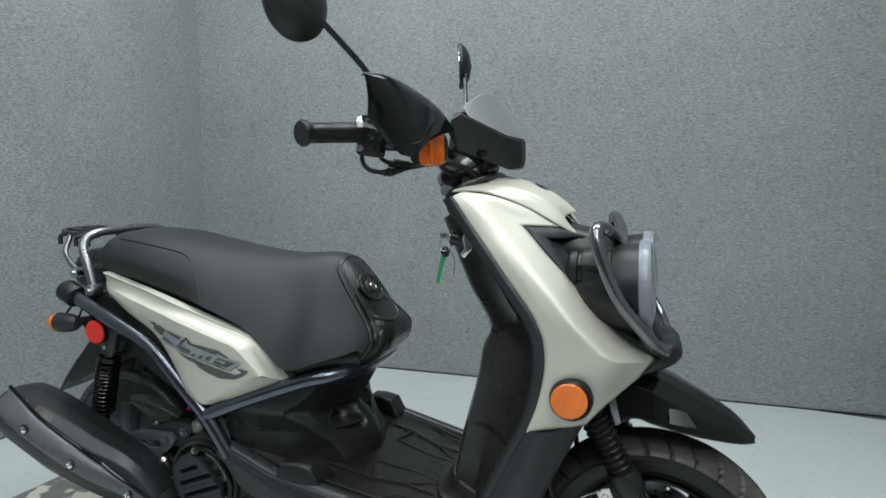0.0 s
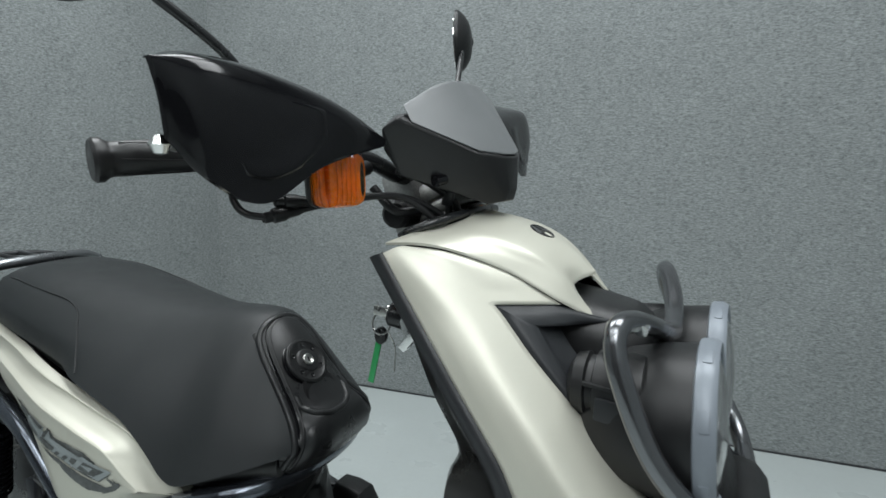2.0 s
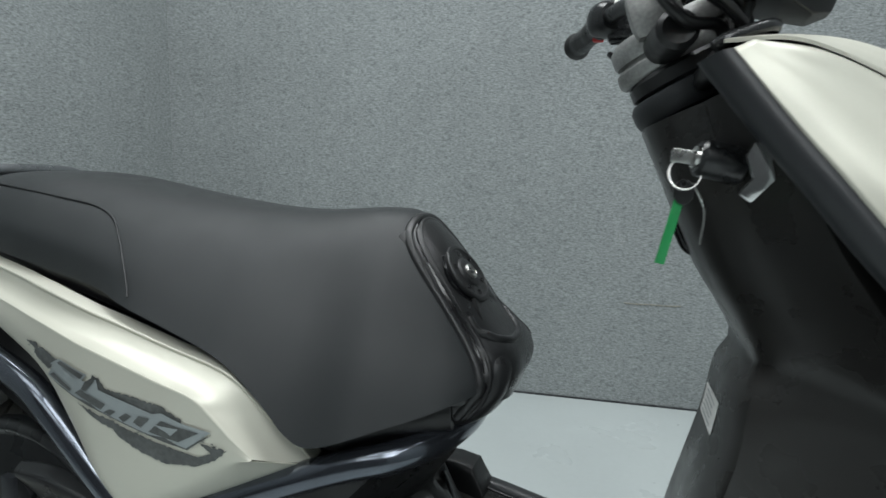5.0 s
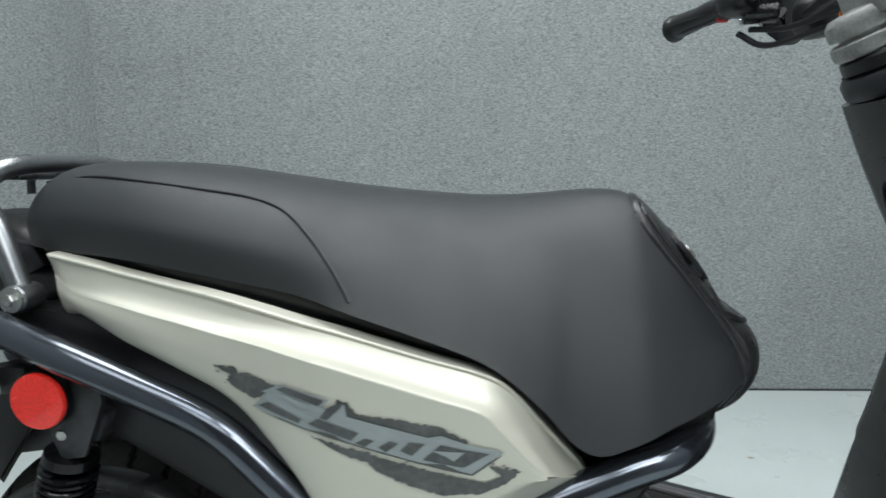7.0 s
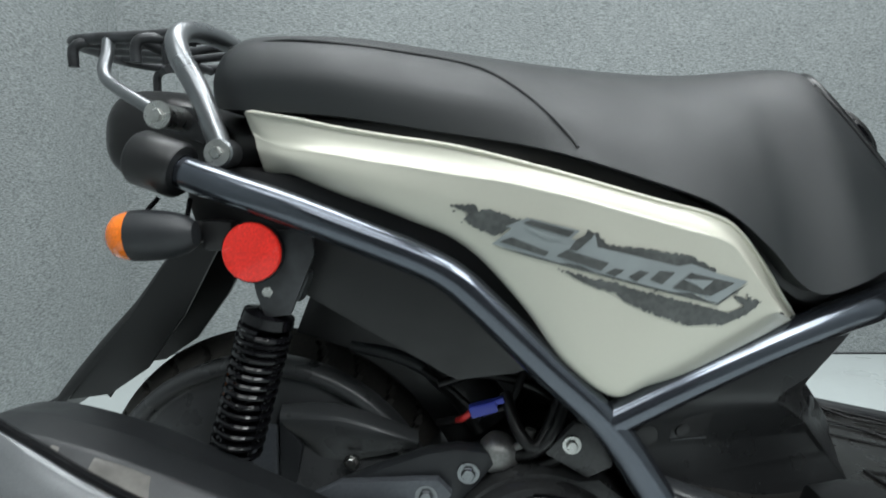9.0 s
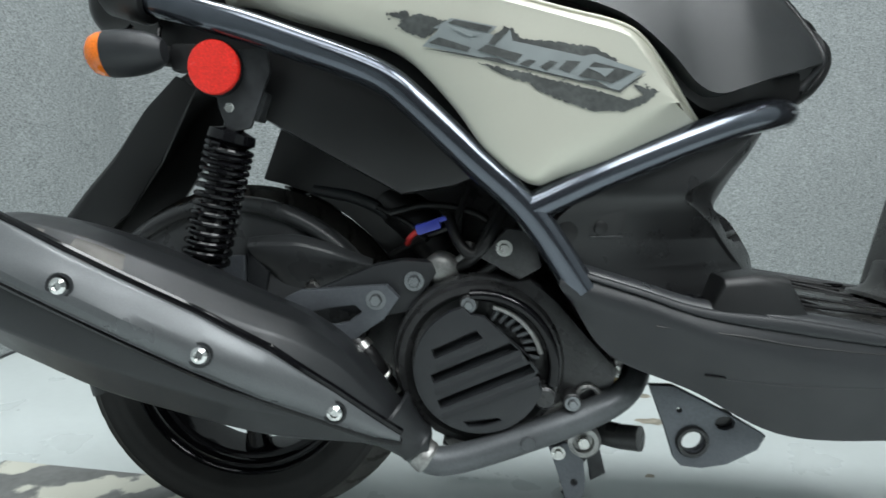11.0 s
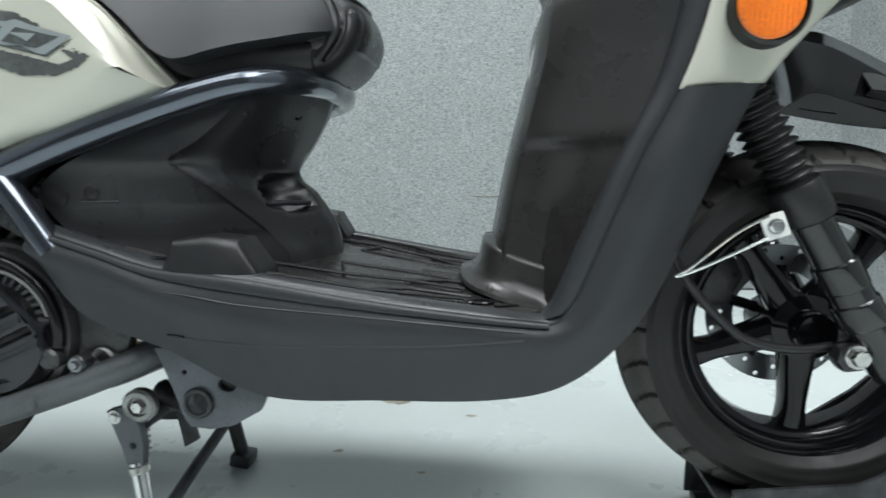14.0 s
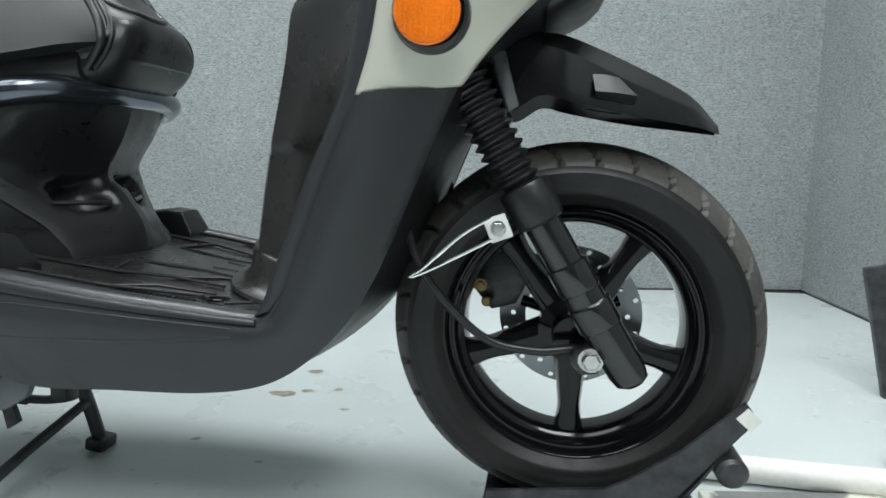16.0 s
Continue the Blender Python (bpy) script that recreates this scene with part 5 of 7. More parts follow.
for a, b in SLOTS:
    part("louvre", skin_bm([[(a[0] + 0.001, -0.184, a[1] - 0.006), (b[0] + 0.003, -0.184, b[1] - 0.005)], [(a[0] + 0.004, -0.197, a[1] - 0.0145), (b[0] + 0.009, -0.197, b[1] - 0.0125)], [(a[0] + 0.006, -0.200, a[1] - 0.022), (b[0] + 0.012, -0.200, b[1] - 0.020)]], 8, 8, (0, 0.003, 0)), M_PLASTIC2, front_f)
part("fan_lip", tube_bm([(FCX + 0.084 * math.cos(a), -0.186, FCZ + 0.084 * math.sin(a)) for a in (radians(98 - 11 * k) for k in range(11))], 0.0068, 40, 12), M_GLOSS, fan, "raised glossy lip of the fan housing")
part("fan_lip", tube_bm([(FCX + 0.071 * math.cos(a), -0.182, FCZ + 0.071 * math.sin(a)) for a in (radians(78 - 8 * k) for k in range(9))], 0.003, 30, 8), M_CAST, fan)
for k in range(8):
    a = radians(74 - 9 * k)
    part("fan_blade", box_bm((0.015, 0.012, 0.0045), pose(FCX + 0.062 * math.cos(a), -0.174, FCZ + 0.062 * math.sin(a), 0, -math.degrees(a) + 14, 0), 0.0012), M_PIPE, fan)
for bx, bz in ((0.303, 0.391), (0.421, 0.281)):
    part("fan_bolt", bolt_bm((bx, -0.190, bz), (0, -1, 0), 0.0055, 0.006, 0.0085), M_RACK, fan)
    part("bolt_boss", rod_bm((bx, -0.165, bz), (bx, -0.190, bz), 0.0105, 18, chamfer=0.002), M_ENGINE, fan)
part("bolt_boss", rod_bm((0.390, -0.16, 0.287), (0.390, -0.196, 0.287), 0.013, 20, chamfer=0.003), M_ENGINE, fan)
part("sump_edge", plate_bm([(0.275, 0.222), (0.31, 0.231), (0.352, 0.243), (0.392, 0.264), (0.425, 0.283), (0.446, 0.298), (0.462, 0.284), (0.462, 0.266), (0.42, 0.242), (0.36, 0.218), (0.29, 0.204)], -0.170, -0.12, [circle2(0.441, 0.282, 0.0095, 16)], bevel=0.003), M_CAST, engine, "bare cast aluminium sump edge")
part("sump_ring", lathe_bm([(0.0095, 0), (0.015, 0), (0.015, 0.004), (0.0125, 0.006), (0.0095, 0.004)], along((0.441, -0.168, 0.282), (0.441, -1, 0.282)), 24), M_CAST, engine)
armp = part("muffler_arm", plate_bm([(0.085, 0.380), (0.14, 0.406), (0.192, 0.428), (0.225, 0.435), (0.259, 0.433), (0.266, 0.420), (0.252, 0.400), (0.23, 0.372), (0.19, 0.362), (0.13, 0.375)], -0.154, -0.130, bevel=0.006), M_PLASTIC2, scooter, "dark grey cast arm carrying the muffler")
part("arm_plate", plate_bm([(0.072, 0.381), (0.104, 0.398), (0.181, 0.405), (0.207, 0.407), (0.222, 0.392), (0.205, 0.367), (0.181, 0.350), (0.160, 0.332), (0.145, 0.316), (0.119, 0.300), (0.108, 0.318), (0.105, 0.335), (0.112, 0.345), (0.095, 0.362)], -0.168, -0.156,
                           [[(0.112, 0.372), (0.14, 0.378), (0.170, 0.382), (0.178, 0.374), (0.161, 0.361), (0.143, 0.357), (0.126, 0.360)]], bevel=0.002), M_SILVER, armp, "grey steel plate with a window")
for bx, bz in ((0.195, 0.389), (0.238, 0.410)):
    part("arm_bolt", bolt_bm((bx, -0.166 if bx < 0.2 else -0.154, bz), (0, -1, 0), 0.0075, 0.008, 0.0118), M_RACK, armp)
hose = part("breather_hose", tube_bm([(0.150, -0.150, 0.352), (0.168, -0.158, 0.336), (0.186, -0.160, 0.318), (0.196, -0.150, 0.295), (0.205, -0.13, 0.27)], 0.0115, 24, 14), M_BOOT, scooter, "short rubber hose with a steel clamp")
part("hose_clamp", lathe_bm([(0.0118, 0), (0.0138, 0.001), (0.0138, 0.010), (0.0118, 0.011)], along((0.172, -0.158, 0.333), (0.186, -0.160, 0.318)), 20), M_STEEL, hose)
part("hose_clamp", lathe_bm([(0.0118, 0), (0.0138, 0.001), (0.0138, 0.008), (0.0118, 0.009)], along((0.196, -0.151, 0.298), (0.203, -0.136, 0.277)), 20), M_STEEL, hose)
carb = part("carburettor", loft_bm([(0.250, 0.408, 0.432, 0.016, 3, 0, -0.13), (0.262, 0.404, 0.442, 0.022, 3, 0, -0.13), (0.278, 0.408, 0.440, 0.022, 3, 0, -0.13), (0.290, 0.412, 0.432, 0.014, 3, 0, -0.13)], 20, 10), M_CAST, scooter, "small cast metal fuel fitting behind the tube")
part("fuel_elbow", tube_bm([(0.285, -0.135, 0.428), (0.298, -0.14, 0.440), (0.303, -0.14, 0.455)], 0.006, 12, 10), M_CAST, carb)
bcn = part("blue_connector", box_bm((0.030, 0.013, 0.013), pose(0.252, -0.13, 0.472, 0, -18, 0), 0.002), M_BLUE, scooter, "blue plastic wiring connector")
part("connector_tab", box_bm((0.012, 0.009, 0.006), pose(0.268, -0.13, 0.481, 0, -18, 0), 0.001), M_BLUE, bcn)
part("red_wire", tube_bm([(0.238, -0.13, 0.466), (0.230, -0.128, 0.458), (0.224, -0.11, 0.448)], 0.0035), M_REDSW, bcn)
for k, pts in enumerate((((0.275, -0.12, 0.485), (0.29, -0.15, 0.455), (0.31, -0.155, 0.445), (0.335, -0.13, 0.49)), ((0.262, -0.11, 0.41), (0.30, -0.15, 0.432), (0.325, -0.155, 0.46), (0.35, -0.12, 0.51)), ((0.28, -0.13, 0.40), (0.325, -0.15, 0.425), (0.35, -0.15, 0.455), (0.37, -0.12, 0.50)),
                         ((0.20, -0.10, 0.485), (0.25, -0.09, 0.495), (0.31, -0.10, 0.485), (0.36, -0.10, 0.445)), ((0.20, -0.08, 0.43), (0.24, -0.11, 0.455), (0.28, -0.12, 0.475), (0.30, -0.10, 0.52)), ((0.18, -0.07, 0.49), (0.22, -0.10, 0.475), (0.25, -0.12, 0.455)))):
    part("rubber_hose", tube_bm(pts, 0.0068 - 0.0006 * k), M_BOOT, scooter)
part("hose_bolt", bolt_bm((0.342, -0.165, 0.452), (0, -1, 0), 0.006, 0.006, 0.0095), M_STEEL, scooter)
part("mount_bracket", plate_bm([(0.315, 0.44), (0.345, 0.475), (0.375, 0.470), (0.385, 0.43), (0.36, 0.415)], -0.164, -0.152, bevel=0.003), M_ENGINE, scooter)
acb = part("air_cleaner_box", loft_bm([(0.185, 0.44, 0.50, 0.030, 4, 0, 0.06), (0.20, 0.42, 0.535, 0.045, 5, 0, 0.06), (0.30, 0.40, 0.560, 0.050, 5, 0.1, 0.06), (0.40, 0.40, 0.575, 0.050, 5, 0.1, 0.06), (0.46, 0.42, 0.565, 0.035, 4, 0.1, 0.06)], 24, 20), M_ENGINE, scooter, "black air cleaner box above the engine")
part("box_rib", tube_bm([(0.21, 0.012, 0.52), (0.30, 0.008, 0.545), (0.40, 0.008, 0.56)], 0.005, 14, 10), M_PLASTIC2, acb)
airbox = part("air_duct", tube_bm([(0.08, 0.03, 0.505), (0.15, 0.0, 0.505), (0.22, -0.05, 0.480), (0.265, -0.06, 0.43)], 0.030, 24, 18), M_BOOT, scooter, "black rubber intake duct")
part("duct_rail", tube_bm([(0.09, -0.05, 0.512), (0.16, -0.055, 0.497), (0.235, -0.06, 0.455)], 0.0085, 20, 12), M_PLASTIC2, airbox)
sensor = part("oxygen_sensor", lathe_bm([(0, 0), (0.0095, 0), (0.0095, 0.016), (0.0078, 0.018), (0.0078, 0.022), (0, 0.022)], along((0.470, -0.150, 0.279), (0.477, -0.148, 0.310)), 18), M_BRASS, scooter, "brass and steel sensor screwed into the exhaust pipe")
part("sensor_body", lathe_bm([(0.0078, 0.022), (0.0078, 0.028), (0.0066, 0.030), (0.0066, 0.034), (0.0078, 0.036), (0.0066, 0.038), (0.0066, 0.046), (0, 0.046)], along((0.470, -0.150, 0.279), (0.477, -0.148, 0.310)), 18), M_STEEL, sensor, "steel sensor body")
part("sensor_lead", tube_bm([(0.480, -0.147, 0.322), (0.486, -0.14, 0.332), (0.50, -0.11, 0.335), (0.53, -0.08, 0.34)], 0.0035, 14, 8), M_BOOT, sensor)
pipe = part("exhaust_pipe", tube_bm([(0.238, -0.195, 0.228), (0.262, -0.198, 0.2115), (0.295, -0.196, 0.213), (0.36, -0.190, 0.234), (0.428, -0.180, 0.258), (0.475, -0.165, 0.278), (0.502, -0.13, 0.295), (0.51, -0.06, 0.31)], 0.0165, 60, 20), M_PIPE, scooter, "weathered grey exhaust pipe")
part("pipe_ferrule", lathe_bm([(0.0168, 0), (0.0195, 0.004), (0.0185, 0.014), (0.0168, 0.018)], along((0.262, -0.198, 0.2115), (0.240, -0.195, 0.226)), 20), M_CAST, pipe, "pale scorched joint at the muffler")
part("pipe_rivet", lathe_bm([(0.009, 0), (0.008, 0.003), (0, 0.0045)], along((0.372, -0.2045, 0.238), (0.372, -1, 0.23)), 14), M_PIPE, pipe)

# --- muffler
MUF = [  # x, lowest, highest, half width, middle
    (-0.226, 0.392, 0.462, 0.045, -0.232), (-0.218, 0.372, 0.484, 0.064, -0.234), (-0.180, 0.347, 0.492, 0.072, -0.236), (-0.137, 0.327, 0.487, 0.074, -0.236), (-0.071, 0.298, 0.470, 0.074, -0.234), (0.0, 0.276, 0.441, 0.071, -0.229), (0.041, 0.263, 0.4225, 0.068, -0.225),
    (0.084, 0.250, 0.402, 0.063, -0.219), (0.124, 0.241, 0.383, 0.057, -0.211), (0.166, 0.235, 0.350, 0.049, -0.202), (0.205, 0.231, 0.304, 0.040, -0.197), (0.235, 0.224, 0.264, 0.029, -0.194), (0.262, 0.206, 0.246, 0.019, -0.192)]
FACETS = [(-0.80, 0.74), (-1, 0.42), (-1, 0.06), (-0.90, -0.38), (-0.52, -0.86), (0, -1), (0.7, -0.8), (1, -0.2), (1, 0.4), (0.6, 0.9), (0, 1), (-0.45, 0.95)]
muf_cols = [spline([(0, q[k], 0) for q in MUF], 40) for k in range(5)]
mb = bmesh.new()
ring_faces(mb, [[Vector((muf_cols[0][i].y, muf_cols[4][i].y + u * muf_cols[3][i].y, (muf_cols[1][i].y + muf_cols[2][i].y) / 2 + v * (muf_cols[2][i].y - muf_cols[1][i].y) / 2)) for u, v in FACETS] for i in range(40)])
muf = bevelled(part("muffler", mb, M_MUFFLER, scooter, "satin black faceted exhaust muffler with a bolted heat shield", sharp=24), 0.006, 3, 15)


def muf_at(x, v, lift):
    """A place on the muffler's outer flank: v from its middle (0) to its top (1)."""
    z0, z1, w, yc = (np.interp(x, [q[0] for q in MUF], [q[k] for q in MUF]) for k in (1, 2, 3, 4))
    u = np.interp(v, (-0.38, 0.06, 0.42, 0.74, 0.95), (-0.90, -1, -1, -0.80, -0.45))
    return Vector((x, yc + u * w - lift, (z0 + z1) / 2 + v * (z1 - z0) / 2))


XS = [-0.19, -0.14, -0.08, -0.02, 0.04, 0.075, 0.103, 0.107, 0.135, 0.165, 0.19, 0.212, 0.232]


def shield_v(x, v):
    """Where the shield's lines run on the flank: v from its lower (0.015) to its upper (0.72) edge."""
    top = np.interp(x, (-0.19, -0.077, 0.028, 0.109, 0.154, 0.218, 0.236), (0.498, 0.453, 0.405, 0.357, 0.322, 0.268, 0.252))
    low = np.interp(x, (-0.19, -0.082, 0.024, 0.127, 0.179, 0.212, 0.236), (0.457, 0.405, 0.351, 0.295, 0.266, 0.250, 0.243))
    z0, z1 = (np.interp(x, [q[0] for q in MUF], [q[k] for q in MUF]) for k in (1, 2))
    return (low + (top - low) * (v - 0.015) / 0.705 - (z0 + z1) / 2) / ((z1 - z0) / 2)


def shield_lift(x):
    return float(np.interp(x, (-0.19, 0.103, 0.107, 0.232), (0.0065, 0.0090, 0.0086, 0.0030)))


hs = bmesh.new()
ring_faces(hs, [[muf_at(x, shield_v(x, v), l * shield_lift(x)) for x in XS] for v, l in ((0.72, 0.0), (0.705, 0.85), (0.685, 1.0), (0.60, 1.25), (0.48, 1.55), (0.36, 1.75), (0.24, 1.70), (0.14, 1.45), (0.08, 1.1), (0.055, 1.2), (0.03, 0.8), (0.015, 0.0))], closed_u=False, cap=False)
shield_m = part("heat_shield", hs, M_COVER, muf, "dark grey steel heat shield along the muffler", sharp=22)
# black tubes paint the shade in the gaps along the shield's edges
for v in (0.745, -0.01):
    part("shield_gap", tube_bm([muf_at(x, shield_v(x, v), 0.0012) for x in XS], 0.0045, 40, 8), M_GLOSS, shield_m)
part("muffler_cone", lathe_bm([(0.0355, 0), (0.0372, 0.003), (0.036, 0.008), (0.031, 0.016), (0.026, 0.032), (0.0225, 0.048), (0.0235, 0.051), (0.0215, 0.055), (0.0170, 0.056)], along((0.209, -0.197, 0.263), (0.254, -0.195, 0.222)), 32), M_MUFFLER, muf, "tapered inlet cone of the muffler")
for x, v in ((-0.076, 0.40), (0.050, 0.34), (0.168, 0.34)):
    p = muf_at(x, shield_v(x, v), 0.0125 if x < 0.1 else 0.0085)
    d = Vector((0.12, -1, 0.12))
    part("shield_cup", lathe_bm([(0.0125, 0), (0.0125, 0.0015), (0.010, 0.0018), (0.009, -0.0005), (0, -0.0005)], along(p, p + d), 24), M_MUFFLER, shield_m)
    part("shield_bolt", lathe_bm([(0.0085, 0), (0.008, 0.004), (0.0045, 0.0062), (0.004, 0.003), (0, 0.003)], along(p, p + d), 18), M_CHROME, shield_m, "chrome button-head bolt")
part("muffler_end_cap", lathe_bm([(0.03, 0), (0.034, 0.004), (0.034, 0.012), (0.028, 0.014), (0.022, 0.004), (0, 0.004)], along((-0.222, -0.233, 0.427), (-0.29, -0.233, 0.445)), 28), M_GLOSS, muf)
part("muffler_band", skin_bm([[tuple(muf_at(-0.204 + k, v, 0.002)) for v in (-0.38, 0.06, 0.42, 0.74, 0.95)] for k in (0, 0.014)], 16, 3, (0, 0.002, 0)), M_MUFFLER, muf)
sticker = skin_bm([[tuple(muf_at(x, v, 0.0012)) for x in (-0.128, -0.10, -0.07, -0.036)] for v in (0.93, 0.76)], 12, 4, (0, 0.0004, 0))
part("warning_sticker", sticker, material("faded_sticker", (0.085, 0.080, 0.070), 0.4, blotch=0.3, blotch_scale=60), muf, "faded pale sticker on the muffler")

# --- engine bracket and centre stand
bracket = part("engine_bracket", plate_bm([(0.508, 0.300), (0.535, 0.300), (0.600, 0.268), (0.640, 0.245), (0.632, 0.228), (0.600, 0.209), (0.572, 0.203), (0.548, 0.205), (0.540, 0.214), (0.528, 0.250)], -0.176, -0.166,
                                          [circle2(0.559, 0.2355, 0.0125, 22), circle2(0.594, 0.258, 0.011, 14, 0.008), circle2(0.543, 0.272, 0.003, 8)], bevel=0.0015), M_SILVER, scooter, "grey painted steel engine bracket with round holes")
part("bracket_plug", lathe_bm([(0.012, 0), (0.012, 0.004), (0, 0.004)], along((0.594, -0.164, 0.258), (0.594, -1, 0.258)) @ Matrix.Diagonal((1.1, 1.1, 1, 1)), 18), M_BOOT, bracket)
part("bracket_ring", lathe_bm([(0.0125, -0.004), (0.0185, -0.004), (0.0185, 0.003), (0.0170, 0.005), (0.0135, 0.005), (0.0125, 0.003)], along((0.559, -0.176, 0.2355), (0.559, -1, 0.2355)), 28), M_SATIN, bracket, "black bushing round the hole")
stand = part("centre_stand", plate_bm([(0.404, 0.196), (0.432, 0.204), (0.448, 0.178), (0.452, 0.150), (0.448, 0.118), (0.431, 0.113), (0.421, 0.148)], -0.124, -0.110, [circle2(0.437, 0.150, 0.0045, 10)], bevel=0.002), M_SILVER, scooter, "grey centre stand lowered to the floor")
part("pivot_boss", lathe_bm([(0, 0), (0.021, 0), (0.0225, 0.004), (0.0225, 0.012), (0.019, 0.016), (0.0135, 0.016), (0.0125, 0.010), (0, 0.010)], along((0.447, -0.108, 0.203), (0.447, -1, 0.203)), 28), M_CAST, stand, "cast pivot boss")
part("pivot_bolt", bolt_bm((0.447, -0.118, 0.203), (0, -1, 0), 0.0085, 0.009, 0.0), M_STEEL, stand)
part("pivot_bolt", bolt_bm((0.416, -0.124, 0.189), (0, -1, 0), 0.006, 0.006, 0.009), M_STEEL, stand)
part("stand_leg", tube_bm([(0.438, -0.117, 0.125), (0.448, -0.124, 0.085), (0.458, -0.132, 0.045), (0.463, -0.135, 0.014)], 0.0105, 20, 16), M_CHROME, stand, "bright worn stand leg")
part("leg_collar", lathe_bm([(0.0105, 0), (0.0135, 0.002), (0.0135, 0.010), (0.0105, 0.012)], along((0.439, -0.117, 0.122), (0.446, -0.122, 0.09)), 18), M_STEEL, stand)
part("stand_foot", box_bm((0.05, 0.030, 0.012), pose(0.466, -0.136, 0.008), 0.003), M_STAND, stand)
part("stand_leg", tube_bm([(0.440, 0.095, 0.19), (0.452, 0.108, 0.12), (0.460, 0.115, 0.07), (0.470, 0.118, 0.02)], 0.0115, 20, 14), M_STAND, stand)
part("stand_foot", box_bm((0.034, 0.040, 0.022), pose(0.472, 0.118, 0.013, 0, 8, 0), 0.004), M_STAND, stand)
part("stand_brace", tube_bm([(0.461, -0.13, 0.035), (0.458, -0.02, 0.062), (0.458, 0.112, 0.092)], 0.0088, 12, 12), M_STAND, stand)
part("stand_crossbar", rod_bm((0.440, -0.11, 0.178), (0.440, 0.10, 0.178), 0.014, 18), M_STAND, stand)
part("stand_tongue", plate_bm([(0.455, 0.205), (0.475, 0.185), (0.490, 0.130), (0.470, 0.118), (0.462, 0.160)], -0.060, -0.050, bevel=0.002), M_STAND, stand)
part("stand_spring", tube_bm([(0.432 + 0.007 * math.cos(k * 0.9), -0.09 + 0.007 * math.sin(k * 0.9), 0.19 - 0.0012 * k) for k in range(60)], 0.0018, smooth=False, seg=6), M_STEEL, stand)
part("stand_stop", box_bm((0.03, 0.03, 0.035), pose(0.49, 0.03, 0.15), 0.006), M_BOOT, stand)
part("engine_mount", tube_bm([(0.45, -0.07, 0.205), (0.49, -0.09, 0.200), (0.52, -0.11, 0.205)], 0.016, 16, 14), M_ENGINE, scooter)
part("mount_link", tube_bm([(0.46, -0.02, 0.23), (0.485, -0.04, 0.235), (0.505, -0.065, 0.24)], 0.018, 12, 14), M_ENGINE, scooter)
sstand = part("side_stand", tube_bm([(0.44, 0.13, 0.12), (0.40, 0.145, 0.085), (0.34, 0.15, 0.070), (0.285, 0.15, 0.068)], 0.0085, 20, 12), M_STAND, scooter, "black side stand folded up on the far side")
part("stand_pad", box_bm((0.045, 0.022, 0.010), pose(0.275, 0.15, 0.066, 0, 4, 0), 0.003), M_STAND, sstand)

# --- leg shield, outer (champagne)
def grid_of(rows, nu, nv):
    """A smooth grid through lines of points: nu along the lines, nv across them."""
    lines = [spline(r, nu) for r in rows]
    return [spline([l[i] for l in lines], nv) for i in range(nu)]


def grid_faces(bm, grid):
    vs = [[bm.verts.new(p) for p in c] for c in grid]
    for a, b in zip(vs, vs[1:]):
        for j in range(len(a) - 1):
            bm.faces.new((a[j], b[j], b[j + 1], a[j + 1]))


def solid(ob, thick):
    m = ob.modifiers.new("thickness", "SOLIDIFY")
    m.thickness, m.offset = thick, -1
    return ob


# lines from the outer edge to the lamp recess; the fourth station is the corner of the recess
SE = [(0.912, -0.160, 0.995), (0.941, -0.166, 0.958), (0.968, -0.172, 0.925), (0.991, -0.178, 0.898), (1.023, -0.185, 0.859), (1.052, -0.192, 0.826), (1.078, -0.198, 0.794), (1.097, -0.203, 0.757)]
SR = [(0.925, -0.152, 1.002), (0.964, -0.147, 0.985), (1.002, -0.139, 0.965), (1.036, -0.130, 0.945), (1.085, -0.137, 0.895), (1.145, -0.138, 0.836), (1.208, -0.134, 0.770), (1.284, -0.112, 0.715)]
SWELL = ((0.0, 0.003, 0.006, 0.010, 0.014, 0.018, 0.023, 0.030), (0.0, 0.004, 0.008, 0.012, 0.018, 0.026, 0.036, 0.050))
SM, SN2 = ([tuple(a + (b - a) * f + (-w if k == 1 else 0) for k, (a, b) in enumerate(zip(p, q))) for p, q, w in zip(SE, SR, SWELL[n])] for n, f in enumerate((1 / 3, 2 / 3)))
SEAM = [(0.930, -0.145, 1.003), (0.978, -0.126, 0.997), (1.040, -0.095, 0.974), (1.096, -0.078, 0.941)]
LE = [SE[-1], (1.102, -0.204, 0.715), (1.098, -0.2035, 0.670), (1.088, -0.202, 0.625), (1.073, -0.200, 0.582)]
LM = [SM[-1], (1.149, -0.2005, 0.705), (1.140, -0.195, 0.665), (1.126, -0.191, 0.625), (1.105, -0.188, 0.586)]
LN3 = [SN2[-1], (1.206, -0.182, 0.695), (1.186, -0.173, 0.660), (1.163, -0.168, 0.625), (1.138, -0.172, 0.590)]
LR = [SR[-1], (1.258, -0.130, 0.690), (1.228, -0.142, 0.660), (1.196, -0.148, 0.625), (1.172, -0.150, 0.594)]
EDGE = [*SE, *LE[1:], (1.040, -0.199, 0.513), (1.006, -0.199, 0.430), (0.984, -0.1985, 0.376), (0.972, -0.198, 0.358)]
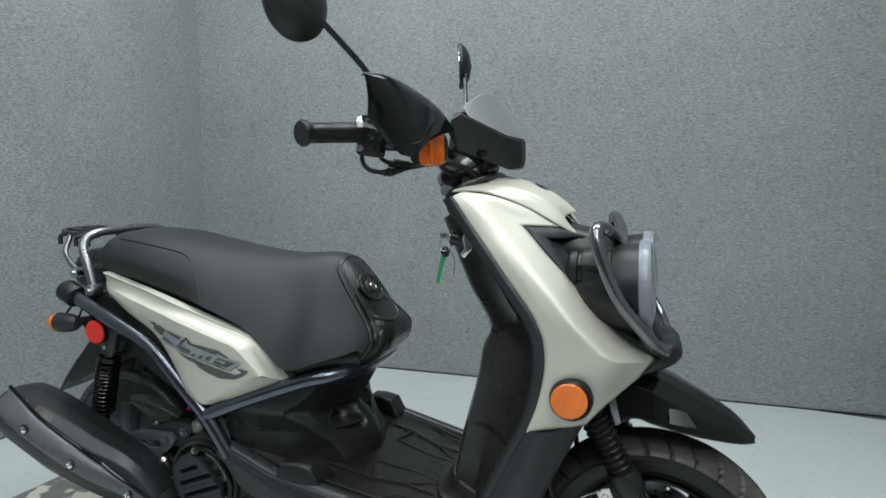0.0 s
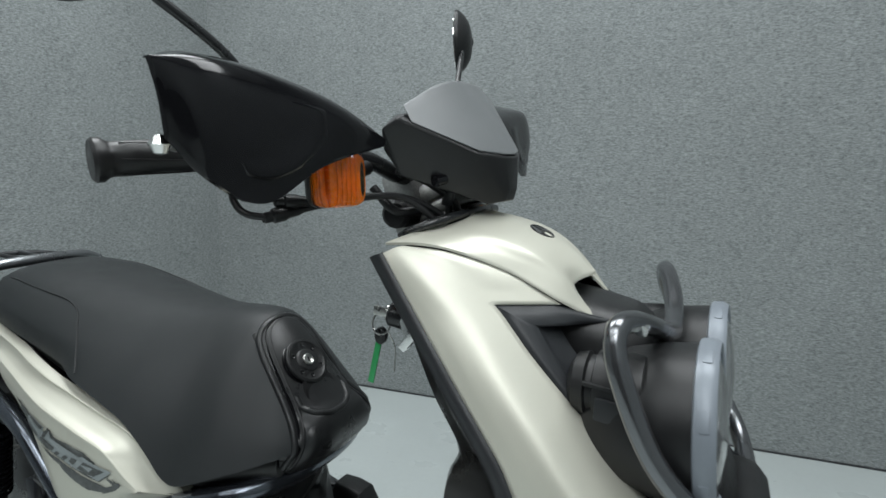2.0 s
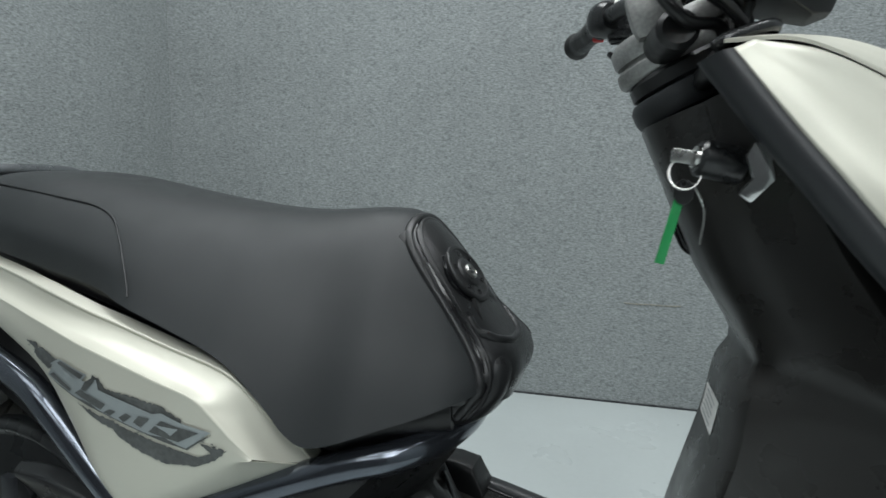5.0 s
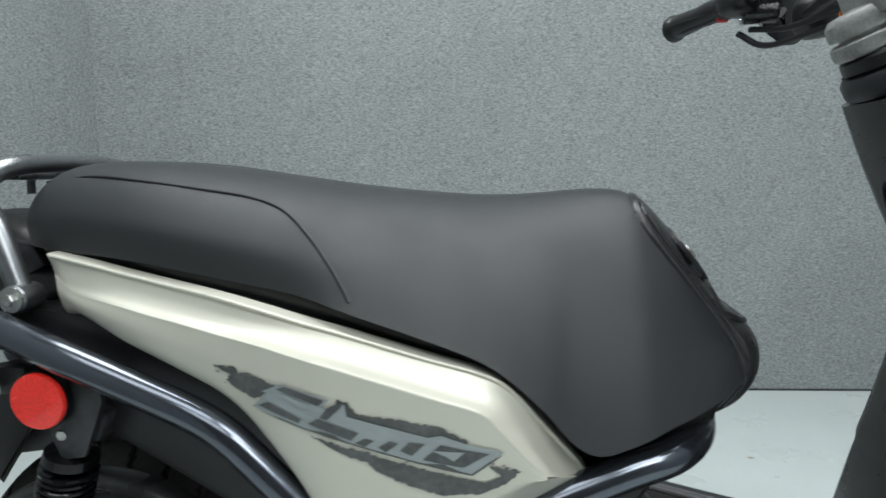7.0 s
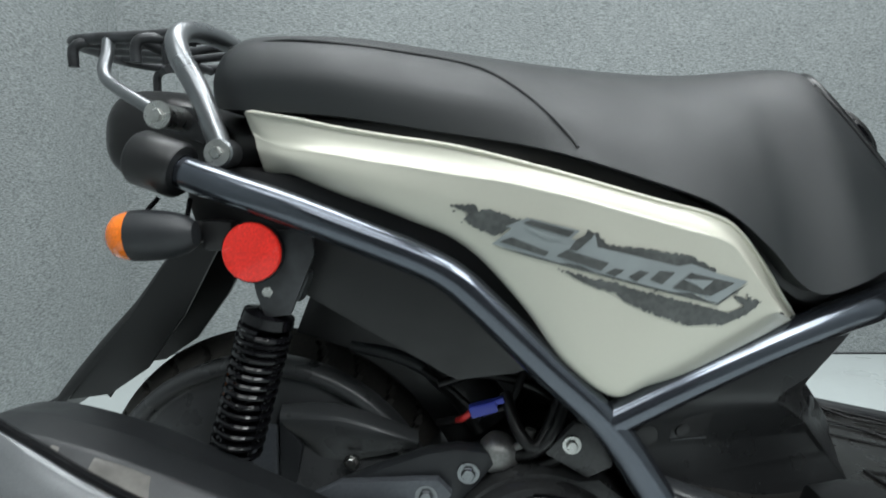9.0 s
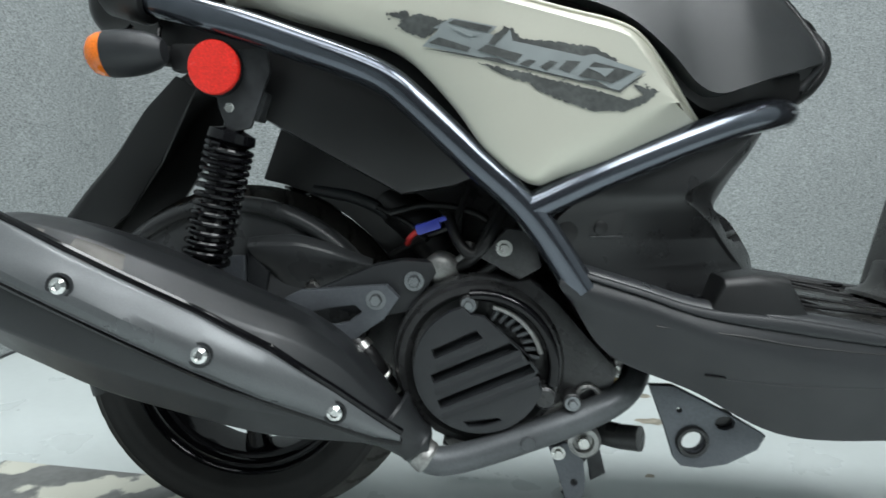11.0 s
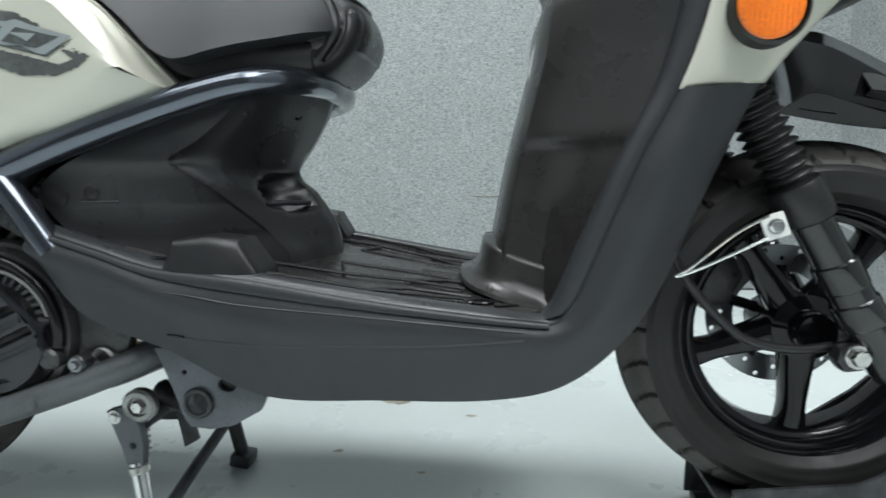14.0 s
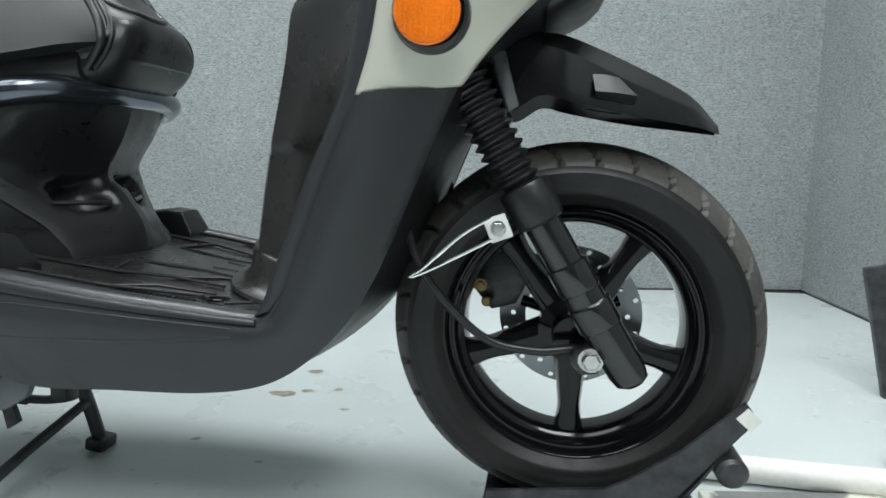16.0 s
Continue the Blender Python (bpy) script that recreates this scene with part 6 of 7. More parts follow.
for side in (-1, 1):
    lsb = bmesh.new()
    upper = grid_of(both([SE, SM, SN2, SR], side), 57, 19)
    grid_faces(lsb, upper)
    ridge = [upper[k][-1] for k in range(25)]
    seam_line = spline(both([SEAM], side)[0], 25)
    mid = [(a + b) / 2 + Vector((0, 0.002 * side, 0.002)) * math.sin(math.pi * min(1, k / 20)) for k, (a, b) in enumerate(zip(ridge, seam_line))]
    grid_faces(lsb, [spline([a, m, b], 9) for a, m, b in zip(ridge, mid, seam_line)])
    grid_faces(lsb, grid_of(both([LE, LM, LN3, LR], side), 33, 19))
    bmesh.ops.remove_doubles(lsb, verts=lsb.verts, dist=1e-5)
    ls = solid(part("leg_shield", lsb, M_CREAM, scooter, "champagne painted front leg shield", sharp=60), 0.0025)
    border = [[(x + dx, y + dy, z + dz) for x, y, z in EDGE] for dx, dy, dz in ((0.001, 0.0015, 0), (-0.005, -0.0025, -0.001), (-0.013, -0.002, -0.004), (-0.021, 0.004, -0.008), (-0.024, 0.014, -0.009), (-0.022, 0.030, -0.006))]
    part("shield_border", skin_bm(both(border, side), 100, 16, (0.003, 0.003 * -side, 0)), M_PLASTIC2, ls, "dark grey rolled edge of the leg shield")
    # the lamp recess's frame: a band under the shoulder and one down the shield's inner edge, both turned in
    top_out = [SR[3], (1.066, -0.104, 0.943), (1.096, -0.078, 0.940), (1.128, -0.046, 0.925)]
    top_in = [(1.078, -0.117, 0.924), (1.100, -0.095, 0.9225), (1.122, -0.070, 0.9215), (1.158, -0.045, 0.921)]
    top_deep = [(x + 0.002, y + 0.035, z - 0.006) for x, y, z in top_in]
    side_out = [(1.036, -0.130, 0.945), (1.085, -0.137, 0.895), (1.145, -0.138, 0.836), (1.208, -0.134, 0.770), (1.284, -0.112, 0.715)]
    side_in = [(1.078, -0.117, 0.924), (1.108, -0.124, 0.886), (1.158, -0.124, 0.833), (1.220, -0.120, 0.778), (1.288, -0.100, 0.722)]
    side_deep = [(x + 0.006, y + 0.040, z + 0.004) for x, y, z in side_in]
    for out, inn, deep in ((top_out, top_in, top_deep), (side_out, side_in, side_deep)):
        lift = [tuple((a + b) / 2 + c for a, b, c in zip(p, q, (0, -0.003, 0.001))) for p, q in zip(out, inn)]
        part("recess_frame", skin_bm(both([[(x, y + 0.002, z - 0.0015) for x, y, z in out], lift, inn, [(x + 0.001, y + 0.010, z - 0.001) for x, y, z in inn], deep], side), 30, 15, (0.002, 0.002 * -side, -0.001)), M_PLASTIC2, ls, "dark grey frame round the lamp recess", sharp=50)
    ra, rb = mir((1.147, -0.205, 0.656), side), mir((1.25, -1.2, 0.64), side)
    rf = part("side_reflector", lathe_bm([(0, 0), (0.0315, 0), (0.0315, 0.007), (0.030, 0.0085), (0, 0.0095)], along(ra, rb), 44), M_ORANGE, scooter, "round orange side reflector")
    part("reflector_bezel", lathe_bm([(0.0, -0.010), (0.038, -0.010), (0.036, 0.004), (0.0325, 0.006), (0.0325, 0.0)], along(ra, rb) @ pose(0.003, 0, 0), 40), M_BOOT, rf)
    for i in range(-5, 6):
        part("reflector_rib", box_bm((0.0032, 2 * math.sqrt(0.029 ** 2 - (i * 0.005) ** 2), 0.0008), along(ra, rb) @ pose(i * 0.005, 0, 0.0094), 0.0003, None, 1), M_ORANGE, rf)

# --- top cowl
CE = [(0.906, -0.145, 1.0045), (0.950, -0.138, 1.0065), (0.988, -0.1215, 0.9985), (1.040, -0.0965, 0.9775), (1.092, -0.0800, 0.9480), (1.132, -0.050, 0.9225)]
CK = [(0.913, -0.125, 1.009), (0.956, -0.115, 1.012), (1.000, -0.100, 1.005), (1.052, -0.080, 0.986), (1.093, -0.062, 0.963), (1.112, -0.046, 0.941)]
CQ = [(0.920, -0.090, 1.014), (0.964, -0.082, 1.018), (1.010, -0.073, 1.0135), (1.054, -0.062, 0.998), (1.086, -0.046, 0.977), (1.099, -0.036, 0.959)]
CC = [(0.929, 0, 1.025), (0.965, 0, 1.032), (1.014, 0, 1.023), (1.059, 0, 1.005), (1.093, 0, 0.984), (1.114, 0, 0.967)]
cowl = part("front_cowl", skin_bm([CE, CK, CQ, CC, flip([CQ])[0], flip([CK])[0], flip([CE])[0]], 44, 43, (0, 0, -0.003)), M_CREAM, scooter, "champagne painted top cowl", sharp=45)
em = along((1.045, 0, 1.0095), (1.073, 0, 1.069)) @ Matrix.Diagonal((0.8, 0.8, 1, 1))
emblem = part("cowl_emblem", lathe_bm([(0.021, 0), (0.021, 0.0012), (0.018, 0.0018), (0, 0.0018)], em, 32), M_RACK, cowl, "round silver emblem with a dark rim and three bars")
part("emblem_ring", lathe_bm([(0.0175, 0.0018), (0.0185, 0.0028), (0.0205, 0.0022), (0.0215, 0.0)], em, 32), M_BOOT, emblem)
for k in range(3):
    part("emblem_spoke", box_bm((0.017, 0.0028, 0.0012), em @ pose(0, 0, 0.0022, 0, 0, 90 + 120 * k) @ pose(0.0085, 0, 0), 0), M_BOOT, emblem)
# dark housing behind the lamps
hous = part("lamp_housing", loft_bm([(1.03, 0.90, 0.972, 0.080, 4, 0.1), (1.06, 0.86, 0.964, 0.082, 4, 0.1), (1.10, 0.80, 0.960, 0.082, 4, 0.1), (1.16, 0.74, 0.950, 0.082, 4, 0.1), (1.20, 0.70, 0.935, 0.082, 4, 0.2), (1.245, 0.69, 0.87, 0.085, 4, 0.2), (1.285, 0.70, 0.80, 0.085, 4, 0.2), (1.305, 0.71, 0.76, 0.06, 3, 0.2)], 36, 34), M_PLASTIC, scooter, "matt black front lamp housing")
front_low = part("lower_front", skin_bm([[(1.300, -0.122, 0.738), (1.262, -0.130, 0.695), (1.208, -0.132, 0.645), (1.17, -0.122, 0.597), (1.124, -0.125, 0.49)], [(1.315, 0, 0.72), (1.275, 0, 0.69), (1.22, 0, 0.65), (1.16, 0, 0.60), (1.11, 0, 0.49)], [(1.300, 0.122, 0.738), (1.262, 0.130, 0.695), (1.208, 0.132, 0.645), (1.17, 0.122, 0.597), (1.124, 0.125, 0.49)]], 30, 17, (-0.004, 0, 0.002)), M_PLASTIC, scooter, "black plastic behind the front wheel")

# --- headlights and their guard
for side in (-1, 1):
    hy = 0.085 * side
    ha, hb = Vector((1.145, hy, 0.828)), Vector((1.270, hy, 0.838))
    ax = along(ha, hb)
    h = part("headlight", lathe_bm([(0, -0.02), (0.045, -0.02), (0.058, 0.0), (0.074, 0.035), (0.081, 0.07), (0.0835, 0.106), (0.0, 0.106)], ax, 56), M_PLASTIC, scooter, "round headlight in a matt black bowl with a grey bezel")
    part("bezel", lathe_bm([(0.0835, 0.102), (0.0872, 0.1035), (0.0885, 0.107), (0.0878, 0.118), (0.0845, 0.123), (0.080, 0.121), (0.079, 0.112), (0.081, 0.106)], ax, 64), M_RING, h, "blue-grey plastic headlight bezel")
    for k in range(8):
        part("bezel_tab", box_bm((0.0016, 0.020, 0.009), ax @ pose(0.0878 * math.cos(radians(45 * k + 20)), 0.0878 * math.sin(radians(45 * k + 20)), 0.113, 0, 0, 45 * k + 20), 0.0012), M_RING, h)
    part("reflector_bowl", lathe_bm([(0, 0.092), (0.03, 0.0935), (0.06, 0.100), (0.079, 0.113)], ax, 40), M_CHROME, h)
    g = part("lens", lathe_bm([(0, 0.130), (0.03, 0.1285), (0.06, 0.124), (0.0795, 0.116), (0.0795, 0.113), (0.06, 0.121), (0.03, 0.1255), (0, 0.127)], ax, 40), M_GLASS, h, "clear headlight lens")
    g.visible_shadow = False
    drum = along(mir((1.122, -0.112, 0.868), side), mir((1.222, -0.112, 0.872), side))
    part("lamp_drum", lathe_bm([(0, 0), (0.024, 0), (0.032, 0.006), (0.0350, 0.018), (0.0310, 0.020), (0.0310, 0.026), (0.0365, 0.028), (0.038, 0.060), (0.036, 0.075), (0, 0.080)], drum, 40), M_PLASTIC, h, "round black drum behind the lamp bowl")
    part("drum_clip", box_bm((0.036, 0.007, 0.024), pose(1.172, 0.1495 * side, 0.858, 0, 4, 0), 0.0025), M_PLASTIC2, h)
    part("drum_rib", box_bm((0.05, 0.006, 0.004), pose(1.165, 0.146 * side, 0.880, 0, 4, 0), 0.0015), M_PLASTIC, h)
guard_pts = [(1.206, 0.001, 0.905), (1.203, -0.040, 0.915), (1.194, -0.090, 0.934), (1.181, -0.135, 0.948), (1.174, -0.162, 0.946), (1.176, -0.174, 0.926), (1.188, -0.179, 0.893), (1.204, -0.180, 0.856), (1.223, -0.178, 0.823), (1.252, -0.168, 0.787), (1.278, -0.145, 0.752), (1.292, -0.110, 0.732), (1.300, -0.05, 0.722)]
guard = part("lamp_guard", tube_bm(guard_pts, 0.0112, 100, 18), M_GUARD, scooter, "polished gunmetal tube guard round the headlights")
part("guard_tube", tube_bm([mir(p, 1) for p in guard_pts], 0.0112, 100, 18), M_GUARD, guard)
for side in (-1, 1):
    part("guard_bolt", rod_bm(mir((1.192, -0.10, 0.940), side), mir((1.192, -0.135, 0.940), side), 0.006, 12), M_CHROME, guard)
part("lower_plate", loft_bm([(1.27, 0.685, 0.735, 0.10, 4, 0), (1.30, 0.70, 0.755, 0.10, 4, 0), (1.325, 0.712, 0.76, 0.085, 4, 0), (1.34, 0.725, 0.75, 0.06, 4, 0)], 28, 12), M_PLASTIC, scooter, "black plate below the headlights")

# --- inner leg shield
lv = []
for z, xr, xe, w, we in ((0.362, 0.900, 0.985, 0.115, 0.178), (0.40, 0.904, 0.994, 0.113, 0.178), (0.46, 0.914, 1.012, 0.110, 0.177), (0.52, 0.926, 1.034, 0.108, 0.176), (0.538, 0.9305, 1.041, 0.108, 0.176), (0.552, 0.934, 1.046, 0.108, 0.176), (0.58, 0.941, 1.056, 0.107, 0.175), (0.645, 0.957, 1.078, 0.107, 0.174), (0.69, 0.963, 1.088, 0.107, 0.172), (0.710, 0.967, 1.090, 0.107, 0.172), (0.738, 0.977, 1.088, 0.105, 0.170),
                        (0.775, 0.957, 1.062, 0.106, 0.166), (0.815, 0.932, 1.032, 0.106, 0.162), (0.865, 0.909, 1.000, 0.107, 0.158), (0.905, 0.891, 0.974, 0.108, 0.154), (0.960, 0.866, 0.944, 0.100, 0.151)):
    we, xe = we + 0.006, xe + 0.005
    f = 0.5 + 0.25 * min(1, max(0, (0.775 - z) / 0.10))
    half = [(xr, 0), (xr + 0.001, -w * f), (xr + 0.008, -w * (f + 0.16)), (xr + 0.024, -w * (0.80 + 0.16 * f)), (xr + 0.046, -w), (max(xr + 0.05, xr + (xe - xr) * 0.62), -w - (we - w) * 0.3), (xe - 0.006, -we + 0.012), (xe, -we)]
    if z < 0.545:
        half[2:6] = [(x + d, y + d * 0.5) for (x, y), d in zip(half[2:6], (0.002, 0.006, 0.008, 0.008))]
    ring = half + [(xe + 0.03, -we * 0.9), (xe + 0.03, we * 0.9)] + [(x, -y) for x, y in reversed(half[1:])]
    lv.append([Vector((x, y, z + (0.42 * (x - xr) if z > 0.95 else 0.2 * (x - xr) if z > 0.90 else 0))) for x, y in ring])
cols = [spline([r[i] for r in lv], 44) for i in range(len(lv[0]))]
isb = bmesh.new()
ring_faces(isb, [[c[k] for c in cols] for k in range(44)])
inner = part("inner_leg_shield", isb, M_INNER, scooter, "black plastic inner leg shield with a glove pocket", sharp=30)
plan = spline([(0.886, 0.0, 0.419), (0.887, -0.030, 0.418), (0.891, -0.058, 0.415), (0.902, -0.082, 0.410), (0.922, -0.097, 0.403), (0.946, -0.104, 0.396), (0.966, -0.111, 0.391), (0.981, -0.127, 0.386), (0.992, -0.145, 0.380), (0.999, -0.166, 0.376)], 34)
foot_rows = []
for drop, out in ((0.004, -0.030), (0.0, -0.010), (0.0, 0.001), (0.002, 0.004), (0.006, 0.0055), (0.026, 0.009), (0.036, 0.014), (0.043, 0.023), (0.0455, 0.034), (0.050, 0.036)):
    row = []
    for i, p in enumerate(plan):
        t = plan[min(33, i + 1)] - plan[max(0, i - 1)]
        nrm = Vector((t.y, -t.x, 0)).normalized()
        fade = 1 - 0.6 * (i / 33) ** 3
        row.append(Vector((p.x + nrm.x * out * fade, p.y + nrm.y * out * fade, max(p.z - drop, 0.338))))
    foot_rows.append(row)
ff = bmesh.new()
ring_faces(ff, [[Vector((p.x, -p.y, p.z)) for p in reversed(r[1:])] + r for r in foot_rows], closed_u=False, cap=False)
part("shield_foot", ff, M_INNER, scooter, "flared black plastic collar at the foot of the leg shield", sharp=40)
stick = bmesh.new()
stick.faces.new([stick.verts.new(p) for p in ((0.945, 0.070, 0.672), (0.948, -0.014, 0.676), (0.942, -0.014, 0.640), (0.938, 0.066, 0.640))])
bmesh.ops.subdivide_edges(stick, edges=stick.edges[:], cuts=6, use_grid_fill=True)
it = tree_of(inner)
for v in stick.verts:
    loc, nrm, *_ = it.find_nearest(v.co)
    v.co = loc + nrm * 0.0006 if nrm.x < 0 else loc - nrm * 0.0006
lb = part("info_label", stick, M_LABEL, inner, "white printed information label")
for k in range(5):
    s = bmesh.new()
    zz = 0.663 - 0.006 * k
    pts = [Vector((0.944 + 0.003 * u, 0.066 - 0.078 * u, zz + 0.006 + d)) for u, d in ((0.15, 0), (0.85 - 0.1 * (k % 2), 0), (0.85 - 0.1 * (k % 2), -0.002), (0.15, -0.002))]
    vv = []
    for p in pts:
        loc, nrm, *_ = it.find_nearest(p)
        vv.append(s.verts.new(loc + nrm * (0.0012 if nrm.x < 0 else -0.0012)))
    s.faces.new(vv)
    part("print_bar", s, M_DECAL_L, lb)

HEAD = Vector((0.902, 0.026, 0.984))
RAKE = along(HEAD, HEAD + Vector((-0.45, 0, 0.893)))
pads = part("ignition_surround", lathe_bm([(0, -0.0145), (0.062, -0.0145), (0.068, -0.012), (0.0705, -0.006), (0.0705, 0.007), (0.067, 0.013), (0.058, 0.0155), (0, 0.0155)], RAKE @ Matrix.Diagonal((1, 1, 1, 1)), 48), M_PLASTIC2, scooter, "thick black collar round the steering head")
part("collar_seal", lathe_bm([(0, -0.034), (0.062, -0.034), (0.066, -0.030), (0.066, -0.015), (0, -0.015)], RAKE, 44), M_BOOT, pads)
part("stem_boot", lathe_bm([(0.060, 0.015), (0.064, 0.018), (0.0635, 0.030), (0.060, 0.034), (0, 0.034)], RAKE, 40), M_BOOT, pads, "black rubber boot under the stem clamp")
hook_b = part("bag_hook", tube_bm([(0.900, 0.030, 0.862), (0.8905, 0.030, 0.854), (0.893, 0.030, 0.838), (0.902, 0.030, 0.820), (0.912, 0.030, 0.814)], 0.0065, 24, 12, flat=0.7), M_GLOSS, pads, "folded black bag hook")
# ignition lock, key and tag
ign = part("ignition_lock", rod_bm((0.945, -0.120, 0.922), (0.908, -0.128, 0.930), 0.0165, 20, chamfer=0.003), M_SATIN, scooter, "black ignition lock with the key in it")
part("lock_face", lathe_bm([(0.0, 0), (0.010, 0), (0.0095, 0.003), (0, 0.003)], along((0.908, -0.128, 0.93), (0.87, -0.136, 0.938)), 20), M_STEEL, ign)
key = part("key", box_bm((0.026, 0.004, 0.012), pose(0.900, -0.130, 0.930, 0, 8, 10), 0.001), M_STEEL, scooter, "key with a fob and a green paper tag hanging from the lock")
part("key_head", plate_bm(circle2(0.899, 0.900, 0.0085, 20, 0.011), -0.137, -0.130, [circle2(0.899, 0.907, 0.0022, 10)], bevel=0.0015), M_BOOT, key)
part("key_ring", tube_bm([(0.899 + 0.013 * math.cos(a), -0.133 + 0.004 * math.sin(a), 0.916 + 0.014 * math.sin(a)) for a in (2 * math.pi * k / 12 for k in range(12))], 0.0012, 36, 6, closed=True), M_STEEL, key)
part("key_tag", box_bm((0.008, 0.0030, 0.058), pose(0.890, -0.134, 0.865, 0, 12, 6), 0.0006), M_GREEN, key, "green plastic key tag")
part("tag_cord", tube_bm([(0.906, -0.131, 0.908), (0.917, -0.129, 0.885), (0.916, -0.130, 0.855)], 0.001, seg=6), M_STEEL, key)
clip = part("helmet_hook", plate_bm([(0.945, 0.942), (0.956, 0.937), (0.962, 0.912), (0.946, 0.893), (0.937, 0.900), (0.946, 0.913), (0.940, 0.93)], -0.160, -0.150, bevel=0.002), M_CHROME, scooter, "bright steel helmet hook at the leg shield edge")

# --- steering head and handlebar, turned a little to the right
HB = pose(0.885, 0, 1.0, 0, 0, -4.5) @ pose(-0.885, 0, -1.0)


def hp(x, y, z):
    return tuple(HB @ Vector((x, y, z)))


BARS = ((0.745, -0.325, 1.099), (0.768, -0.26, 1.104), (0.808, -0.18, 1.110), (0.846, -0.10, 1.098), (0.860, -0.05, 1.078), (0.862, 0, 1.072))
bar = part("handlebar", tube_bm([*BARS, *[mir(p, 1) for p in reversed(BARS[:-1])]], 0.011, 90, 18), M_SATIN, scooter, "black tubular handlebar with grips, levers and guards")
clampb = part("bar_clamp", box_bm((0.05, 0.085, 0.05), pose(0.870, 0, 1.085, 0, -22, -4), 0.008), M_CAST, scooter, "silver handlebar clamp on the steering stem")
part("stem_clamp", lathe_bm([(0, 0.034), (0.066, 0.034), (0.069, 0.0365), (0.070, 0.041), (0.069, 0.050), (0.066, 0.0525), (0.058, 0.053), (0.058, 0.0565), (0.066, 0.057), (0.0675, 0.060), (0.066, 0.074), (0.060, 0.080), (0.035, 0.083), (0, 0.083)], RAKE @ Matrix.Diagonal((0.72, 1, 1, 1)), 48), M_CAST, pads, "silver cast clamp of the steering stem")
part("clamp_bolt", bolt_bm(RAKE @ Vector((-0.043, 0.036, 0.045)), (-0.3, -0.95, 0), 0.006, 0.006, 0.009), M_STEEL, pads)
part("clamp_bolt", bolt_bm(RAKE @ Vector((-0.043, 0.036, 0.068)), (-0.3, -0.95, 0), 0.006, 0.006, 0.009), M_STEEL, pads)
neck = part("neck_seal", loft_bm([(0.908, 1.004, 1.020, 0.09, 3, 0), (0.915, 1.000, 1.030, 0.115, 3.4, 0.1), (0.93, 1.004, 1.048, 0.128, 3.4, 0.2), (0.965, 1.02, 1.060, 0.10, 3, 0.3), (0.98, 1.035, 1.060, 0.07, 3, 0.3)], 32, 18), M_BOOT, scooter, "black rubber collar round the steering neck")
part("neck_rim", tube_bm([(0.915, -0.115, 1.03), (0.93, -0.112, 1.04), (0.965, -0.085, 1.056), (0.975, 0, 1.063), (0.965, 0.085, 1.056), (0.93, 0.112, 1.04), (0.915, 0.115, 1.03)], 0.006, 40, 10), M_SATIN, neck)
for side in (-1, 1):
    def sp(x, y, z, side=side):
        return (x, y * -side, z - 0.030)

    a, b = Vector(sp(0.729, -0.364, 1.128)), Vector(sp(0.776, -0.252, 1.136))
    prof = [(0, -0.006), (0.019, -0.006), (0.0215, -0.003), (0.0215, 0.003), (0.0178, 0.008)]
    prof += [(0.0168 + 0.0006 * math.sin(k * 1.1), 0.012 + 0.0105 * k) for k in range(10)] + [(0.0205, 0.119), (0.0205, 0.124), (0, 0.125)]
    gp = part("grip", lathe_bm(prof, along(a, b), 30), M_BOOT, bar, "black rubber handlebar grip")
    groove = bmesh.new()
    mg2 = along(a, b)
    for k in range(6):
        tube_bm([mg2 @ Vector((0.0173 * math.cos(1.05 * k + 0.010 * i), 0.0173 * math.sin(1.05 * k + 0.05 * i), 0.018 + 0.0095 * i)) for i in range(10)], 0.0009, smooth=False, seg=6, bm=groove)
    part("grip_ribs", groove, M_BOOT, gp)
    sw = part("switch_housing", loft_bm([(0, -0.028, 0.026, 0.020, 3, 0), (0.016, -0.032, 0.030, 0.024, 3, 0), (0.034, -0.030, 0.028, 0.024, 3, 0), (0.046, -0.022, 0.022, 0.018, 3, 0)], 24, 10), M_SATIN, bar)
    sw.matrix_basis = along(sp(0.778, -0.256, 1.138), sp(0.82, -0.18, 1.14)) @ pose(0, 0, 0, 0, -90, 0) @ pose(0, 0, 0, 0, 0, 0)
    part("switch_button", box_bm((0.016, 0.012, 0.012), Matrix.Translation(sp(0.778, -0.243, 1.160) if side < 0 else sp(0.772, -0.262, 1.120)), 0.003), M_REDSW if side > 0 else M_SATIN, bar)
    part("lever_perch", rod_bm(sp(0.79, -0.235, 1.118), sp(0.835, -0.225, 1.118), 0.014, 18, chamfer=0.003), M_SATIN, bar)
    lever = part("brake_lever", tube_bm([sp(0.838, -0.225, 1.118), sp(0.852, -0.27, 1.126), sp(0.850, -0.33, 1.138), sp(0.843, -0.375, 1.143)], (0.0075, 0.006), 24, 12, flat=0.7), M_STEEL, bar, "polished alloy brake lever")
    part("lever_ball", lathe_bm([(0, -0.0095), (0.006, -0.0075), (0.0095, 0), (0.006, 0.0075), (0, 0.0095)], Matrix.Translation(sp(0.842, -0.381, 1.143)), 18), M_CHROME, bar)
    # knuckle guard
    T0 = [sp(0.860, -0.400, 1.2075), sp(0.845, -0.36, 1.219), sp(0.846, -0.29, 1.217), sp(0.860, -0.21, 1.198), sp(0.888, -0.140, 1.158)]
    T1 = [sp(0.866, -0.402, 1.207), sp(0.884, -0.36, 1.207), sp(0.893, -0.29, 1.197), sp(0.902, -0.21, 1.178), sp(0.903, -0.140, 1.152)]
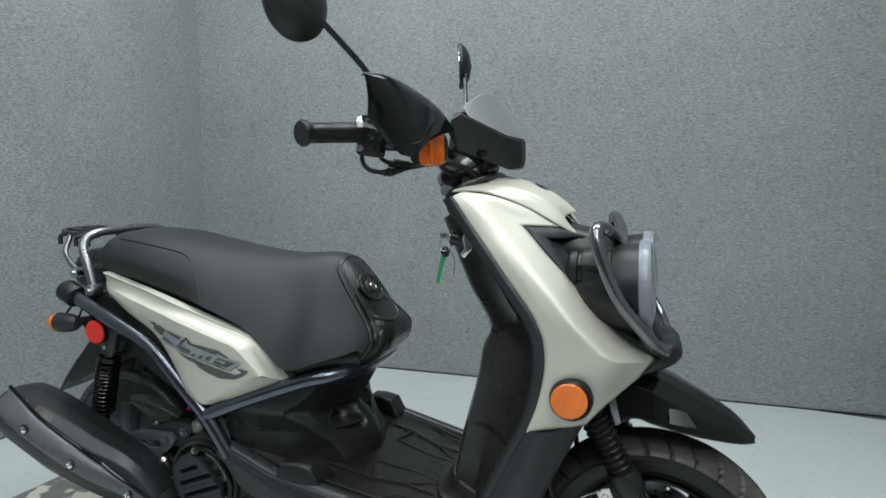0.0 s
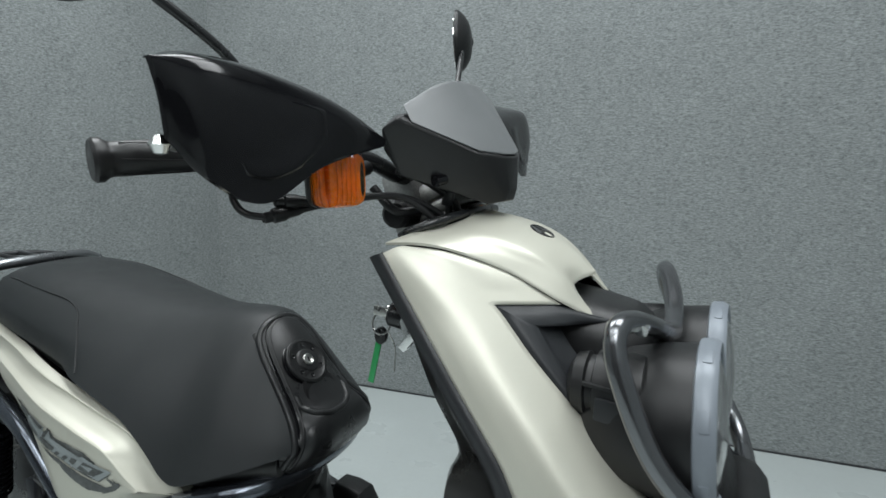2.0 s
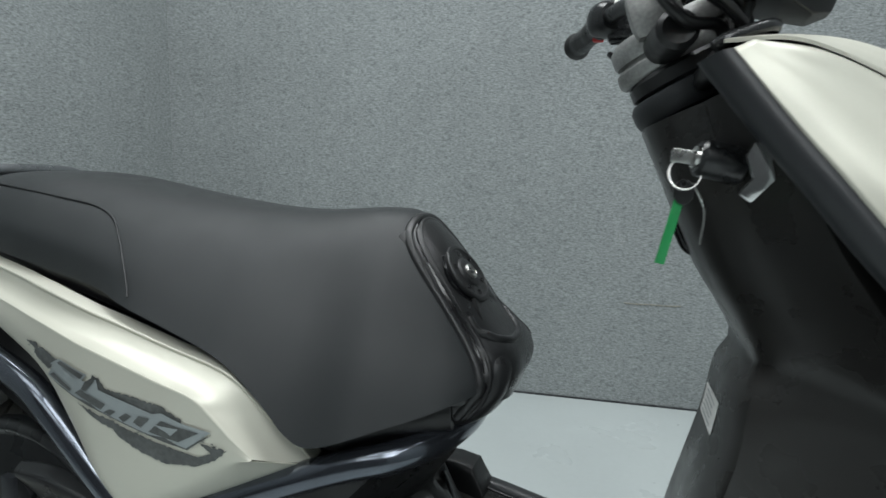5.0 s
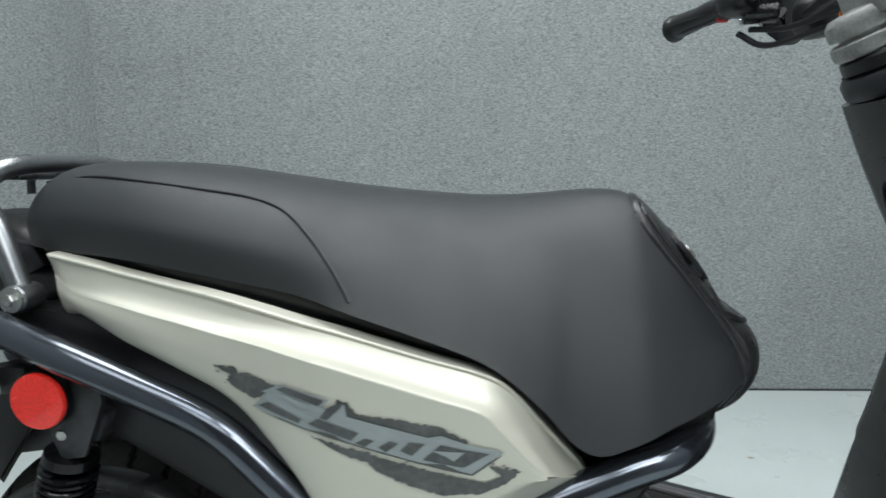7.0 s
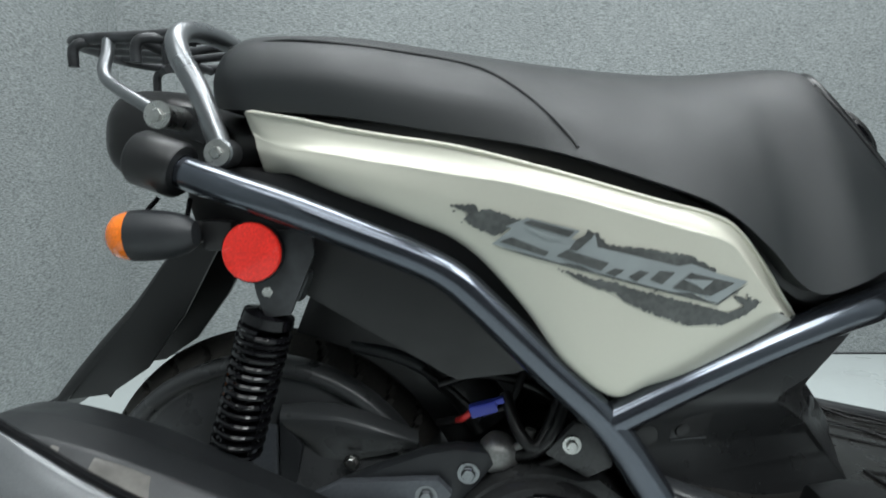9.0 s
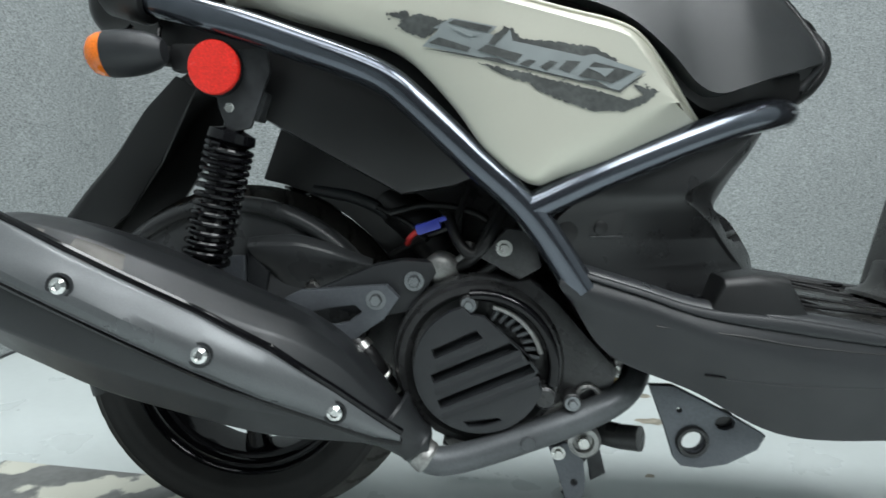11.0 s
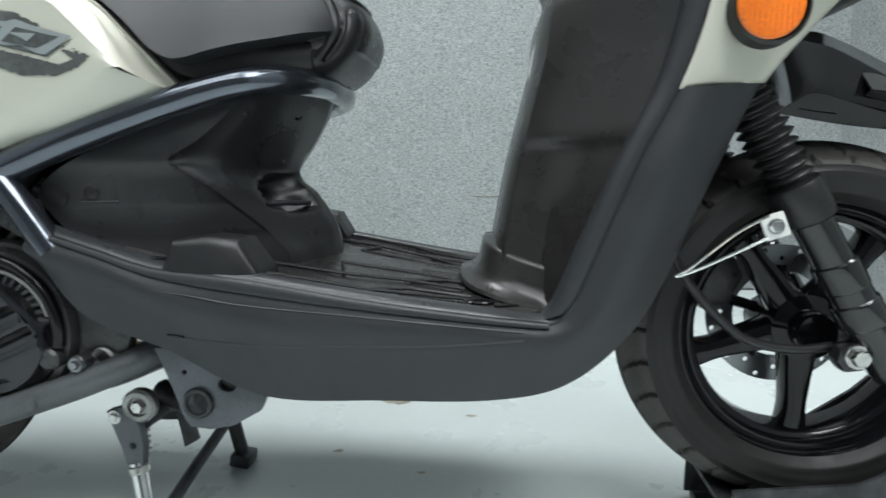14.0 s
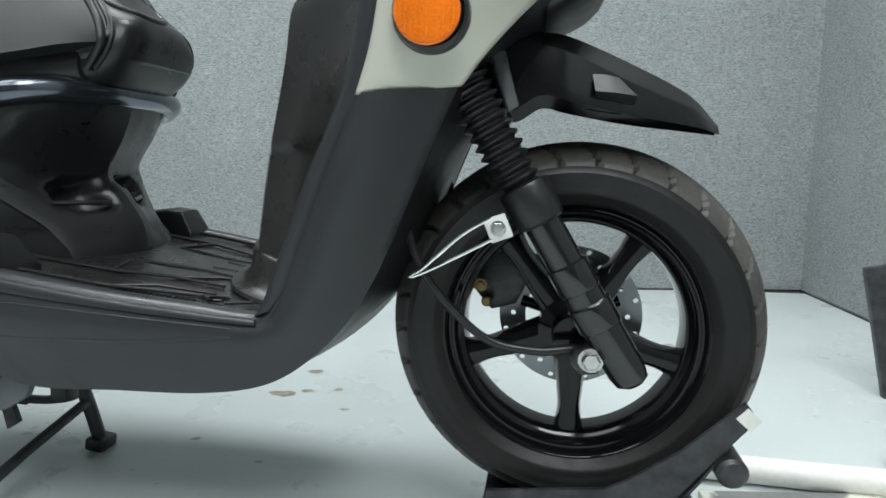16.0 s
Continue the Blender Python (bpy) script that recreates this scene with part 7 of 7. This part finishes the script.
    T2 = [sp(0.868, -0.396, 1.180), sp(0.894, -0.37, 1.160), sp(0.904, -0.30, 1.142), sp(0.908, -0.225, 1.140), sp(0.906, -0.145, 1.145)]
    T3 = [sp(0.864, -0.389, 1.148), sp(0.888, -0.37, 1.114), sp(0.902, -0.325, 1.093), sp(0.907, -0.25, 1.124), sp(0.907, -0.150, 1.143)]
    gd2 = part("hand_guard", skin_bm([T0, T1, T2, T3], 44, 23, (-0.006, 0, 0)), M_GLOSS, bar, "gloss black knuckle guard", sharp=50)
    rows_g = [[Vector(a).lerp(Vector(b), f) for a, b in zip(T1, T3)] for f in (0.10, 0.14, 0.45, 0.76, 0.82)]
    inset_g = []
    for q, row in enumerate(rows_g):
        line = spline(row, 41)
        lo, hi = (8, 29) if q < 2 else (9, 31) if q == 2 else (15, 27)
        inset_g.append([line[int(lo + (hi - lo) * k / 7)] + Vector((0.7, 0.7 * side, 0.0)) * (0.0004 if q in (0, 4) or k in (0, 7) else 0.0065) for k in range(8)])
    part("guard_panel", skin_bm(inset_g, 30, 17, (-0.004, 0, 0)), M_GLOSS, gd2, "raised gloss panel on the knuckle guard", sharp=40)
    part("guard_stay", rod_bm(sp(0.80, -0.225, 1.15), sp(0.886, -0.225, 1.16), 0.008, 12), M_SATIN, gd2)
    part("guard_bracket", box_bm((0.010, 0.044, 0.026), Matrix.Translation(sp(0.876, -0.240, 1.166)), 0.003), M_CAST, gd2, "light metal bracket inside the guard")
    # mirror
    mh = Vector(sp(0.738, -0.390, 1.324) if side < 0 else sp(0.730, -0.392, 1.352))
    ms = part("mirror_stem", tube_bm([sp(0.80, -0.215, 1.145), sp(0.80, -0.228, 1.185), sp(0.790, -0.262, 1.235), tuple(mh + Vector((0.022, 0.03 * -side, -0.022)))], 0.0052, 30, 14), M_SATIN, bar)
    part("mirror_nut", rod_bm(sp(0.80, -0.214, 1.142), sp(0.80, -0.222, 1.172), 0.009, 6), M_STEEL, ms)
    mm3 = along(mh, mh + Vector((1.0, 0.42 * side, 0.05)))
    md = part("mirror_head", lathe_bm([(0, 0.027), (0.015, 0.0262), (0.032, 0.022), (0.046, 0.013), (0.056, 0.001), (0.056, -0.006), (0.0, -0.007)], mm3 @ Matrix.Diagonal((1.0, 1.08, 1, 1)), 44), M_PLASTIC, ms, "round black rear-view mirror")
    part("mirror_glass", lathe_bm([(0.048, -0.0072), (0.048, -0.0085), (0, -0.0085)], mm3 @ Matrix.Diagonal((1.0, 1.08, 1, 1)), 40), M_CHROME, ms)
    part("mirror_joint", lathe_bm([(0.0, 0.03), (0.008, 0.028), (0.0125, 0.018), (0.0145, 0.012), (0, 0.01)], mm3, 20), M_BOOT, ms)
    # turn signal
    sc = Vector(sp(0.880, -0.205, 1.108))
    mt2 = along(sc, sc + Vector((0.8, 0.36 * side, 0.05)))
    ts = part("turn_signal", loft_bm([(-0.032, -0.014, 0.014, 0.014, 3, 0), (-0.024, -0.022, 0.022, 0.023, 4, 0), (-0.010, -0.027, 0.027, 0.029, 5, 0), (0.001, -0.0275, 0.0275, 0.030, 5, 0)], 36, 14), M_PLASTIC, bar, "front turn signal in a black shell")
    ts.data.transform(mt2 @ pose(0, 0, 0, 0, -90, 0))
    ln2 = part("signal_lens", loft_bm([(0.0015, -0.027, 0.027, 0.0295, 5, 0), (0.016, -0.0265, 0.0265, 0.029, 5, 0), (0.026, -0.024, 0.024, 0.026, 4.5, 0), (0.031, -0.018, 0.018, 0.019, 4, 0), (0.032, -0.008, 0.008, 0.008, 3, 0)], 40, 16), M_AMBER, ts, "clear orange plastic lens over a ribbed bowl")
    ln2.data.transform(mt2 @ pose(0, 0, 0, 0, -90, 0))
    for k in range(8):
        rb = part("lens_rib", box_bm((0.003, 0.046, 0.0022), pose(0.0080, 0, -0.0182 + 0.0052 * k), 0.0008), M_AMBER_CORE, ln2)
        rb.data.transform(mt2 @ pose(0, 0, 0, 0, -90, 0))
    core = part("signal_bowl", box_bm((0.004, 0.050, 0.046), pose(0.0045, 0, 0), 0.0015), M_AMBER_CORE, ts, "amber bowl behind the lens")
    core.data.transform(mt2 @ pose(0, 0, 0, 0, -90, 0))
    part("signal_arm", rod_bm(tuple(sc + Vector((-0.02, 0, -0.004))), sp(0.86, -0.115, 1.118), 0.009, 14), M_BOOT, ts)

# cables sweeping from the levers to the neck
th = part("throttle_housing", box_bm((0.052, 0.030, 0.048), pose(0.788, -0.243, 1.088, 0, 6, -18), 0.009, None, 3), M_SATIN, scooter, "black throttle housing beside the grip")
part("housing_screw", bolt_bm((0.776, -0.262, 1.078), (0, -1, 0), 0.004, 0.003, 0.006), M_STEEL, th)
for k, pts in enumerate(([(0.766, -0.240, 1.074), (0.770, -0.240, 1.052), (0.786, -0.238, 1.039), (0.813, -0.226, 1.037), (0.834, -0.185, 1.045), (0.856, -0.135, 1.052), (0.893, -0.09, 1.053), (0.930, -0.055, 1.030), (0.94, -0.04, 1.0)],
                         [(0.786, -0.220, 1.078), (0.798, -0.220, 1.060), (0.818, -0.212, 1.052), (0.842, -0.178, 1.051), (0.868, -0.138, 1.055), (0.900, -0.095, 1.052), (0.928, -0.075, 1.028), (0.94, -0.06, 1.0)])):
    tc = part("throttle_cable", tube_bm(pts, 0.0042, 50, 10), M_BOOT, scooter, "black throttle cable with a rubber boot")
    p, q = (pts[3], pts[4]) if k == 0 else (pts[2], pts[3])
    part("cable_boot", lathe_bm([(0.0045, 0), (0.0062, 0.002), (0.0062, 0.010), (0.0085, 0.012), (0.0085, 0.024), (0.0068, 0.028), (0.0062, 0.040), (0.0045, 0.046)], along(p, q) @ pose(0, 0, -0.012), 16), M_BOOT, tc)
for k, pts in enumerate(([hp(0.80, 0.235, 1.095), hp(0.83, 0.20, 1.07), hp(0.88, 0.12, 1.08), hp(0.935, 0.04, 1.09), hp(0.955, 0.0, 1.06), hp(0.95, -0.02, 1.03)],
                         [hp(0.815, 0.23, 1.10), hp(0.85, 0.17, 1.09), hp(0.90, 0.06, 1.10), hp(0.94, -0.02, 1.08), hp(0.945, -0.03, 1.03)],
                         [hp(0.90, -0.09, 1.115), hp(0.93, -0.06, 1.10), hp(0.955, -0.03, 1.07), hp(0.955, -0.02, 1.03)], [hp(0.87, -0.10, 1.09), hp(0.90, -0.09, 1.06), hp(0.93, -0.06, 1.06), hp(0.94, -0.04, 1.03)])):
    part("control_cable", tube_bm(pts, 0.0046 if k < 2 else 0.006, 40, 10), M_BOOT, scooter, "black control cable" if k == 0 else "")
part("cable_clamp", rod_bm(hp(0.88, -0.02, 1.05), hp(0.895, -0.085, 1.055), 0.02, 16, chamfer=0.005), M_BOOT, scooter)

# --- instrument cowl
def hull(points):
    b = bmesh.new()
    for p in points:
        b.verts.new(p)
    r = bmesh.ops.convex_hull(b, input=b.verts)
    bmesh.ops.delete(b, geom=[v for v in b.verts if not v.link_faces], context="VERTS")
    bmesh.ops.dissolve_limit(b, angle_limit=radians(4), verts=b.verts, edges=b.edges)
    return b


HBI = HB.inverted()


def twin(p):
    """The same place on the other side of the turned handlebar's middle."""
    q = HBI @ Vector(p)
    return HB @ Vector((q.x, -q.y, q.z))


VISOR = [(0.911, -0.117, 1.161), (0.926, -0.078, 1.184), (0.932, -0.040, 1.195), (0.928, 0.0, 1.199), (0.927, -0.123, 1.140), (0.986, -0.062, 1.108), (1.004, -0.022, 1.1045), (0.905, -0.07, 1.165), (0.93, -0.03, 1.185)]
SHELL = [(0.898, -0.140, 1.133), (0.915, -0.133, 1.146), (0.923, -0.127, 1.138), (0.984, -0.066, 1.106), (1.004, -0.026, 1.102), (1.008, -0.020, 1.062), (1.003, -0.022, 1.048), (0.985, -0.036, 1.044), (0.930, -0.082, 1.068), (0.902, -0.106, 1.079), (0.886, -0.118, 1.110), (0.890, -0.10, 1.15), (0.905, -0.085, 1.155)]
low_pts = [Vector(p) for p in SHELL] + [twin(p) for p in SHELL]
top_pts = [Vector(p) for p in VISOR] + [twin(p) for p in VISOR if p[1] < 0]
ic = bevelled(part("instrument_cowl", hull(low_pts), M_PLASTIC, scooter, "angular matt black instrument cowl with a grey visor"), 0.004, 3)
bevelled(part("visor", hull(top_pts), M_SCREEN, ic, "satin grey visor panel"), 0.003, 3)
part("cowl_screw", rod_bm((0.945, -0.075, 1.076), (0.940, -0.090, 1.073), 0.007, 14), M_GLOSS, ic)
part("cowl_stay", tube_bm([hp(0.93, -0.03, 1.10), hp(0.935, -0.03, 1.07), hp(0.93, -0.03, 1.04)], 0.008, 12, 12), M_SATIN, ic)
part("cowl_stay", tube_bm([hp(0.93, 0.03, 1.10), hp(0.935, 0.03, 1.07), hp(0.93, 0.03, 1.04)], 0.008, 12, 12), M_SATIN, ic)

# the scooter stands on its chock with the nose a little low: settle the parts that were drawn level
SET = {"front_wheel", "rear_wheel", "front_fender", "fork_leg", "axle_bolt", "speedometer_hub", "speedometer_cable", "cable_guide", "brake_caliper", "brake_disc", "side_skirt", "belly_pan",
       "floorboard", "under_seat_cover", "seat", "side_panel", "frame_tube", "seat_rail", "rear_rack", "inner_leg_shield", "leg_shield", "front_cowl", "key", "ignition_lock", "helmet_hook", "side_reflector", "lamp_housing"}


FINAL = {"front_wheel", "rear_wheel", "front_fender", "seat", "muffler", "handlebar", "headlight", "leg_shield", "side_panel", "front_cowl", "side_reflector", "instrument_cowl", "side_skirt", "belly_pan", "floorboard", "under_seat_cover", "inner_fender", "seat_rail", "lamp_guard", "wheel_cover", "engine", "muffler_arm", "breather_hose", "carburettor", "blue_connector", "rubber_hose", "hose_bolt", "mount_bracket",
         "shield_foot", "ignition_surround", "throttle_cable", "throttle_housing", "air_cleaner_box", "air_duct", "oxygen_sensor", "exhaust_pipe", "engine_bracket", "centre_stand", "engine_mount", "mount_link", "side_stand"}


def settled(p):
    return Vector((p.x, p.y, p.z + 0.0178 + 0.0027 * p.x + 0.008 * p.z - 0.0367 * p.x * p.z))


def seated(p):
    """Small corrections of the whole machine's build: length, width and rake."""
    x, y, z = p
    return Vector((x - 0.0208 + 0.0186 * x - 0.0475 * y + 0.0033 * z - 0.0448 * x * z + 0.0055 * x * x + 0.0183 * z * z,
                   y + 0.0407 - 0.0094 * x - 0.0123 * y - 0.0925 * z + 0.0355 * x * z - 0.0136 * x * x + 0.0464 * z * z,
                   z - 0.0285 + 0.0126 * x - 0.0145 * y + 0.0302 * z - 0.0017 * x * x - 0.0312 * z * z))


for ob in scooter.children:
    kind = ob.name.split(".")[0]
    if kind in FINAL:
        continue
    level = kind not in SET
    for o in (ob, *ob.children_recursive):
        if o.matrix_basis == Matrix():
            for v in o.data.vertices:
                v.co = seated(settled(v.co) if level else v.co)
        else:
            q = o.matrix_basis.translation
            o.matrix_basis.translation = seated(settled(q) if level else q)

# ---------------------------------------------------------------- things on the floor
chock = tagged(new("wheel_chock"), "black steel cradle chock gripping the front wheel", "wheel chock")
CR = [(1.19, 0.084), (1.26, 0.066), (1.33, 0.064), (1.39, 0.088), (1.44, 0.140), (1.492, 0.222)]
part("cradle", skin_bm([[(x, -0.088, z) for x, z in CR], [(x, 0.088, z) for x, z in CR]], 30, 4, (0, 0, -0.006)), M_STAND, chock, "worn black steel wheel cradle")
for side in (-1, 1):
    part("cradle_side", plate_bm([(1.196, 0.112), (1.339, 0.128), (1.363, 0.140), (1.423, 0.183), (1.490, 0.248), (1.504, 0.228), (1.455, 0.168), (1.424, 0.128), (1.400, 0.075), (1.385, 0.012), (1.195, 0.012)], 0.088 * side - 0.003, 0.088 * side + 0.003, bevel=0.001), M_STAND, chock)
part("base_plate", box_bm((0.29, 0.20, 0.010), pose(1.352, 0.0, 0.006), 0.002), M_STAND, chock)
part("roller", rod_bm((1.479, -0.10, 0.164), (1.479, 0.10, 0.164), 0.018, 20, chamfer=0.004), M_STAND, chock)
part("roller", rod_bm((1.428, -0.10, 0.108), (1.428, 0.10, 0.108), 0.018, 20, chamfer=0.004), M_STAND, chock)
part("paint_chip", box_bm((0.022, 0.001, 0.018), pose(1.494, -0.0918, 0.228, 0, 42, 0), 0), M_WHITE, chock)
boardA = part("floor_board", box_bm((0.95, 0.62, 0.012), pose(2.02, -0.10, 0.004, 0, 0, 8), 0.003), M_BOARD)
tagged(boardA, "flaking off-white and grey painted board on the floor under the chock", "board")
boardB = part("floor_board", box_bm((0.52, 0.46, 0.010), pose(-0.31, -0.13, 0.003, 0, 0, -5), 0.003), M_BOARD)
tagged(boardB, "grey board with flaked white paint under the rear wheel", "board")
pipew = part("white_pipe", rod_bm((1.50, 0.20, 0.023), (2.4, 0.16, 0.023), 0.0215, 24, chamfer=0.003), M_WHITE)
tagged(pipew, "white plastic pipe lying on the floor", "pipe")
pipe2 = part("white_pipe", rod_bm((1.845, 0.265, 0.036), (2.5, 0.33, 0.036), 0.026, 24, chamfer=0.01), M_WHITE)
tagged(pipe2, "white plastic pipe with a rounded end", "pipe")
sign = part("dark_panel", box_bm((0.30, 0.02, 0.34), pose(2.130, 0.62, 0.155, 0, -12, -4), 0.003), M_STAND)
tagged(sign, "dark metal panel leaning by the wall", "panel")

# small flakes of paint missing from the floor, and a pulled thread in the wall fabric
chip_rnd = random.Random(5)
for cx, cy, cr in ((0.685, 0.415, 0.022), (0.735, 0.441, 0.012), (0.707, 0.564, 0.018), (0.803, 0.46, 0.010), (0.853, 0.357, 0.009), (0.62, 0.18, 0.008), (0.78, 0.12, 0.006), (0.93, 0.72, 0.009), (1.02, 0.52, 0.006), (0.35, 0.62, 0.008), (1.62, 0.95, 0.010), (1.20, 1.10, 0.008)):
    cb = bmesh.new()
    cb.faces.new([cb.verts.new((cx + cr * 1.5 * math.cos(a) * chip_rnd.uniform(0.5, 1.2), cy + cr * 0.8 * math.sin(a) * chip_rnd.uniform(0.5, 1.2), 0.0006)) for a in (k * 0.571 for k in range(11))])
    part("floor_chip", cb, M_CHIP, floor)
wall_b = bpy.data.objects["wall_back"]
part("pulled_thread", tube_bm([(0.800, 1.601, 0.396), (0.84, 1.606, 0.394), (0.89, 1.613, 0.396), (0.95, 1.621, 0.395), (1.0, 1.627, 0.398)], 0.0016, 20, 6), M_CHIP, wall_b)
